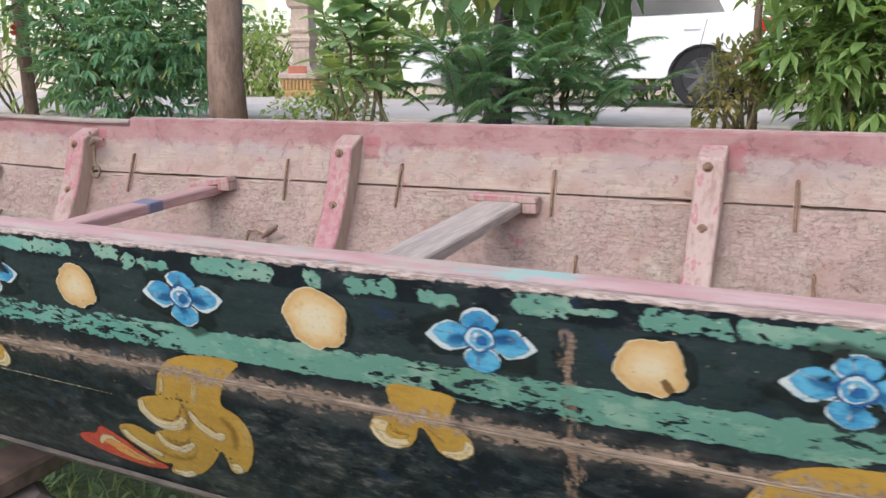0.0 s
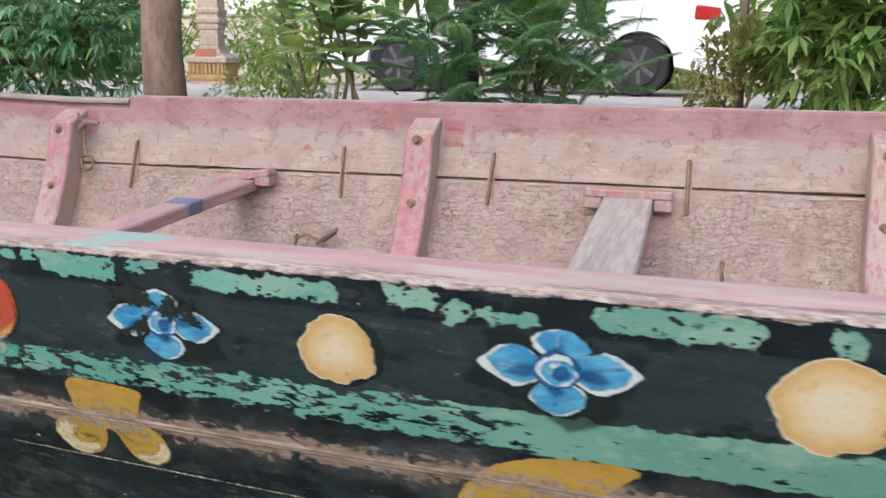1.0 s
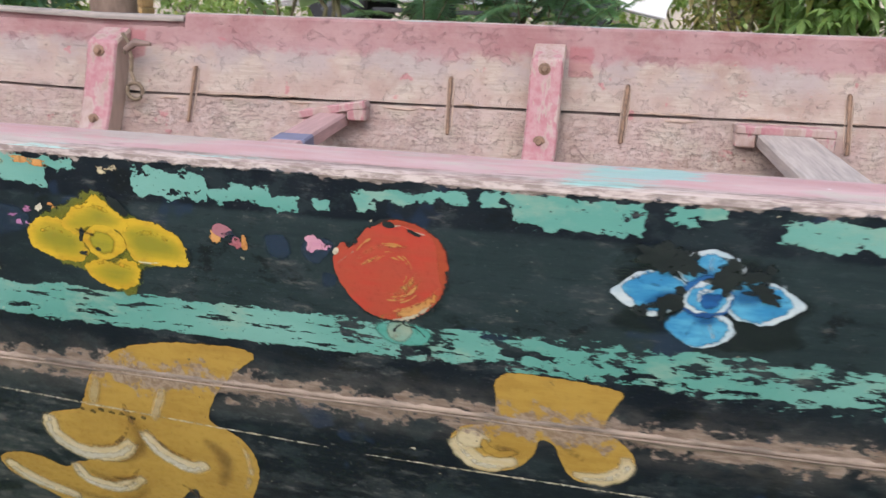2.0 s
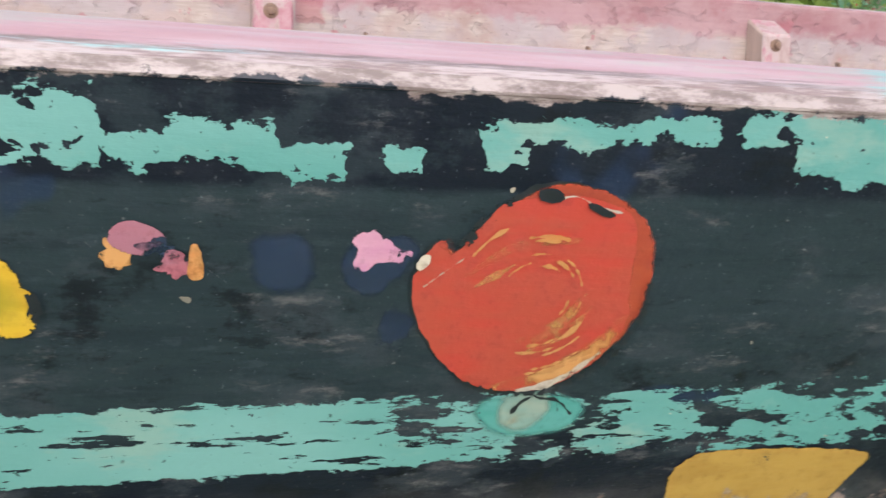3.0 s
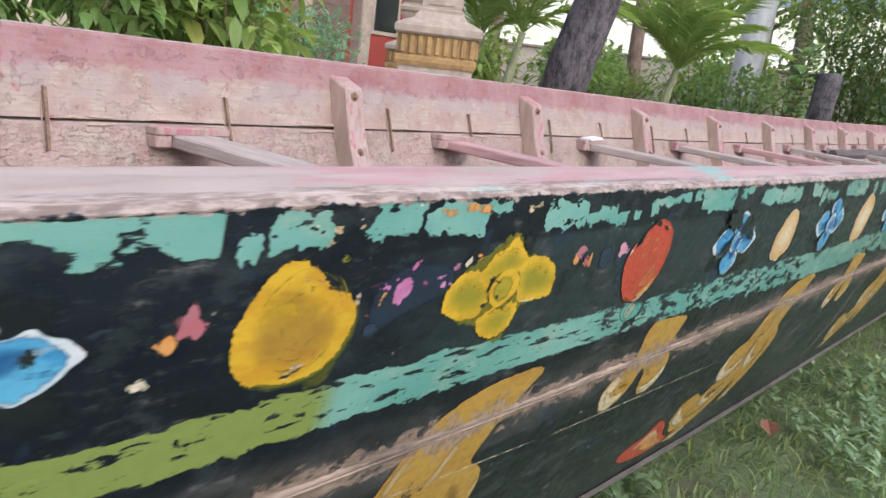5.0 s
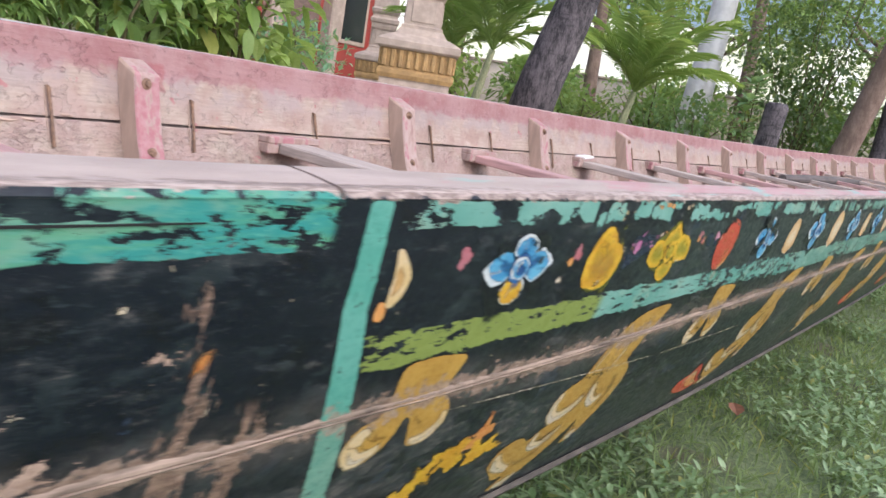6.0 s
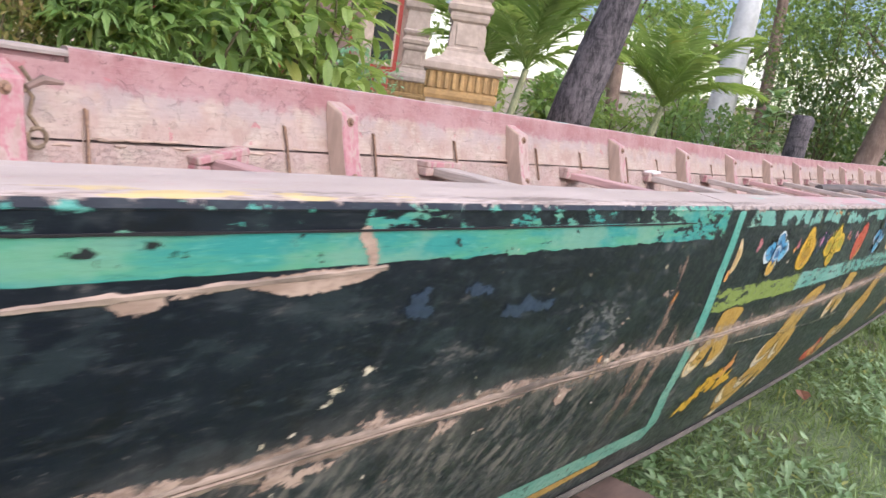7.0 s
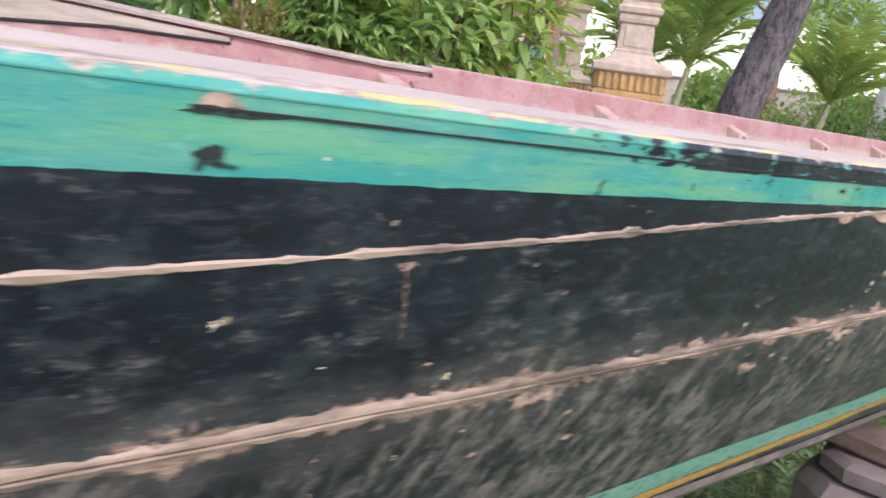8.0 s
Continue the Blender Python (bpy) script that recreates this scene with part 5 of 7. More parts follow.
def scratches(cu, cv, r, start, end, count, seed, mat):
    """Fine brush lines along arcs inside a disc."""
    rng = random.Random(seed)
    out = []
    for k in range(count):
        ring = r * rng.uniform(0.28, 0.86)
        a = rng.uniform(start, end)
        span = rng.uniform(0.3, 0.8)
        out.append((mat, stroke([(cu + ring * math.cos(a + span * i / 3), cv + ring * math.sin(a + span * i / 3)) for i in range(4)], rng.uniform(0.0005, 0.0012), seed + k, 0.15)))
    return out


# The red disc, with its scratches, darker rim and flaked notch.
u, v = -1.063, 0.0655
RED = [(-40, -1), (-36, -16), (-31, -20), (-29, -12), (-21, -23), (-14, -31), (-3, -37), (10, -37), (26, -30), (35, -19), (37, -4), (35, 12), (26, 26), (12, 36.5), (-10, 37), (-24, 28), (-35, 13)]


def in_disc(points, grow=1.0):
    return [(u + x * grow / 1000, v + y * grow / 1000) for x, y in points]


motif("painted_disc", [(M_BLACK, in_disc(soft(RED, 1), 1.02), 0.0012), (M_RED_DARK, in_disc([(x + 2.0 if y < 20 else x, y) for x, y in soft(RED, 2)]), 0.002, 0.9), (M_RED, in_disc(soft([(min(x, 31) if y < 0 else x, max(y, -33)) for x, y in RED], 2)), 0.0012),
                       (M_AMBER, in_disc(soft([(-14, 35.5), (0, 31), (13, 25), (25, 16), (34, 5), (35, 13), (27, 25), (12, 35.5), (-6, 37)])), 0.004),
                       (M_PALE, in_disc(stroke([(0, 36.5), (9, 35), (18, 30), (27, 22)], 2.6, 2)), 0.0012, 0.9), (M_PALE, in_disc(stroke([(3, -32.5), (8, -33), (16, -29.5), (24, -28)], 0.7, 12)), 0.0004, 0.7), (M_PALE, in_disc(stroke([(-36, -3), (-30, -8), (-24, -13)], 0.5, 13)), 0.0004, 0.5),
                       (M_AMBER, in_disc(stroke([(-3, 17), (8, 12.5), (18, 0)], 5.0, 4)), 0.003, 0.8), (M_AMBER, in_disc(stroke([(1, 21), (12, 15), (20, 4)], 2.4, 14)), 0.002, 0.8),
                       (M_AMBER, in_disc(stroke([(-24, -6), (-8, -17), (12, -19)], 3.0, 5)), 0.003, 0.55), (M_AMBER, in_disc(stroke([(-20, -3), (-8, -11)], 1.6, 6)), 0.0015, 0.7),
                       (M_BLACK, in_disc(stroke([(-29, -12), (-23, -20), (-17, -28), (-12, -32)], 4.0, 17)), 0.0024, 2), (M_AMBER, in_disc(soft([(-4, 22), (6, 10), (16, 0), (20, 2), (14, 12), (4, 20)], 2)), 0.006, 0.55),
                       (M_BLACK, in_disc(soft([(-5, -36), (3, -35), (4, -31), (-2, -30), (-5, -32)], 1)), 0.0008), (M_BLACK, in_disc(soft([(11, -31), (16, -30.5), (22, -27), (18, -26.5), (12, -29)], 1)), 0.0008),
                       (M_PALE, in_disc(stroke([(-38.5, -9), (-36, -14)], 3.4, 7)), 0.001)] + [(m, o, 0.0009, 0.8) for m, o in scratches(u, v, 0.036, -2.6, -0.9, 9, 1, M_AMBER) + scratches(u, v, 0.036, 0.1, 1.1, 10, 2, M_AMBER)]
      + [(M_BLACK, blob(u + 0.0375 * math.cos(a), v + 0.0365 * math.sin(a), 0.0011, 0.0016, 60 + k, 0.6, a, 14), 0.0006) for k, a in enumerate([0.12 * j - 0.1 for j in range(20)])], "red-orange painted disc with amber brush scratches")
motif("paint_drip", [(M_TEAL, soft([(-1.075, 0.1035), (-1.040, 0.1035), (-1.034, 0.113), (-1.042, 0.122), (-1.066, 0.123), (-1.078, 0.112)]), 0.004, 0.9), (M_SAGE, soft([(-1.068, 0.1025), (-1.049, 0.1020), (-1.048, 0.113), (-1.055, 0.121), (-1.065, 0.1195), (-1.069, 0.112)]), 0.004, 0.85),
                     (M_CREAM, blob(-1.062, 0.114, 0.004, 0.005, 5, 0.4), 0.004, 0.5), (M_BLACK, stroke([(-1.058, 0.1015), (-1.055, 0.105), (-1.047, 0.107), (-1.041, 0.113)], 0.0011, 1), 0.0004),
                     (M_BLACK, stroke([(-1.055, 0.104), (-1.060, 0.107), (-1.063, 0.112)], 0.0010, 6), 0.0004), (M_BLACK, stroke([(-1.047, 0.106), (-1.046, 0.112)], 0.0008, 7), 0.0004)], "pale cracked drip of paint")
# Pink and orange remains beside it.
motif("paint_patch", [(M_NAVY, soft([(-1.123, 0.047), (-1.102, 0.045), (-1.101, 0.054), (-1.110, 0.064), (-1.116, 0.067), (-1.124, 0.060)], 1), 0.003, 0.8), (M_SALMON, soft([(-1.1215, 0.046), (-1.116, 0.0435), (-1.112, 0.0455), (-1.1065, 0.051), (-1.1085, 0.0545), (-1.113, 0.0545), (-1.116, 0.058), (-1.121, 0.0565), (-1.1195, 0.051)], 2), 0.0028, 2), (M_SALMON, blob(-1.107, 0.0525, 0.003, 0.0025, 23, 0.3), 0.003, 2)], "bright pink paint patch")
motif("paint_patch", [(M_NAVY, soft([(-1.151, 0.046), (-1.132, 0.045), (-1.130, 0.064), (-1.146, 0.066), (-1.150, 0.056)], 1), 0.004, 0.8), (M_NAVY, blob(-1.106, 0.077, 0.006, 0.008, 26, 0.2), 0.003, 0.7)], "navy paint patch")
motif("paint_patch", [(M_AMBER, blob(-1.185, 0.0515, 0.004, 0.0045, 27, 0.3), 0.0012), (M_ROSE, soft([(-1.1885, 0.047), (-1.183, 0.042), (-1.178, 0.0425), (-1.171, 0.0475), (-1.176, 0.053), (-1.183, 0.0525)], 2), 0.0018, 2), (M_NAVY, blob(-1.1735, 0.051, 0.0045, 0.0028, 24, 0.5), 0.0012), (M_ROSE, blob(-1.169, 0.0555, 0.0045, 0.0035, 29, 0.5), 0.0012), (M_AMBER, soft([(-1.1665, 0.050), (-1.1635, 0.0485), (-1.1615, 0.056), (-1.163, 0.0605), (-1.1665, 0.060)], 2), 0.0012)], "old rose and amber paint patch")
# The yellow flower: an old olive ghost, four lobes and an eye.
GHOST = [(-1.322, 0.050), (-1.302, 0.040), (-1.284, 0.029), (-1.274, 0.024), (-1.263, 0.027), (-1.248, 0.042), (-1.222, 0.046), (-1.210, 0.058), (-1.206, 0.074), (-1.240, 0.082), (-1.246, 0.096), (-1.256, 0.110), (-1.272, 0.102), (-1.288, 0.090), (-1.308, 0.087), (-1.330, 0.072)]
LOBES = ([(-1.327, 0.072), (-1.326, 0.058), (-1.312, 0.0495), (-1.292, 0.055), (-1.284, 0.066), (-1.289, 0.080), (-1.307, 0.081), (-1.319, 0.077)],
         [(-1.257, 0.049), (-1.238, 0.0455), (-1.218, 0.052), (-1.2085, 0.064), (-1.210, 0.077), (-1.228, 0.0765), (-1.246, 0.077), (-1.253, 0.064)],
         [(-1.300, 0.053), (-1.289, 0.041), (-1.279, 0.038), (-1.272, 0.0295), (-1.264, 0.037), (-1.253, 0.044), (-1.251, 0.054), (-1.270, 0.058), (-1.290, 0.060)],
         [(-1.288, 0.084), (-1.268, 0.077), (-1.250, 0.078), (-1.245, 0.086), (-1.252, 0.096), (-1.266, 0.1015), (-1.283, 0.094)])
layers = [(M_OLIVE, soft(GHOST, 1), 0.0055, 2), (M_LIME, soft(GHOST, 2), 0.012, 0.4)]
for k, lobe in enumerate(LOBES):
    cu, cv = sum(p[0] for p in lobe) / len(lobe), sum(p[1] for p in lobe) / len(lobe)
    layers.append((M_LOBE, [(cu + (x - cu) * 1.17, cv + (y - cv) * 1.17) for x, y in soft(lobe, 2)], 0.003, 2))
    layers.append((M_YELLOW, stroke([(cu - 0.014, cv - 0.006), (cu - 0.002, cv - 0.009), (cu + 0.012, cv - 0.005)], 0.004, k + 40), 0.003))
layers += [(M_OLIVE, blob(-1.2692, 0.0645, 0.0172, 0.0142, 9, 0.1), 0.002, 0.7), (M_YELLOW, blob(-1.2692, 0.0642, 0.0158, 0.0130, 10, 0.08), 0.0015), (M_LIME, blob(-1.270, 0.0652, 0.0105, 0.0088, 12, 0.15), 0.004),
           (M_BLACK, blob(-1.2745, 0.0705, 0.0022, 0.0014, 12, 0.4, 0.0, 18), 0.0006), (M_BLACK, blob(-1.287, 0.0745, 0.0035, 0.0022, 13, 0.5, 0.2, 24), 0.0008), (M_BLACK, blob(-1.2865, 0.0605, 0.0022, 0.0052, 15, 0.4, 0.3, 24), 0.001),
           (M_BLACK, stroke([(-1.262, 0.0305), (-1.256, 0.035), (-1.248, 0.0425)], 0.007, 14), 0.001), (M_BLACK, stroke([(-1.290, 0.056), (-1.276, 0.060)], 0.002, 16), 0.0012, 0.6), (M_BLACK, blob(-1.2065, 0.068, 0.0018, 0.005, 17, 0.5, 0.0, 20), 0.0008), (M_PALE, stroke([(-1.246, 0.0768), (-1.236, 0.0772), (-1.228, 0.0758)], 0.0012, 18), 0.0006)]
motif("painted_flower", layers, "yellow painted flower with olive shading")
motif("paint_patch", [(M_NAVY, soft([(-1.392, 0.044), (-1.360, 0.036), (-1.322, 0.044), (-1.326, 0.062), (-1.360, 0.070), (-1.384, 0.080), (-1.396, 0.070)], 2), 0.006, 0.7), (M_PINK, soft([(-1.379, 0.0475), (-1.366, 0.039), (-1.3585, 0.036), (-1.361, 0.041), (-1.367, 0.0445), (-1.373, 0.0485)], 2), 0.0030, 2), (M_PINK, stroke([(-1.397, 0.048), (-1.388, 0.0495), (-1.380, 0.0515)], 0.0035, 6), 0.003, 2),
                      (M_PINK, soft([(-1.3785, 0.055), (-1.372, 0.047), (-1.364, 0.047), (-1.3605, 0.055), (-1.366, 0.059), (-1.3715, 0.065), (-1.375, 0.062)], 2), 0.0030, 2), (M_PINK, blob(-1.352, 0.052, 0.0025, 0.0022, 31, 0.5)), (M_PINK, stroke([(-1.342, 0.0555), (-1.334, 0.0545), (-1.326, 0.056)], 0.0035, 34), 0.003, 2), (M_PINK, blob(-1.3395, 0.0495, 0.0035, 0.0014, 35, 0.4)), (M_PINK, blob(-1.326, 0.0445, 0.0035, 0.002, 36, 0.4)),
                      (M_AMBER, soft([(-1.385, 0.052), (-1.382, 0.054), (-1.386, 0.062), (-1.392, 0.064), (-1.3905, 0.061), (-1.3865, 0.059)], 2), 0.0030, 2), (M_ROSE, stroke([(-1.398, 0.0685), (-1.392, 0.066)], 0.0035, 36), 0.003, 2), (M_NAVY, blob(-1.389, 0.075, 0.007, 0.005, 37, 0.2), 0.002),
                      (M_PALE, soft([(-1.3215, 0.0455), (-1.318, 0.040), (-1.311, 0.038), (-1.309, 0.041), (-1.3145, 0.0435), (-1.318, 0.0475)], 1), 0.003, 2), (M_AMBER, soft([(-1.311, 0.039), (-1.305, 0.0375), (-1.301, 0.041), (-1.307, 0.0425)], 1), 0.003, 2)], "pink, navy and amber paint remains")
# The large yellow disc, its olive shadow and its flaked spot.
DISC = [(-1.483, 0.064), (-1.475, 0.047), (-1.463, 0.031), (-1.452, 0.0275), (-1.436, 0.033), (-1.427, 0.044), (-1.404, 0.054), (-1.4005, 0.070), (-1.411, 0.091), (-1.429, 0.0975), (-1.459, 0.0965), (-1.476, 0.088)]
motif("painted_disc", [(M_OLIVE, [(x + 0.003, y + 0.003) for x, y in soft(DISC, 2)], 0.004, 0.9), (M_YELLOW, soft(DISC, 1), 0.0032, 2), (M_OCHRE, [(-1.441 + (x + 1.441) * 0.8, 0.066 + (y - 0.064) * 0.78) for x, y in soft(DISC, 2)], 0.016, 0.5), (M_YELLOW, blob(-1.447, 0.056, 0.020, 0.014, 51, 0.3), 0.012, 0.6),
                       (M_OLIVE, stroke([(-1.410, 0.088), (-1.416, 0.098), (-1.430, 0.102)], 0.010, 53), 0.005, 0.7), (M_PALE, blob(-1.438, 0.0895, 0.0062, 0.0024, 55, 0.6, -0.35)), (M_BLACK, blob(-1.437, 0.0905, 0.0052, 0.0014, 56, 0.6, -0.35)), (M_BLACK, blob(-1.443, 0.0925, 0.0026, 0.0010, 57, 0.6)), (M_BLACK, blob(-1.4225, 0.047, 0.0045, 0.0012, 59, 0.4, 0.4)), (M_PALE, blob(-1.4045, 0.0545, 0.002, 0.003, 60, 0.4)), (M_CREAM, blob(-1.4435, 0.040, 0.0016, 0.0008, 61, 0.4, 0.0, 12))]
      + [(m, o, 0.0012, 0.6) for m, o in scratches(-1.441, 0.063, 0.036, 0.0, 6.2, 10, 4, M_LIME) + scratches(-1.441, 0.063, 0.036, 0.0, 6.2, 8, 5, M_AMBER)], "large yellow painted disc with chipped edge")
motif("paint_patch", [(M_ROSE, blob(-1.505, 0.054, 0.008, 0.008, 61, 0.4)), (M_AMBER, blob(-1.515, 0.062, 0.006, 0.004, 62, 0.3)), (M_PALE, blob(-1.525, 0.08, 0.004, 0.003, 63, 0.3))], "rose and amber paint specks")
painted_flower(-1.605, 0.062, 0.056, 71, 0.25, M_YELLOW)
motif("paint_patch", [(M_ROSE, blob(-1.690, 0.050, 0.007, 0.009, 65, 0.3))], "old rose paint fleck")
motif("painted_disc", [(M_AMBER, soft([(-1.776, 0.074), (-1.764, 0.078), (-1.766, 0.092), (-1.778, 0.090)], 2), 0.002), (M_CREAM, soft([(-1.774, 0.034), (-1.762, 0.042), (-1.7495, 0.056), (-1.7495, 0.066), (-1.757, 0.080), (-1.770, 0.084), (-1.768, 0.060)], 2), 0.0016), (M_DISC, soft([(-1.768, 0.046), (-1.756, 0.058), (-1.757, 0.068), (-1.766, 0.076), (-1.766, 0.060)], 2), 0.003)], "cut-off cream painted disc")
# Flame between the upright green line and the first large scroll.
motif("painted_flame", [(M_YELLOW, blob(-1.590, 0.284, 0.026, 0.022, 91, 0.4), 0.008, 2), (M_YELLOW, blob(-1.555, 0.268, 0.030, 0.020, 92, 0.4), 0.008, 2), (M_AMBER, blob(-1.525, 0.252, 0.022, 0.014, 93, 0.5), 0.006, 2), (M_YELLOW, blob(-1.620, 0.300, 0.020, 0.014, 94, 0.5), 0.006, 2), (M_YELLOW, blob(-1.500, 0.276, 0.030, 0.014, 97, 0.5), 0.007, 2),
                        (M_YELLOW, blob(-1.545, 0.262, 0.008, 0.006, 95, 0.4)), (M_AMBER, blob(-1.52, 0.235, 0.004, 0.012, 96, 0.4))], "flaking yellow painted flame")
# Upright green line at the bow, its lower run and the ochre edge beneath it.
line = [(-1.813, 0.004), (-1.791, 0.004), (-1.785, 0.08), (-1.758, 0.172), (-1.737, 0.25), (-1.692, 0.308), (-1.708, 0.334), (-1.766, 0.25), (-1.787, 0.172), (-1.810, 0.08)]
motif("painted_line", [(M_TEAL, line[:4] + line[8:])], "upright turquoise painted line")
motif("painted_line", [(M_TEAL_OLD, [line[3], line[4], line[5], line[6], line[7], line[8]])], "turquoise painted line turning along the bilge")
low, high = [], []
for i in range(16):
    x = -1.700 - i * 0.12
    d = 0.334 - 0.0012 * i
    low.append((x, d + 0.002 * noise.noise((x * 8, 3, 0))))
    high.append((x, d - 0.028 + 0.002 * noise.noise((x * 8, 7, 0))))
motif("painted_line", [(M_TEAL_OLD, high + low[::-1])], "turquoise line along the bilge of the bow")
motif("painted_line", [(M_OCHRE, [(x, d + 0.001) for x, d in low[1:]] + [(x, min(d + 0.014 + 0.010 * noise.noise((x * 7, 0, 0)), hull_depth(x) - 0.008)) for x, d in low[1:]][::-1])], "ochre line along the bilge of the bow")
motif("thin_line", [(M_PALE, stroke([(-1.62, 0.198), (-1.3, 0.218), (-1.12, 0.228)], 0.0016, 3, 0.3)), (M_PALE, stroke([(-1.09, 0.230), (-0.9, 0.234), (-0.70, 0.238)], 0.0015, 4, 0.3)), (M_PALE, stroke([(-0.66, 0.240), (-0.45, 0.247)], 0.0012, 5, 0.3))], "thin pale scratched line")
geo = Geo()
geo.loft([[side_point(x, d + o, -1, i) for o, i in ((-0.0006 - j, -0.0011), (0.0006 + j, -0.0011), (0.0006, 0.006), (-0.0006, 0.006))] for x, d, j in [(-3.165 + 0.03 * k, lerp(-3.165 + 0.03 * k, [-3.2, -2.9, -2.6, -2.0], [0.0090, 0.0100, 0.0135, 0.016]), 0.0007 * noise.noise((k * 0.6, 2.0, 0.0))) for k in range(42)]])
part("rail_crack", geo, M_GAP, boat, "dark open crack under the rail")

# Wear with shapes of its own: a rubbed upright streak, chips and bare wood at the bow.
motif("paint_patch", [(M_AMBER, blob(-1.318, 0.0085, 0.013, 0.003, 71, 0.5)), (M_AMBER, blob(-1.345, 0.010, 0.006, 0.0025, 72, 0.5)), (M_CREAM, blob(-1.262, 0.011, 0.004, 0.0022, 73, 0.5)), (M_CREAM, blob(-1.254, 0.009, 0.003, 0.0015, 76, 0.5)), (M_CREAM, blob(-1.432, 0.022, 0.003, 0.002, 74, 0.5)), (M_CREAM, blob(-1.428, 0.016, 0.0025, 0.0022, 75, 0.4)), (M_CREAM, blob(-1.412, 0.015, 0.002, 0.0015, 77, 0.4)), (M_OLIVE, blob(-1.420, 0.031, 0.003, 0.0025, 78, 0.4))], "amber and pale specks under the rail")
motif("bare_chip", [(M_BARE, stroke([(-2.424, 0.012), (-2.414, 0.022), (-2.404, 0.036)], 0.010, 13, 0.6), 0.003, 2), (M_BARE, soft([(-2.398, 0.033), (-2.396, 0.040), (-2.425, 0.047), (-2.455, 0.050), (-2.478, 0.047), (-2.49, 0.042), (-2.53, 0.044), (-2.548, 0.052), (-2.562, 0.049), (-2.575, 0.043), (-2.54, 0.040), (-2.47, 0.036)], 1), 0.003, 2)], "chip of bare wood under the green band")
motif("bare_chip", [(M_BARE, [(-3.166, 0.0105), (-3.156, 0.0015), (-3.150, 0.0040), (-3.142, 0.0090)], 0.0015), (M_BLACK, [(-3.170, 0.0115), (-3.162, 0.0085), (-3.140, 0.0085), (-3.115, 0.0098), (-3.140, 0.0120)], 0.0012), (M_BLACK, blob(-3.156, 0.0265, 0.0055, 0.0038, 16, 0.5), 0.0012), (M_BLACK, stroke([(-3.155, 0.029), (-3.143, 0.0305)], 0.0025, 3), 0.001)], "notch and hole in the green band")
for x, d, w in ((-2.574, 0.024, 0.011), (-2.547, 0.020, 0.010), (-2.818, 0.0267, 0.007), (-2.6885, 0.0282, 0.005), (-2.719, 0.0182, 0.007), (-2.734, 0.0330, 0.005), (-2.7885, 0.0332, 0.006), (-2.64, 0.0300, 0.004), (-2.47, 0.0180, 0.006), (-2.45, 0.0280, 0.004), (-2.33, 0.0240, 0.006), (-2.27, 0.0290, 0.008)):
    motif("paint_chip", [(M_BLACK, blob(x, d, w, 0.0027, 300 + x * 10, 0.6, 0.2, 26), 0.0035, 2)])
motif("curled_flake", [(M_NAVY, stroke([(-2.913, 0.0255), (-2.917, 0.029), (-2.9165, 0.0325), (-2.922, 0.0365)], 0.0026, 5), 0.001)], "dark curled flake in the green band")
for x, d, a, c in ((-2.3776, 0.1027, 0.0055, 0.0042), (-2.402, 0.1137, 0.007, 0.0030), (-2.4147, 0.1262, 0.0045, 0.0022), (-2.8685, 0.0545, 0.006, 0.0026), (-3.138, 0.097, 0.003, 0.002), (-2.015, 0.111, 0.0035, 0.002), (-1.972, 0.060, 0.002, 0.002)):
    rng = random.Random(int(-x * 1000))
    motif("paint_chip", [(M_PALE, blob(x + rng.gauss(0, a * 0.6), d + rng.gauss(0, c * 0.6), a * k, c * k, 500 + x * 20 + j, 0.6, -0.4, 18), 0.0022, 2) for j, k in enumerate((0.9, 0.7, 0.5, 0.4))])
motif("paint_patch", [(M_NAVY, blob(-2.212, 0.077, 0.042, 0.008, 131, 0.4, 0.05), 0.006, 2), (M_NAVY, blob(-2.289, 0.0595, 0.026, 0.006, 132, 0.4, 0.1), 0.005, 2), (M_NAVY, blob(-2.354, 0.065, 0.020, 0.009, 133, 0.5, -0.3), 0.006, 2)], "faded navy paint remains on the bow")
motif("paint_patch", [(M_BARE, blob(-1.937, 0.0935, 0.010, 0.011, 141, 0.5), 0.008, 2), (M_AMBER, blob(-1.912, 0.098, 0.007, 0.012, 142, 0.4), 0.007, 0.8), (M_AMBER, blob(-2.035, 0.150, 0.008, 0.005, 143, 0.4), 0.004, 2), (M_YELLOW, blob(-2.035, 0.165, 0.010, 0.004, 144, 0.4), 0.004, 2), (M_PALE, blob(-2.02, 0.158, 0.006, 0.008, 145, 0.4), 0.004, 2)], "tan and amber paint remains on the bow")
rng = random.Random(77)
for j in range(70):
    x, d = rng.uniform(-3.1, -1.9), 0.10 + 0.11 * rng.random() ** 0.8
    k = rng.uniform(0.0007, 0.0019)
    motif("paint_chip", [(rng.choice((M_PALE, M_BARE, M_BARE, M_NAVY)), blob(x, d, k * rng.uniform(1.0, 2.6), k, 700 + j, 0.5, rng.uniform(-0.6, 0.2), 14), 0.0016, 2)])
for j, (x, d, a, c) in enumerate(((-2.53, 0.148, 0.034, 0.012), (-2.35, 0.146, 0.022, 0.009), (-2.17, 0.152, 0.030, 0.008), (-2.42, 0.170, 0.030, 0.010), (-2.08, 0.178, 0.020, 0.010), (-2.72, 0.150, 0.022, 0.008), (-2.26, 0.172, 0.026, 0.008), (-2.90, 0.168, 0.030, 0.009), (-2.60, 0.185, 0.014, 0.010), (-2.00, 0.150, 0.016, 0.010))):
    motif("bare_patch", [(M_BARE, blob(x, d, a, c, 800 + j, 0.5, 0.1), 0.008, 2)], "flaked patch of bare wood by the seam")
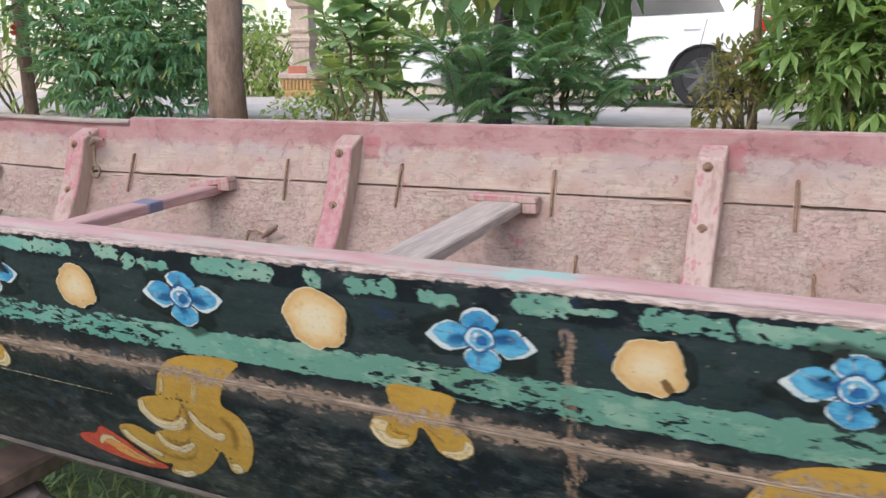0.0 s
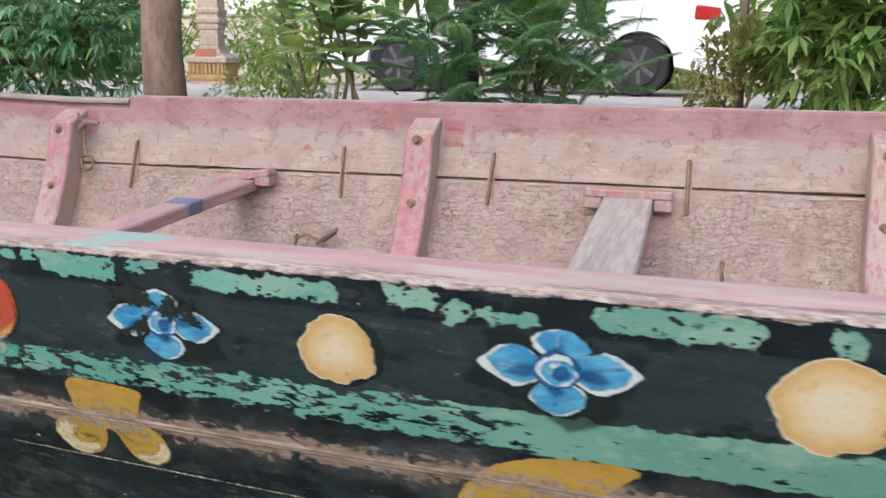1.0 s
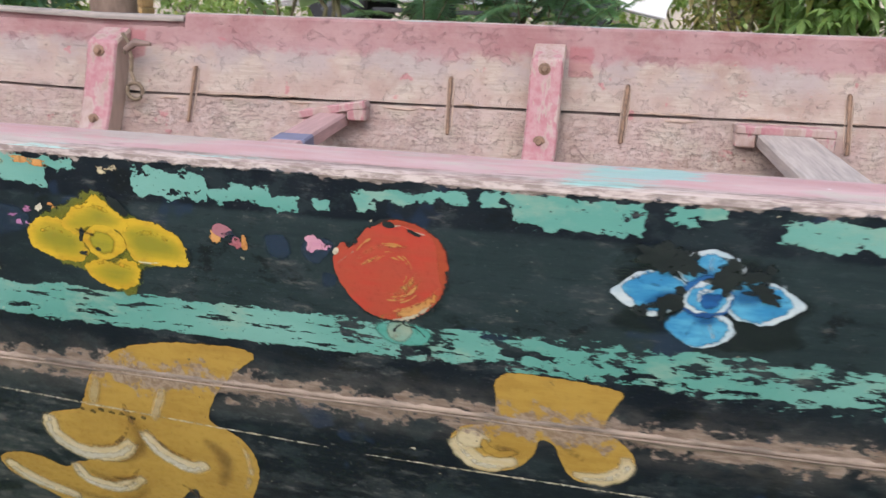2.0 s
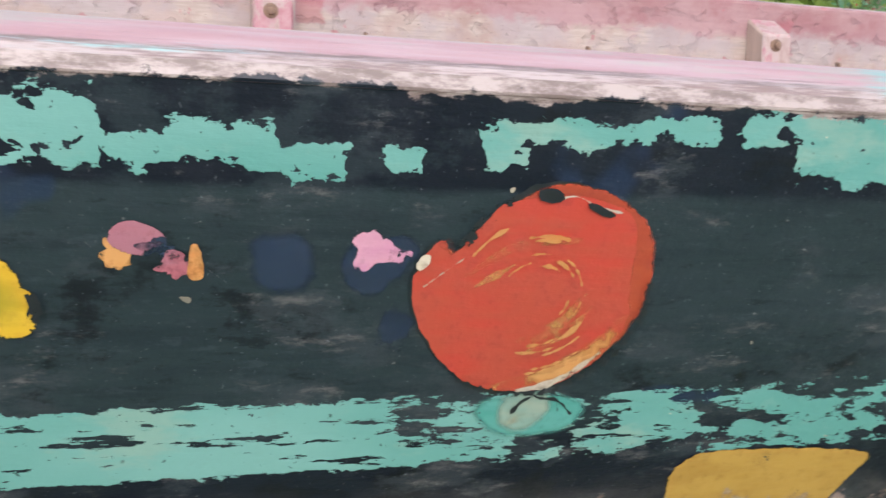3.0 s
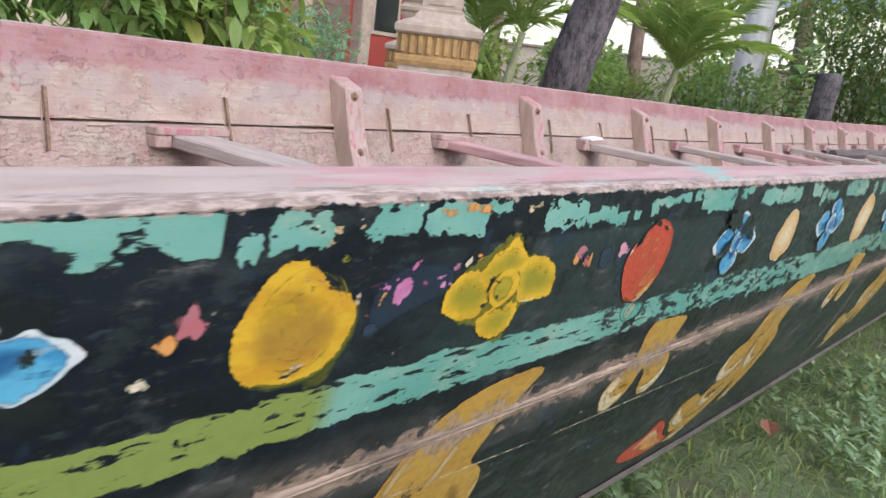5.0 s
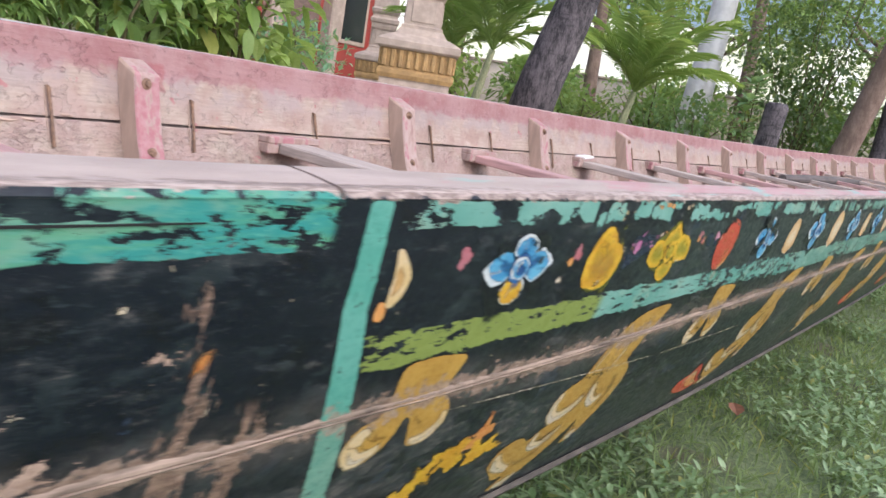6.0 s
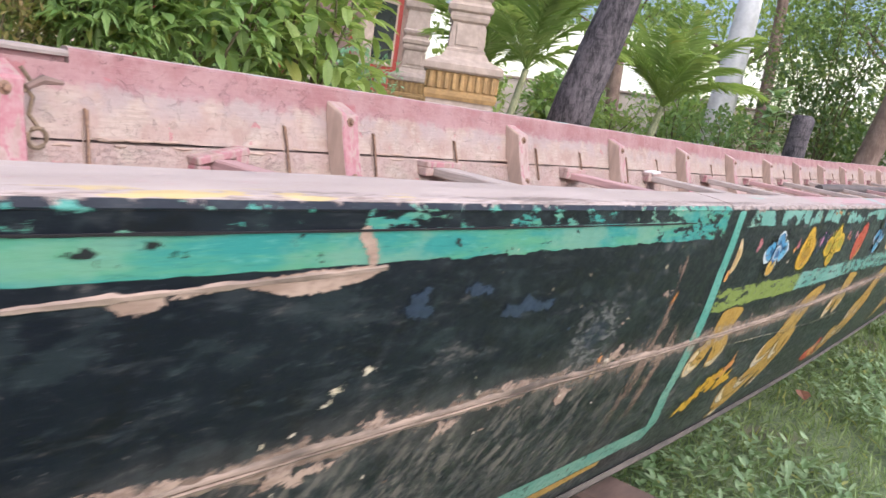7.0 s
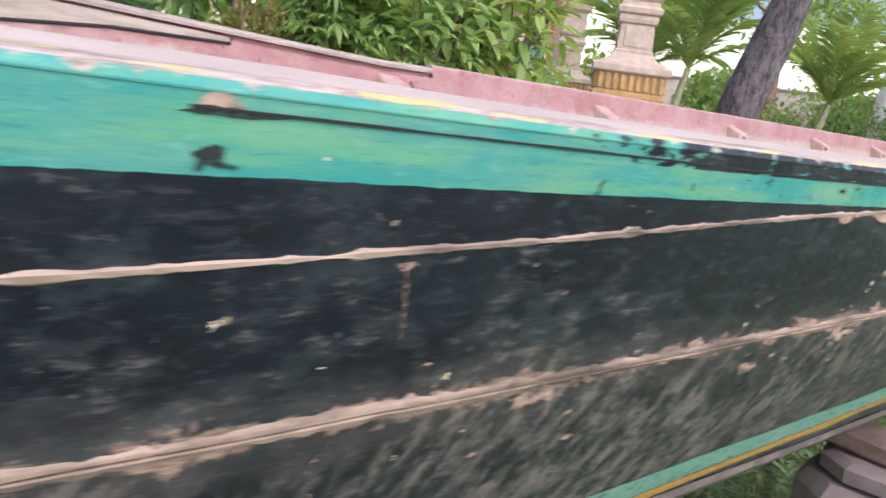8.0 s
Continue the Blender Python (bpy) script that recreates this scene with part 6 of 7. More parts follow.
motif("rust_stain", [(M_BARE, blob(-3.045, 0.0725, 0.005, 0.0025, 18, 0.3)), (M_BARE, stroke([(-3.045, 0.073), (-3.041, 0.085), (-3.033, 0.116)], 0.0030, 17, 0.1), 0.002, 0.7)], "tan drip stain")
for i in range(40):
    u = random.uniform(-3.35, -0.1)
    v = random.uniform(0.09, 0.32)
    mat = random.choice([M_BARE, M_BROWN, M_AMBER, M_BARE, M_PALE])
    s = random.uniform(0.0012, 0.003)
    if v < hull_depth(u) - 0.03 and not 0.10 < v < 0.145:
        motif("paint_fleck", [(mat, blob(u, v, s * random.uniform(0.8, 2.0), s, i, 0.35, 0, 12))])

# ---- loose and small things in the boat ----
M_DARK_POLE = simple("dark_weathered_pole", (0.13, 0.11, 0.10), 0.5, 30, 0.85, (0.2, 1, 1), 0.5)
pole = thing("loose_pole", (6.0, 1.9, 0.9), "dark weathered pole lying across the thwarts", "pole")
geo = Geo()
geo.tube([(4.3, 1.78, 0.885), (5.2, 1.77, 0.893), (6.3, 1.72, 0.897), (7.2, 1.66, 0.90)], [0.03, 0.034, 0.034, 0.028], 10)
part("shaft", geo, M_DARK_POLE, pole)
rope = thing("knotted_rope", (-1.90, 1.93, 1.0), "frayed rope with a stick knotted to a rib", "rope")
geo = Geo()
c = side_point(-1.93, 0.06, 1, PLANK + 0.03)
geo.tube([c + Vector(p) for p in ((0, 0, 0), (0.012, -0.012, -0.02), (0.008, -0.01, -0.05), (0.02, -0.02, -0.07))], 0.004, 6)
geo.tube([c + Vector((0.02 + 0.018 * math.cos(a), -0.02, -0.09 + 0.018 * math.sin(a))) for a in [k * 0.55 for k in range(13)]], 0.0045, 6)
geo.tube([c + Vector(p) for p in ((-0.01, -0.005, 0.03), (0.01, -0.01, 0.005), (-0.005, -0.012, -0.012))], 0.004, 6)
part("cord", geo, M_ROPE, rope)
geo = Geo()
geo.tube([c + Vector(p) for p in ((0.0, -0.012, -0.004), (0.025, -0.018, 0.012), (0.062, -0.02, 0.010))], [0.006, 0.009, 0.004], 7)
part("stick", geo, M_TIMBER, rope)
wire = thing("wire_scrap", (-1.22, 1.9, 0.80), "tangle of dark wire and twig caught on a staple", "wire")
geo = Geo()
c = side_point(-1.27, 0.30, 1, PLANK + 0.012)
geo.tube([c + Vector(p) for p in ((-0.05, -0.01, 0.0), (-0.02, -0.02, 0.012), (0.02, -0.015, -0.004), (0.05, -0.01, 0.018))], 0.003, 6)
part("strand", geo, M_RUST, wire)
geo = Geo()
geo.tube([c + Vector(p) for p in ((0.0, -0.012, -0.008), (0.03, -0.02, 0.014), (0.055, -0.015, 0.03))], [0.006, 0.008, 0.004], 7)
part("twig", geo, M_TIMBER, wire)
scrap = thing("white_scrap", (1.38, 1.95, 0.9), "white scrap of board on a thwart bracket", "scrap")
geo = Geo()
p = side_point(1.36, 0.158, 1, PLANK + 0.03)
geo.bar(p + Vector((-0.05, 0, 0.0)), p + Vector((0.05, 0.0, 0.006)), 0.05, 0.012, (0, 0, 1), 0.003)
part("board", geo, M_WHITE_POST, scrap)


# ---- ground ----
LAWN, TERRACE = 0.05, 0.88


def ground_height(x, y):
    t = min(1.0, max(0.0, (y - 2.6) / 1.1))
    t = t * t * (3 - 2 * t)
    bumps = 0.02 * noise.noise((x * 0.8, y * 0.8, 0.0)) + 0.008 * noise.noise((x * 4.0, y * 4.0, 3.0))
    return LAWN + (TERRACE - 0.03 - LAWN) * t + bumps * (1.0 if abs(x) < 30 and abs(y) < 30 else 0.0)


def spread(near, step, far):
    """Grid lines that are close together in the middle and wide apart far off."""
    out, v, s = [0.0], 0.0, step
    while v < far:
        v += s
        out.append(v)
        if v > near:
            s *= 1.5
    return sorted(set([-k for k in out] + out))


gx, gy = [x + 1.0 for x in spread(7.0, 0.25, 900.0)], [y + 1.5 for y in spread(4.0, 0.2, 900.0)]
geo = Geo()
geo.verts = [(x, y, ground_height(x, y)) for y in gy for x in gx]
for j in range(len(gy) - 1):
    for i in range(len(gx) - 1):
        k = j * len(gx) + i
        geo.face((k, k + 1, k + 1 + len(gx), k + len(gx)))
tagged(part("ground", geo, M_EARTH, smooth=True), "grassy ground with bare earth, rising to a terrace", "ground", kind="structure")


def leaf_geo(items, fold=0.25, droop=0.2, shape=0.5, broad=True, oval=False):
    """Many leaves in one mesh. items: place, direction, length, width. Each is folded along its rib; broad ones have a rounded outline."""
    geo = Geo()
    for p, d, length, width in items:
        d = d.normalized()
        side = d.cross(Vector((0, 0, 1)))
        side = side.normalized() if side.length > 0.05 else Vector((1, 0, 0))
        up = side.cross(d)
        b = len(geo.verts)
        tip = p + d * length - Vector((0, 0, length * droop))
        if oval:
            geo.verts.append(p)
            for t, w in ((0.10, 0.20), (0.28, 0.42), (0.50, 0.50), (0.74, 0.38), (0.91, 0.17)):
                mid = p + d * length * t - Vector((0, 0, length * droop * t * t))
                lift = up * width * fold * w
                geo.verts.extend((mid - side * width * w + lift, mid, mid + side * width * w + lift))
            geo.verts.append(tip)
            geo.faces.extend(((b, b + 2, b + 1), (b, b + 3, b + 2), (b + 13, b + 14, b + 16), (b + 14, b + 15, b + 16)))
            for k in range(b + 1, b + 13, 3):
                geo.faces.extend(((k, k + 1, k + 4, k + 3), (k + 1, k + 2, k + 5, k + 4)))
        elif broad:
            one, two = p + d * length * 0.3, p + d * length * 0.66 - Vector((0, 0, length * droop * 0.3))
            lift = up * width * fold * 0.6
            geo.verts.extend((p, one, two, tip, one + side * width * 0.48 + lift, two + side * width * 0.44 + lift, one - side * width * 0.48 + lift, two - side * width * 0.44 + lift))
            geo.faces.extend(((b, b + 4, b + 1), (b + 4, b + 5, b + 2, b + 1), (b + 5, b + 3, b + 2), (b, b + 1, b + 6), (b + 1, b + 2, b + 7, b + 6), (b + 2, b + 3, b + 7)))
        else:
            mid = p + d * length * shape
            geo.verts.extend((p, mid + side * width * 0.5 + up * width * fold, mid - side * width * 0.5 + up * width * fold, tip, mid - Vector((0, 0, length * droop * 0.2))))
            geo.faces.extend(((b, b + 1, b + 4), (b + 1, b + 3, b + 4), (b + 4, b + 3, b + 2), (b, b + 4, b + 2)))
    geo.uvs = [[(0.0, 0.0)] * len(f) for f in geo.faces]
    geo.mats = [0] * len(geo.faces)
    return geo


def lobed_geo(items, fold=0.2, droop=0.25):
    """Leaves cut into five pointed lobes, each lobe a folded blade."""
    blades = []
    for p, d, length, width in items:
        d = d.normalized()
        side = d.cross(Vector((0, 0, 1)))
        side = side.normalized() if side.length > 0.05 else Vector((1, 0, 0))
        for k, (turn, size) in enumerate(((0.0, 1.0), (0.55, 0.82), (-0.55, 0.82), (1.15, 0.55), (-1.15, 0.55))):
            blades.append((p, d * math.cos(turn) + side * math.sin(turn), length * size, width * size))
    return leaf_geo(blades, fold, droop, 0.5, False)


def any_way(rng, lift=0.0):
    v = Vector((rng.gauss(0, 1), rng.gauss(0, 1), rng.gauss(0, 1))).normalized()
    v.z += lift
    return v


def crown_items(rng, centre, radii, count, length, width, lift=0.1, gap=0.0, clump=2.2):
    """Leaves through an uneven crown with gaps, thicker towards its outside."""
    items, c = [], Vector(centre)
    tries = 0
    while len(items) < count and tries < count * 6:
        tries += 1
        v = any_way(rng)
        r = rng.random() ** 0.45
        edge = 1.0 + 0.35 * noise.noise(v * 1.7 + c)
        p = c + Vector((v.x * radii[0], v.y * radii[1], v.z * radii[2])) * r * edge
        if noise.noise(p * clump) < gap - 0.25:
            continue
        d = v * 0.7 + any_way(rng, lift) * 0.8
        k = rng.uniform(0.65, 1.25)
        items.append((p, d, length * k, width * k))
    return items


def lawn():
    """Grass blades and small weeds on the near side, where the walk looks down."""
    rng = random.Random(5)
    blades, weeds = [], []
    for _ in range(32000):
        x, y = rng.uniform(-3.6, 7.0), rng.uniform(-0.9, 1.6)
        if y < 0.0 and rng.random() < 0.5:
            continue
        if x > 3.5 and rng.random() < 0.5:
            continue
        z = ground_height(x, y) - 0.004
        d = Vector((rng.gauss(0, 0.5), rng.gauss(0, 0.5), 1.0))
        blades.append((Vector((x, y, z)), d, rng.uniform(0.04, 0.12), rng.uniform(0.005, 0.010)))
    for _ in range(5600):
        x, y = rng.uniform(-3.4, 5.8), rng.uniform(-0.8, 1.5)
        if noise.noise((x * 1.3, y * 1.3, 2.0)) < -0.1:
            continue
        z = ground_height(x, y)
        for k in range(rng.randint(3, 6)):
            t = rng.uniform(0, 6.28)
            d = Vector((math.cos(t), math.sin(t), rng.uniform(0.1, 0.9)))
            blades_at = Vector((x, y, z + rng.uniform(0.02, 0.10)))
            weeds.append((blades_at, d, rng.uniform(0.025, 0.062), rng.uniform(0.011, 0.023)))
    tagged(part("lawn_grass", leaf_geo(blades, 0.1, 0.25, 0.45, False), M_GRASS), "short green lawn grass on the ground", "grass", kind="stuff")
    tagged(part("lawn_weeds", leaf_geo(weeds, 0.15, 0.1, 0.5), M_WEED), "low broad-leaved weeds among the grass", "weeds", kind="stuff")


lawn()
leaf = thing("fallen_leaf", (0.95, 1.05, 0.09), "dry brown fallen leaf on the grass", "leaf")
part("blade", leaf_geo([(Vector((0.95, 1.05, 0.105)), Vector((1, 0.4, 0.1)), 0.12, 0.06)], 0.3, 0.0), simple("dry_leaf", (0.33, 0.15, 0.085), 0.6, 40, 0.8), leaf)

# ---- blocks under the boat ----


def trestle(x, label):
    """A cross timber on a stack of stones that carries the boat."""
    z = keel_edge(x) - 0.094 - 0.045
    ob = thing("boat_support", (x, 1.2, LAWN), label, "support", "boat supports")
    geo = Geo()
    geo.bar((x - 0.02, 0.80, z - 0.072), (x + 0.03, 2.05, z + 0.008), 0.13, 0.045, (0, 0, 1), 0.008)
    part("cross_timber", geo, M_TIMBER, ob)
    rng = random.Random(int(x * 10) + 60)
    for y in (1.0, 1.75):
        h = LAWN
        while h < z - 0.10:
            t = min(0.13, z - (0.088 if y < 1.2 else 0.042) - h)
            geo = Geo()
            w, dx, dy = rng.uniform(0.13, 0.2), rng.uniform(-0.03, 0.03), rng.uniform(-0.03, 0.03)
            rings = []
            for k, f in ((0.0, 0.8), (0.2, 1.0), (0.75, 1.0), (1.0, 0.84)):
                rings.append([(x + dx + w * f * math.cos(a) * (1 + 0.2 * noise.noise((a, h * 9, y))), y + dy + w * f * math.sin(a), h + t * k) for a in [6.2832 * i / 9 for i in range(9)]])
            geo.loft(rings)
            part("stone", geo, M_STONE, ob)
            h += t
    return ob


for x in (-1.30, 6.6, 10.4, -4.6):
    trestle(x, "brown rough timber on stacked stones under the boat")

# ---- pavement, car and walls of the terrace ----
pavement = tagged(new("pavement"), "pale concrete drive on the terrace", "pavement", kind="structure")
ORIGIN[pavement] = Vector((0, 0, 0))
for i in range(20):
    for j in range(3):
        x, y = -26 + i * 3.0, 6.1 + j * 2.6
        geo = Geo()
        geo.box(x + 0.01, y + 0.01, TERRACE - 0.12, x + 2.99, y + 2.59, TERRACE + 0.006 * noise.noise((i, j, 0)), 0.01)
        part("slab", geo, M_CONCRETE, pavement)


def parked_car(x0, y0, z0):
    """A white saloon seen from its side. x0: front axle; it faces -x."""
    car = thing("parked_car", (x0 + 1.33, y0 + 0.85, z0), "white parked saloon car on the concrete drive", "car")
    wide, front, rear = 1.72, x0 - 0.86, x0 + 3.55
    lower = [(-0.86, 0.30), (-0.90, 0.50), (-0.84, 0.66), (-0.60, 0.76), (0.10, 0.86), (0.45, 0.92)]
    roof = [(0.95, 1.18), (1.35, 1.38), (1.9, 1.44), (2.4, 1.40), (2.9, 1.18)]
    tail = [(3.15, 1.00), (3.48, 0.98), (3.56, 0.80), (3.55, 0.45), (3.48, 0.30)]

    def arch(cx, r=0.365):
        return [(cx + r * math.cos(a), 0.31 + r * math.sin(a)) for a in [math.pi * k / 12 for k in range(13)]]

    sill = [(3.48, 0.22)] + arch(2.66) + arch(0.0) + [(-0.80, 0.22)]
    outline = lower + [(3.15, 1.00)] + tail[1:] + sill
    geo = Geo()
    rings = []
    for y, s in ((y0, 0.97), (y0 + 0.03, 1.0), (y0 + wide - 0.03, 1.0), (y0 + wide, 0.97)):
        rings.append([(x0 + x, y, z0 + 0.6 + (z - 0.6) * s) for x, z in outline])
    geo.loft(rings, caps=True)
    body = part("body", geo, M_CAR, car)
    geo = Geo()
    cabin = [(0.45, 0.90)] + roof + [(3.15, 0.99)]
    geo.loft([[(x0 + x, y0 + 0.02 + lean * max(0, z - 0.9) * 0.6 if side < 0 else y0 + wide - 0.02 - lean * max(0, z - 0.9) * 0.6, z0 + z) for x, z in cabin] for side, lean in ((-1, 0.45), (1, 0.45))])
    part("roof", geo, M_CAR, car)
    for name, pts in (("front_window", [(0.85, 0.96), (1.10, 1.16), (1.42, 1.32), (1.72, 1.345), (1.72, 0.97)]), ("rear_window", [(1.80, 0.97), (1.80, 1.345), (2.32, 1.32), (2.78, 1.12), (2.85, 0.99)])):
        geo = Geo()
        geo.loft([[(x0 + x, y0 + 0.005 + off + 0.27 * max(0, z - 0.9), z0 + z) for x, z in pts] for off in (0.0, 0.012)])
        part(name, geo, M_GLASS_DARK, car)
    for name, cx in (("front_wheel", 0.0), ("rear_wheel", 2.66)):
        for y, out in ((y0 + 0.02, -1), (y0 + wide - 0.02, 1)):
            geo = Geo()
            prof = [(0.20, 0.02), (0.30, 0.0), (0.322, 0.03), (0.322, 0.18), (0.29, 0.2)]
            geo.loft([[(x0 + cx + r * math.cos(a), y - out * d, z0 + 0.322 + r * math.sin(a)) for a in [6.2832 * k / 28 for k in range(28)]] for r, d in prof])
            tyre = part(name, geo, M_TYRE, car)
            geo = Geo()
            c = Vector((x0 + cx, y + out * -0.022, z0 + 0.322))
            geo.loft([[c + Vector((r * math.cos(a), out * d, r * math.sin(a))) for a in [6.2832 * k / 28 for k in range(28)]] for r, d in ((0.212, 0.018), (0.2, 0.022), (0.19, -0.03), (0.05, -0.04))])
            part("wheel_dish", geo, M_TRIM, tyre)
            geo = Geo()
            for k in range(7):
                a = 6.2832 * k / 7 + 0.3
                geo.bar(c + Vector((0.03 * math.cos(a), out * 0.006, 0.03 * math.sin(a))), c + Vector((0.2 * math.cos(a), out * 0.012, 0.2 * math.sin(a))), 0.05, 0.03, (0, out, 0), 0.006)
            geo.disc(c + Vector((0, out * 0.004, 0)), (0, out, 0), 0.045, 0.02, 14)
            part("rim", geo, M_RIM, tyre)
    for name, x, z, mat in (("door_handle", 1.55, 0.83, M_CAR), ("door_handle", 2.45, 0.83, M_CAR)):
        geo = Geo()
        geo.bar((x0 + x, y0 - 0.012, z0 + z), (x0 + x + 0.17, y0 - 0.012, z0 + z), 0.02, 0.028, (0, 0, 1), 0.006)
        part(name, geo, mat, car)
    for x in (0.98, 1.76, 2.56):
        geo = Geo()
        geo.bar((x0 + x, y0 - 0.001, z0 + 0.36), (x0 + x + (0.0 if x < 2 else 0.12), y0 - 0.001, z0 + 0.92), 0.006, 0.004, (0, 1, 0), 0.001)
        part("door_gap", geo, M_TRIM, car)
    geo = Geo()
    geo.bar((x0 + 0.42, y0 + 0.012, z0 + 0.215), (x0 + 2.24, y0 + 0.012, z0 + 0.215), 0.03, 0.05, (0, 0, 1), 0.01)
    part("sill_trim", geo, M_TRIM, car)
    geo = Geo()
    geo.bar((x0 + 3.2, y0 + 0.0, z0 + 0.86), (x0 + 3.5, y0 + 0.03, z0 + 0.84), 0.05, 0.14, (0, 0, 1), 0.02)
    part("tail_lamp", geo, M_LAMP_RED, car)
    geo = Geo()
    geo.bar((x0 - 0.80, y0 + 0.02, z0 + 0.62), (x0 - 0.5, y0 - 0.0, z0 + 0.70), 0.05, 0.12, (0, 0, 1), 0.02)
    part("headlamp", geo, simple("clear_lamp", (0.5, 0.52, 0.53), 0.8, 20, 0.1, bump=0), car)
    return car


parked_car(-3.75, 9.5, TERRACE)


def lantern_pillar(x, y, z, turn, label):
    """A stepped temple pillar: ochre fluted base, cream plinth, narrow shaft with mouldings."""
    ob = thing("temple_pillar", (x, y, z), label, "pillar", "temple pillars")
    ob.rotation_euler = (0, 0, turn)

    def square(geo, steps):
        geo.loft([[(s * a, s * b, h) for a, b in ((-1, -1), (1, -1), (1, 1), (-1, 1))] for h, s in steps])
        return geo

    part("foot", square(Geo(), [(0, 0.42), (0.10, 0.42), (0.11, 0.38), (0.20, 0.38), (0.21, 0.345), (0.30, 0.345)]), M_PILLAR, ob, local=True)
    part("lower_band", square(Geo(), [(0.30, 0.36), (0.34, 0.375), (0.38, 0.375), (0.40, 0.35), (0.58, 0.355)]), M_GOLD, ob, "ochre fluted band", local=True)
    for k in range(4):
        for i in range(9):
            a = k * math.pi / 2
            t = -0.32 + 0.08 * i
            px, py = t * math.cos(a) - 0.362 * math.sin(a), t * math.sin(a) + 0.362 * math.cos(a)
            g = Geo()
            g.bar((px, py, 0.405), (px, py, 0.575), 0.045, 0.03, (-math.sin(a), math.cos(a), 0), 0.01)
            part("flute", g, M_GOLD, ob, local=True)
    part("plinth", square(Geo(), [(0.58, 0.38), (0.60, 0.405), (0.66, 0.405), (0.68, 0.38), (0.70, 0.34), (0.74, 0.25), (0.80, 0.21)]), M_PILLAR, ob, "pale cream plinth", local=True)
    part("shaft", square(Geo(), [(0.80, 0.205), (0.83, 0.205), (0.84, 0.185), (1.10, 0.17), (1.12, 0.195), (1.16, 0.205), (1.20, 0.195), (1.22, 0.225), (1.27, 0.235), (1.30, 0.20), (1.34, 0.19), (1.38, 0.225), (1.42, 0.235), (1.45, 0.20), (1.75, 0.18), (1.8, 0.24), (1.9, 0.26)]), M_PILLAR, ob, local=True)
    for k in range(4):
        a = k * math.pi / 2
        g = Geo()
        g.bar((-0.187 * math.sin(a), 0.187 * math.cos(a), 0.87), (-0.180 * math.sin(a), 0.180 * math.cos(a), 1.08), 0.24, 0.012, (-math.sin(a), math.cos(a), 0), 0.003)
        part("panel", g, M_PILLAR, ob, local=True)
    part("finial", square(Geo(), [(1.9, 0.20), (2.0, 0.18), (2.1, 0.12), (2.4, 0.05), (2.7, 0.012)]), M_GOLD, ob, local=True)
    return ob


first = lantern_pillar(5.0, 5.62, TERRACE, 0.62, "cream and ochre temple pillar with a fluted base")
copy_thing(first, pose(9.2, 9.4, TERRACE, 0, 0, 38))
brick_pillar = copy_thing(first, pose(-7.0, 11.0, TERRACE - 0.20, 0, 0, 10) @ Matrix.Diagonal((0.72, 0.72, 0.85, 1.0)))
g = Geo()
g.bar((-0.2, -0.37, 0.72), (0.2, -0.37, 0.72), 0.03, 0.16, (0, 0, 1), 0.005)
ORIGIN[brick_pillar] = Vector((0, 0, 0))
part("panel", g, M_BRICK, brick_pillar, "brick-red fret panel", local=True)

# Low wall and garden walls behind.


def wall(name, a, b, height, label, z=TERRACE - 0.1):
    ob = tagged(new(name), label, "wall", kind="structure")
    ORIGIN[ob] = Vector((0, 0, 0))
    a, b = Vector((*a, z)), Vector((*b, z))
    n = max(1, round((b - a).length / 2.5))
    up = Vector((0, 0, height / 2))
    for i in range(n):
        p, q = a + (b - a) * (i / n), a + (b - a) * ((i + 1) / n)
        gap = (q - p).normalized() * 0.012
        g = Geo()
        g.bar(p + gap + up, q - gap + up, 0.16, height, (0, 0, 1), 0.01)
        part("panel", g, M_WALL, ob)
        g = Geo()
        g.bar(q + Vector((0, 0, 0)), q + Vector((0, 0, height + 0.12)), 0.24, 0.24, (0, 1, 0), 0.015)
        part("post", g, M_PILLAR, ob)
    g = Geo()
    g.bar(a + up * 2 + Vector((0, 0, 0.03)), b + up * 2 + Vector((0, 0, 0.03)), 0.24, 0.06, (0, 0, 1), 0.015)
    part("coping", g, M_PILLAR, ob)
    return ob


wall("wall_north", (-26, 15.2), (12, 15.2), 1.25, "stained beige garden wall with posts")
wall("wall_east", (12, 15.2), (17.5, 2.0), 1.2, "tall stained beige garden wall")
wall("wall_south", (17.5, 2.0), (17.5, -14), 1.2, "tall stained beige garden wall")


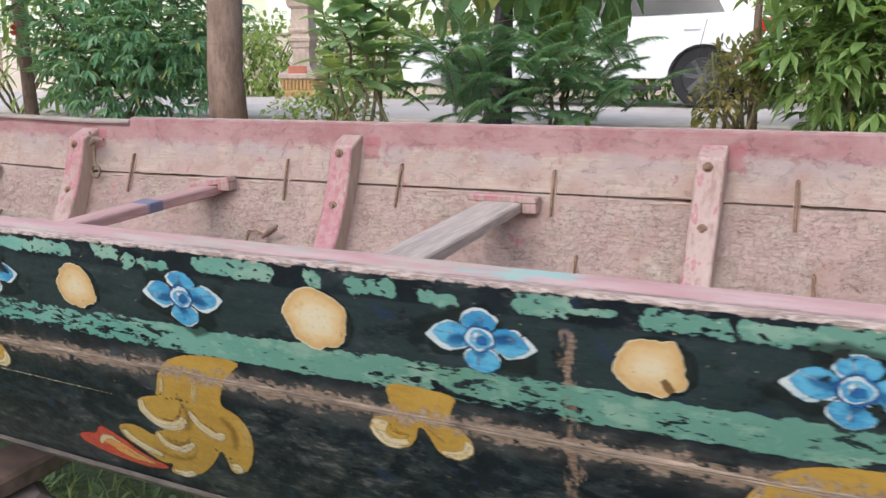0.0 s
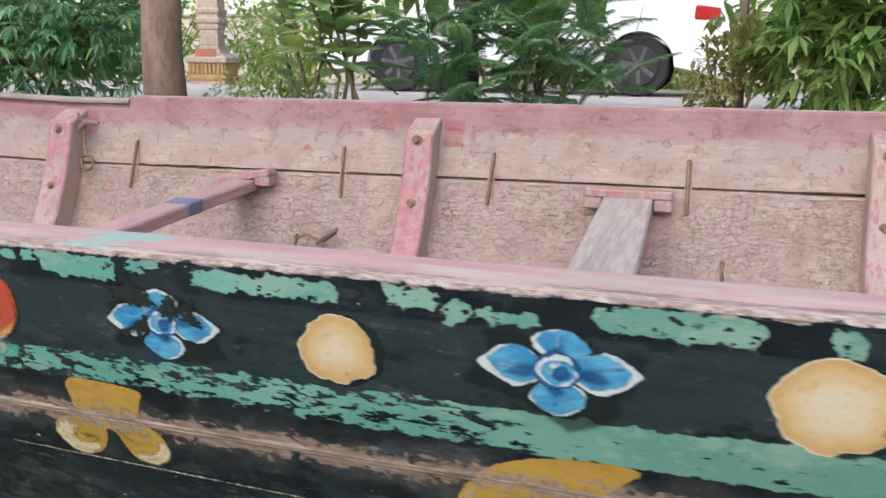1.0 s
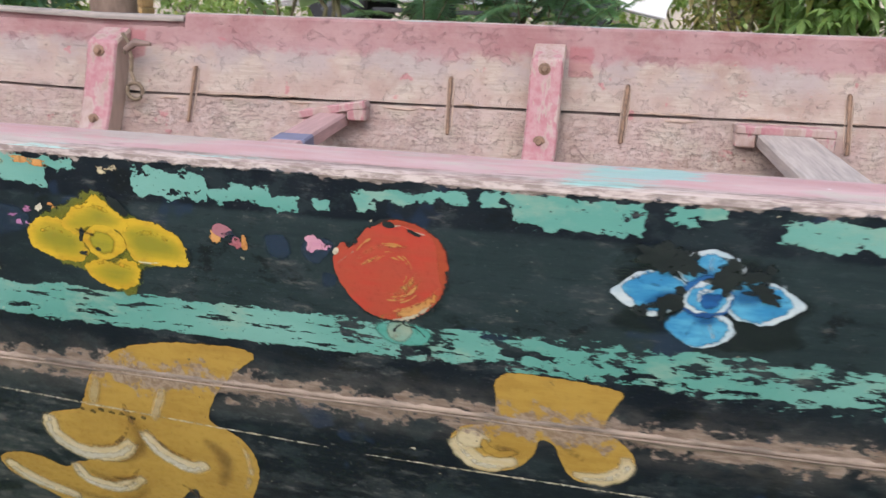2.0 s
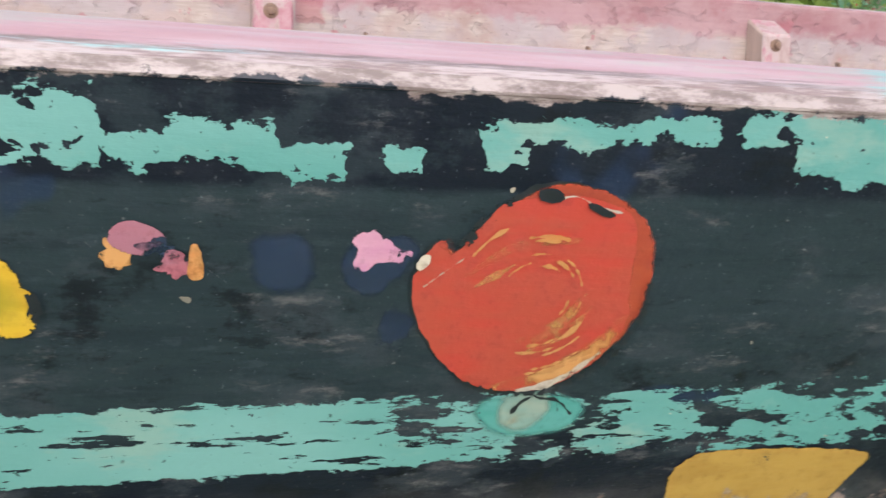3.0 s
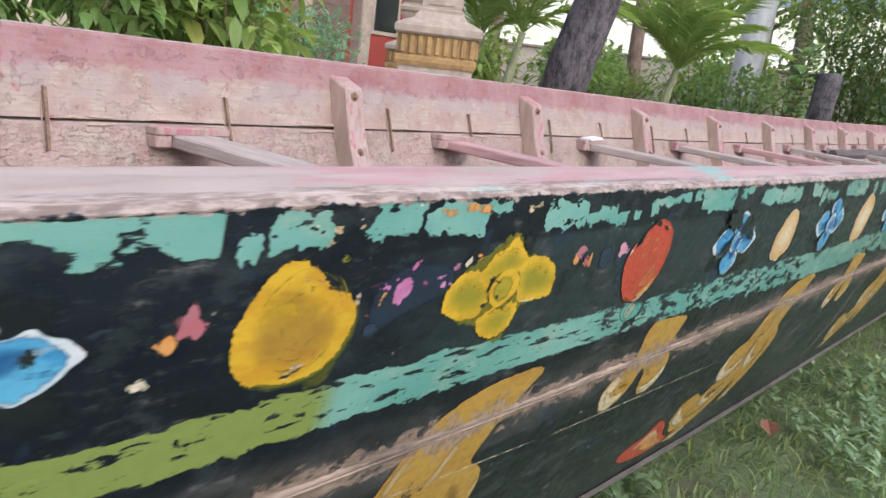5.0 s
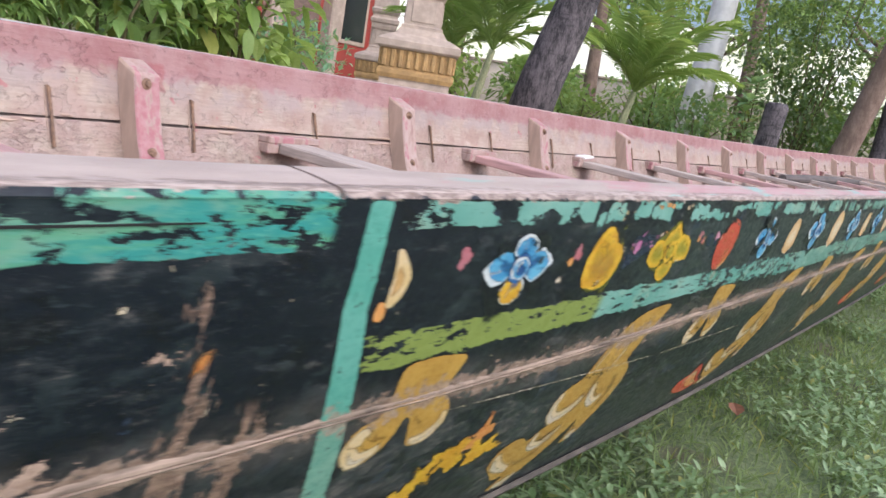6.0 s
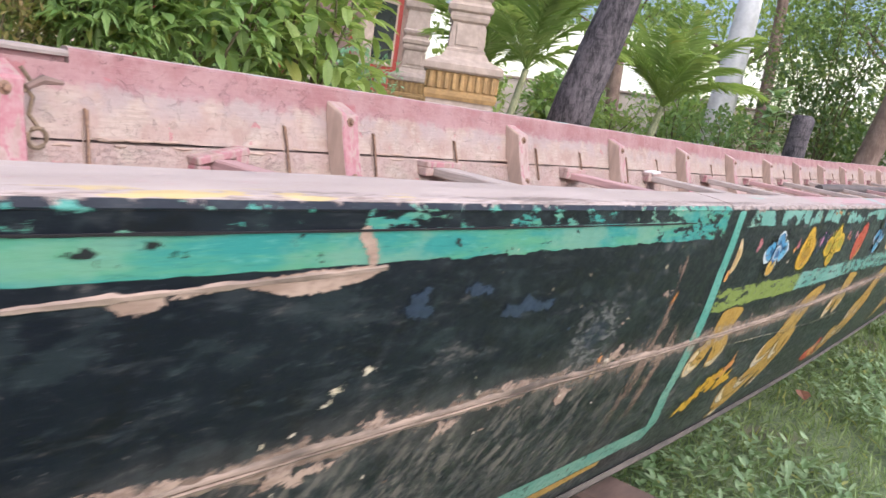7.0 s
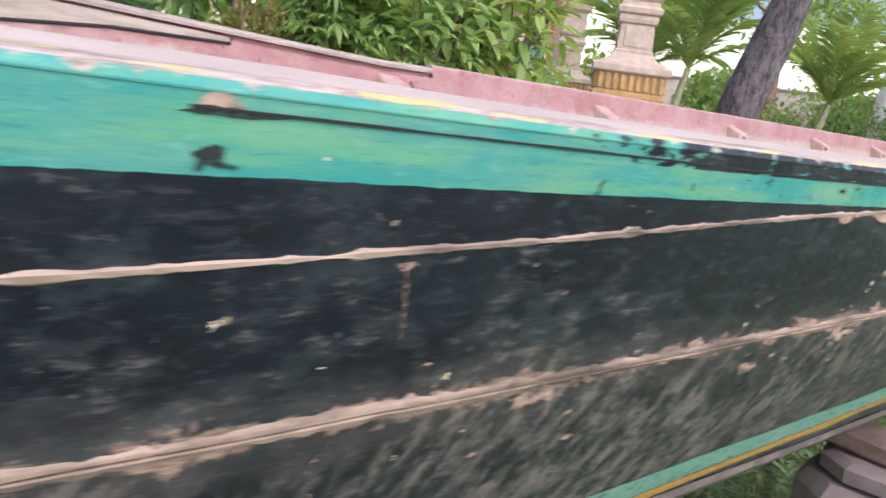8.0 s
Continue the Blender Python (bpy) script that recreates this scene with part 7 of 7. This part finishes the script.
def shrine(x, y):
    """A dark red hall with cream columns and a tiled roof, half hidden by leaves."""
    house = thing("temple_hall", (x, y, TERRACE), "dark red temple hall with cream columns", "building")
    z = TERRACE
    g = Geo()
    g.box(x - 2.2, y - 1.5, z - 0.1, x + 2.2, y + 1.5, z + 3.2, 0.02)
    part("wall", g, M_HOUSE, house)
    for dx in (-2.2, -0.75, 0.75, 2.2):
        g = Geo()
        g.box(x + dx - 0.14, y - 1.75, z - 0.1, x + dx + 0.14, y - 1.47, z + 3.2, 0.03)
        part("column", g, M_PILLAR, house)
    g = Geo()
    g.loft([[(x - 2.7, y - 2.1, z + 3.2), (x + 2.7, y - 2.1, z + 3.2), (x + 2.7, y + 2.1, z + 3.2), (x - 2.7, y + 2.1, z + 3.2)],
            [(x - 1.6, y - 0.1, z + 4.7), (x + 1.6, y - 0.1, z + 4.7), (x + 1.6, y + 0.1, z + 4.7), (x - 1.6, y + 0.1, z + 4.7)]])
    part("roof", g, M_BRICK, house)
    for dx in (-1.5, 1.5):
        g = Geo()
        g.box(x + dx - 0.4, y - 1.53, z + 0.9, x + dx + 0.4, y - 1.48, z + 2.2, 0.01)
        win = part("window", g, M_PILLAR, house)
        g = Geo()
        g.box(x + dx - 0.32, y - 1.54, z + 0.98, x + dx + 0.32, y - 1.5, z + 2.12, 0.005)
        part("pane", g, M_GLASS_DARK, win)
    g = Geo()
    g.box(x - 0.5, y - 1.54, z, x + 0.5, y - 1.48, z + 2.1, 0.01)
    part("door", g, M_TIMBER, house)


shrine(9.4, 13.0)


# Added curved sheet that glows by itself as bright haze and distant sunlit trees.
g = Graph("glowing_distance", 1.0)
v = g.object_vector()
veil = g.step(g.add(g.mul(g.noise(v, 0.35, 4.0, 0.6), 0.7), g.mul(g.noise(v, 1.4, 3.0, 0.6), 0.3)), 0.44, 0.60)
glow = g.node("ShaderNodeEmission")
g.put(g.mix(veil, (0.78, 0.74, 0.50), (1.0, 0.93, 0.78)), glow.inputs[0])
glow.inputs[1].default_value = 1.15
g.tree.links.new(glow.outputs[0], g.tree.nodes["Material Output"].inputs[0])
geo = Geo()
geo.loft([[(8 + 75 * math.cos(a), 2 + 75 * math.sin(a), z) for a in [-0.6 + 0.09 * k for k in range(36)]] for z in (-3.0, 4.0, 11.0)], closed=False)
tagged(part("backdrop", geo, g.material, smooth=True), "glowing backdrop sheet coloured as bright hazy distance", "backdrop", kind="structure")


# ---- plants ----
def limb_path(rng, base, top, wander, n=7):
    base, top = Vector(base), Vector(top)
    return [base.lerp(top, k / (n - 1)) + Vector((rng.gauss(0, wander), rng.gauss(0, wander), 0)) * (1 if 0 < k < n - 1 else 0) for k in range(n)]


def shrub(name, at, radii, count, length, width, mat, label, seed, stems=5, lift=0.1, gap=0.0, category="shrub", droop=0.2, fold=0.2, extra=None, centre_lift=0.95, lobed=False):
    """Stems from one foot and a crown of single leaves."""
    rng = random.Random(seed)
    x, y = at
    z = ground_height(x, y)
    ob = thing(name, (x, y, z), label, category)
    c = Vector((x, y, z + radii[2] * centre_lift))
    for k in range(stems):
        t = rng.uniform(0, 6.28)
        tip = c + Vector((math.cos(t) * radii[0] * 0.7, math.sin(t) * radii[1] * 0.7, radii[2] * rng.uniform(0.2, 0.8)))
        path = limb_path(rng, (x + rng.uniform(-0.06, 0.06), y + rng.uniform(-0.06, 0.06), z - 0.03), tip, 0.02)
        g = Geo()
        g.tube(path, [0.014 * (1 - 0.1 * i) for i in range(len(path))], 6)
        part("stem", g, M_STEM, ob)
    items = crown_items(rng, c, radii, count, length, width, lift, gap)
    part("crown", lobed_geo(items, fold, droop) if lobed else leaf_geo(items, fold, droop), mat, ob)
    for k in range(extra or 0):
        v = any_way(rng, 0.2).normalized()
        p = c + Vector((v.x * radii[0], -abs(v.y) * radii[1], abs(v.z) * radii[2])) * 0.95
        petals = [(p, Vector((math.cos(a), -0.4, math.sin(a))), 0.05, 0.045) for a in [1.256 * i for i in range(5)]]
        part("flower", leaf_geo(petals, 0.1, 0.0), M_PETAL, ob, "red hibiscus flower")
    return ob


def tree(name, at, height, radius, lean, crown, count, length, width, mat, bark_mat, label, seed, base=None, sides=12):
    """A tapered trunk with limbs and a crown of leaves high up."""
    rng = random.Random(seed)
    x, y = at
    z = ground_height(x, y) - 0.05 if base is None else base
    ob = thing(name, (x, y, z), label, "tree")
    top = Vector((x + lean[0] * height, y + lean[1] * height, z + height))
    path = limb_path(rng, (x, y, z), top, radius * 0.06, 9)
    g = Geo()
    g.tube(path, [radius * (1.15 - 0.55 * i / 8) * (1 + 0.06 * rng.uniform(-1, 1)) for i in range(9)], sides)
    part("trunk", g, bark_mat, ob, smooth=True)
    items = []
    for k in range(5):
        t = k * 1.26 + rng.uniform(-0.3, 0.3)
        end = top + Vector((math.cos(t) * crown * 0.75, math.sin(t) * crown * 0.75, rng.uniform(0.1, 0.7) * crown))
        path = limb_path(rng, path[-2] if k % 2 else top, end, 0.05, 5)
        g = Geo()
        g.tube(path, [radius * 0.45 * (1 - 0.17 * i) for i in range(5)], 7)
        part("limb", g, bark_mat, ob, smooth=True)
        path = limb_path(rng, (x, y, z), top, 0.0, 9)
        items += crown_items(rng, end, (crown * 0.6, crown * 0.6, crown * 0.45), count // 5, length, width, 0.0, 0.1, 1.2)
    part("crown", leaf_geo(items, 0.2, 0.25), mat, ob)
    return ob


def palm(at, height, radius, fronds, reach, label, seed, base=None):
    """A small palm: ringed stem and arching fronds with leaflets."""
    rng = random.Random(seed)
    x, y = at
    z = ground_height(x, y) if base is None else base
    ob = thing("garden_palm", (x, y, z), label, "palm", "garden palms")
    g = Geo()
    path = [(x + 0.02 * k, y - 0.012 * k, z - 0.05 + height * k / 9) for k in range(10)]
    g.tube(path, [radius * (1.2 - 0.045 * k) * (1.06 if k % 2 else 0.96) for k in range(10)], 10)
    part("stem", g, M_PALM_STEM, ob, smooth=True)
    head = Vector(path[-1])
    for k in range(fronds):
        a = 6.2832 * k / fronds + rng.uniform(-0.25, 0.25)
        rise = rng.uniform(0.5, 2.4)
        length = reach * rng.uniform(0.8, 1.1)
        spine, d, p = [], Vector((math.cos(a), math.sin(a), rise * 1.6)).normalized(), head.copy()
        for s in range(11):
            spine.append(p.copy())
            p += d * length / 10
            d = (d + Vector((0, 0, -0.13))).normalized()
        g = Geo()
        g.tube(spine, [0.012 * (1 - 0.085 * s) for s in range(11)], 5)
        stalk = part("frond", g, M_PALM, ob)
        items = []
        for s in range(4, 44):
            f = s / 4.4
            i = min(int(f), 9)
            q = spine[i].lerp(spine[i + 1], f - i)
            along = (spine[i + 1] - spine[i]).normalized()
            side = along.cross(Vector((0, 0, 1)))
            side = side.normalized() if side.length > 0.01 else Vector((1, 0, 0))
            for e in (-1, 1):
                w = math.sin(math.pi * min(1.0, (s - 2) / 42.0)) ** 0.6
                items.append((q, side * e * 0.8 + along * 0.75 + Vector((0, 0, 0.12 + rng.uniform(-0.15, 0.15))), length * 0.36 * w, 0.032))
        part("foliage", leaf_geo(items, 0.15, 0.25, 0.4, False), M_PALM, stalk)
    return ob


def feather_shrub(at, spread_by, height, label, seed):
    """A soft shrub of feathery sprays."""
    rng = random.Random(seed)
    x, y = at
    z = ground_height(x, y)
    ob = thing("feathery_shrub", (x, y, z), label, "shrub")
    for k in range(58):
        a = rng.uniform(0, 6.2832)
        start = Vector((x + rng.gauss(0, spread_by * 0.35), y + rng.gauss(0, 0.15), z + rng.uniform(0.05, height * 0.7)))
        d, p, spine = Vector((math.cos(a), math.sin(a) * 0.7, rng.uniform(0.1, 1.5))).normalized(), start.copy(), []
        length = rng.uniform(0.28, 0.5)
        for s in range(8):
            spine.append(p.copy())
            p += d * length / 7
            d = (d + Vector((0, 0, -0.14))).normalized()
        g = Geo()
        g.tube(spine, [0.005 * (1 - 0.1 * s) for s in range(8)], 4)
        stalk = part("spray", g, M_STEM, ob)
        items = []
        for s in range(90):
            f = s / 90 * 6.99
            i = int(f)
            q = spine[i].lerp(spine[i + 1], f - i)
            along = (spine[i + 1] - spine[i]).normalized()
            side = along.cross(Vector((0, 0, 1))).normalized()
            for e in (-1, 1):
                w = 0.4 + 0.6 * math.sin(math.pi * s / 90)
                items.append((q, side * e + along * 0.6 + Vector((0, 0, rng.uniform(-0.3, 0.2))), 0.085 * w, 0.0075))
        part("foliage", leaf_geo(items, 0.1, 0.2, 0.5, False), M_FEATHER, stalk)
    return ob


def big_leaf_plant(at, height, stems, label, seed, size=0.2):
    """Upright stems with large smooth leaves in whorls."""
    rng = random.Random(seed)
    x, y = at
    z = ground_height(x, y)
    ob = thing("large_leaf_shrub", (x, y, z), label, "shrub")
    for k in range(stems):
        top = Vector((x + rng.uniform(-0.3, 0.3), y + rng.uniform(-0.15, 0.15), z + height * rng.uniform(0.7, 1.1)))
        path = limb_path(rng, (x + rng.uniform(-0.1, 0.1), y + rng.uniform(-0.05, 0.05), z - 0.03), top, 0.02, 8)
        g = Geo()
        g.tube(path, [0.012 * (1 - 0.08 * i) for i in range(8)], 6)
        stem = part("stem", g, M_STEM, ob)
        items = []
        for i in range(3, 8):
            for j in range(4 if i < 7 else 6):
                a = rng.uniform(0, 6.2832)
                d = Vector((math.cos(a), math.sin(a), rng.uniform(-0.1, 0.8)))
                s = size * rng.uniform(0.6, 1.15)
                items.append((path[i] + Vector((0, 0, rng.uniform(-0.05, 0.05))), d, s, s * 0.46))
        part("foliage", leaf_geo(items, 0.22, 0.2, 0.55, oval=True), M_LEAF_PALE, stem)
    return ob


# Behind the boat, from the bow aft.
shrub("hibiscus_bush", (-4.75, 5.05), (0.95, 0.65, 0.72), 2100, 0.125, 0.034, M_LEAF_BLUE, "dense blue-green lobed bush with red flowers", 11, 9, gap=-0.1, extra=4, lobed=True)
shrub("hibiscus_bush", (-6.6, 5.6), (1.0, 0.7, 0.75), 420, 0.24, 0.035, M_LEAF_BRIGHT, "thin bush with long narrow yellow-green leaves", 12, 7, lift=0.5)
shrub("low_plant", (-2.95, 5.0), (0.45, 0.3, 0.14), 900, 0.045, 0.022, M_LEAF_BRIGHT, "low pale green edging plant", 13, 4)
tree("garden_tree", (-3.57, 4.75), 3.6, 0.115, (0.0, 0.0), 1.3, 1500, 0.15, 0.07, M_LEAF, M_BARK, "young tree with a smooth grey-brown trunk", 14)
tree("garden_tree", (-5.95, 5.2), 3.0, 0.05, (-0.06, 0.0), 0.9, 700, 0.15, 0.06, M_LEAF, M_BARK, "thin young tree with green leaves", 15)
palm((-6.1, 4.4), 0.5, 0.05, 9, 1.1, "small palm with arching yellow-green fronds", 16)
big_leaf_plant((-2.12, 4.25), 0.95, 4, "upright shrub with large smooth green leaves", 17, 0.29)
big_leaf_plant((-2.55, 4.6), 0.75, 3, "upright shrub with large smooth green leaves", 18, 0.22)
feather_shrub((-1.75, 4.7), 0.5, 0.75, "soft feathery blue-green shrub", 19)
feather_shrub((-1.2, 4.95), 0.5, 0.7, "soft feathery blue-green shrub", 20)
tree("garden_tree", (-1.9, 5.5), 1.0, 0.09, (0.05, 0.0), 0.75, 700, 0.22, 0.10, M_LEAF_DARK, M_BARK_DARK, "small dark tree with broad leaves", 21)
shrub("croton_shrub", (-1.4, 5.3), (0.2, 0.2, 0.46), 220, 0.20, 0.045, M_LEAF_BRIGHT, "shrub with long yellow-green leaves", 22, 6, lift=0.7)
shrub("bronze_shrub", (-0.28, 4.93), (0.22, 0.2, 0.30), 900, 0.065, 0.024, M_LEAF_BRONZE, "shrub with bronze young leaves", 23, 7, lift=0.5)
tree("garden_tree", (-0.23, 5.25), 1.0, 0.028, (0.0, 0.0), 0.7, 420, 0.15, 0.05, M_LEAF, M_BARK, "thin young tree with green leaves", 24)
shrub("garden_bush", (0.25, 4.85), (0.52, 0.45, 0.62), 700, 0.15, 0.042, M_LEAF, "leafy green lobed garden bush", 25, 7, gap=0.0, lobed=True)
shrub("garden_bush", (0.85, 4.7), (0.6, 0.45, 0.60), 750, 0.16, 0.07, M_LEAF, "leafy mid green garden bush", 26, 7, gap=-0.05)
shrub("garden_bush", (1.6, 4.65), (0.55, 0.45, 0.66), 560, 0.20, 0.085, M_LEAF_BRIGHT, "bright leafy garden bush", 27, 7, gap=-0.05)
shrub("garden_bush", (3.6, 6.0), (0.55, 0.5, 0.36), 1200, 0.08, 0.035, M_LEAF_BLUE, "low dark green bush beside a pillar", 29, 6)
shrub("garden_bush", (2.3, 6.6), (0.7, 0.6, 0.8), 800, 0.17, 0.08, M_LEAF, "leafy green garden bush", 30, 7)
shrub("garden_bush", (0.5, 6.6), (0.8, 0.6, 0.95), 800, 0.17, 0.08, M_LEAF, "tall leafy green garden bush", 31, 7)

# A belt of tall bushes that closes the garden.
for i, (x, y, r, h, m) in enumerate(((14.6, 3.2, 1.3, 1.0, M_LEAF), (14.8, 6.2, 1.2, 0.75, M_LEAF_BRIGHT), (13.6, 8.6, 1.0, 0.7, M_LEAF), (12.0, 10.2, 1.1, 0.8, M_LEAF_BRIGHT), (15.8, 0.6, 1.6, 1.6, M_LEAF),
                                    (5.6, 9.6, 1.0, 0.7, M_LEAF_BRIGHT), (3.2, 8.6, 1.1, 1.0, M_LEAF), (11.4, 7.6, 0.9, 0.6, M_LEAF), (16.2, -2.2, 1.7, 1.6, M_LEAF_DARK))):
    shrub("tall_bush", (x, y), (r, r * 0.8, h), 900, 0.20, 0.10, m, "tall leafy bush at the garden's edge", 90 + i, 7, gap=-0.02)

# Beyond the stern.
tree("coconut_tree", (6.2, 4.97), 5.0, 0.21, (0.05, -0.26), 1.6, 900, 0.5, 0.07, M_PALM, M_BARK_DARK, "leaning dark rough-barked tree", 32, sides=16)
palm((7.1, 6.25), 0.95, 0.05, 13, 1.5, "young palm with arching green fronds", 33)
palm((9.0, 5.05), 0.75, 0.055, 14, 1.6, "young palm with arching green fronds", 34)
palm((7.9, 7.4), 0.9, 0.05, 12, 1.6, "young palm with arching green fronds", 35)
stump = thing("tree_stump", (8.0, 2.80, LAWN), "dark weathered tree stump", "stump")
g = Geo()
g.tube([(8.05, 2.86, 0.2), (8.03, 2.84, 0.9), (8.0, 2.80, 1.3), (7.98, 2.77, 1.56), (7.98, 2.77, 1.60)], [0.17, 0.14, 0.125, 0.13, 0.10], 14)
part("trunk", g, M_BARK_DARK, stump, smooth=True)
post = thing("white_post", (12.0, 4.9, TERRACE), "white limewashed post leaning in the garden", "post")
g = Geo()
g.tube([(12.0, 5.05, 0.8), (12.0, 4.95, 2.0), (12.0, 4.84, 3.2), (12.0, 4.78, 4.0)], [0.24, 0.225, 0.20, 0.17], 14)
part("shaft", g, M_WHITE_POST, post, smooth=True)
tree("garden_tree", (11.0, 2.78), 5.5, 0.17, (0.0, -0.26), 1.6, 700, 0.16, 0.07, M_LEAF, M_BARK, "leaning tree with a grey-brown trunk", 36)
tree("garden_tree", (11.3, 2.1), 5.0, 0.14, (0.0, -0.05), 1.5, 500, 0.16, 0.07, M_LEAF, M_BARK_DARK, "dark upright tree with rough bark", 37)
big_leaf_plant((10.6, 3.75), 1.1, 5, "upright shrub with large pale green leaves", 38, 0.26)
shrub("garden_bush", (10.2, 4.3), (0.9, 0.7, 0.45), 1000, 0.10, 0.055, M_LEAF_DARK, "dark green garden bush", 39, 7)
shrub("garden_bush", (10.0, 6.1), (0.9, 0.7, 0.36), 700, 0.12, 0.06, M_LEAF_BRIGHT, "bright green garden bush", 40, 7)
shrub("garden_bush", (12.6, 3.5), (1.5, 1.2, 1.75), 7000, 0.085, 0.055, M_LEAF_DEEP, "tall dark small-leaved bush", 41, 9, gap=0.1)
shrub("garden_bush", (14.0, 1.6), (1.5, 1.4, 1.8), 6000, 0.09, 0.058, M_LEAF_DEEP, "tall dark small-leaved bush", 42, 9, gap=0.1)
shrub("garden_bush", (13.2, 6.2), (1.2, 0.9, 0.7), 900, 0.14, 0.07, M_LEAF, "green leafy bush in the garden", 43, 8)
for i, (x, y, h) in enumerate(((14.5, 8.0, 5.0), (13.0, 10.5, 4.5), (15.5, 5.2, 5.5), (15.8, 0.5, 5.0), (10.5, 15.0 + 2, 5.0), (4.0, 17.5, 5.5), (-1.5, 17.8, 5.0), (-7.5, 17.6, 5.5), (-13.5, 17.5, 5.0))):
    tree("tall_tree", (x, y), h, 0.13, (random.uniform(-0.05, 0.05), random.uniform(-0.05, 0.05)), 2.2, 800, 0.26, 0.12, M_LEAF_BRIGHT, M_BARK, "tall garden tree with a leafy crown", 50 + i)
for i, (x, y, h) in enumerate(((19.5, 3.5, 3.0), (19.0, 7.0, 2.6), (19.5, 10.5, 3.2), (17.5, 13.5, 2.8), (20.5, 0.0, 3.0), (15.0, 17.5, 3.0))):
    tree("tall_tree", (x, y), h, 0.13, (random.uniform(-0.05, 0.05), random.uniform(-0.05, 0.05)), 2.4, 1700, 0.22, 0.11, M_LEAF_BRIGHT if i % 2 else M_LEAF, M_BARK, "leafy tree beyond the garden wall", 150 + i)
for i, (x, y) in enumerate(((-9.5, 12.5), (-4.8, 12.9), (-3.2, 13.4), (-1.0, 13.6), (1.5, 13.3), (4.0, 13.0), (6.3, 11.5), (-12.0, 12.8), (-10.4, 11.9), (-8.6, 12.2), (-7.2, 12.9), (-6.0, 12.1), (-2.2, 12.4), (0.2, 12.6))):
    shrub("hedge_bush", (x, y), (1.1, 0.7, 0.75), 1100, 0.14, 0.06, M_LEAF_BRIGHT if i % 2 else M_LEAF, "leafy bush along the garden wall", 70 + i, 6)
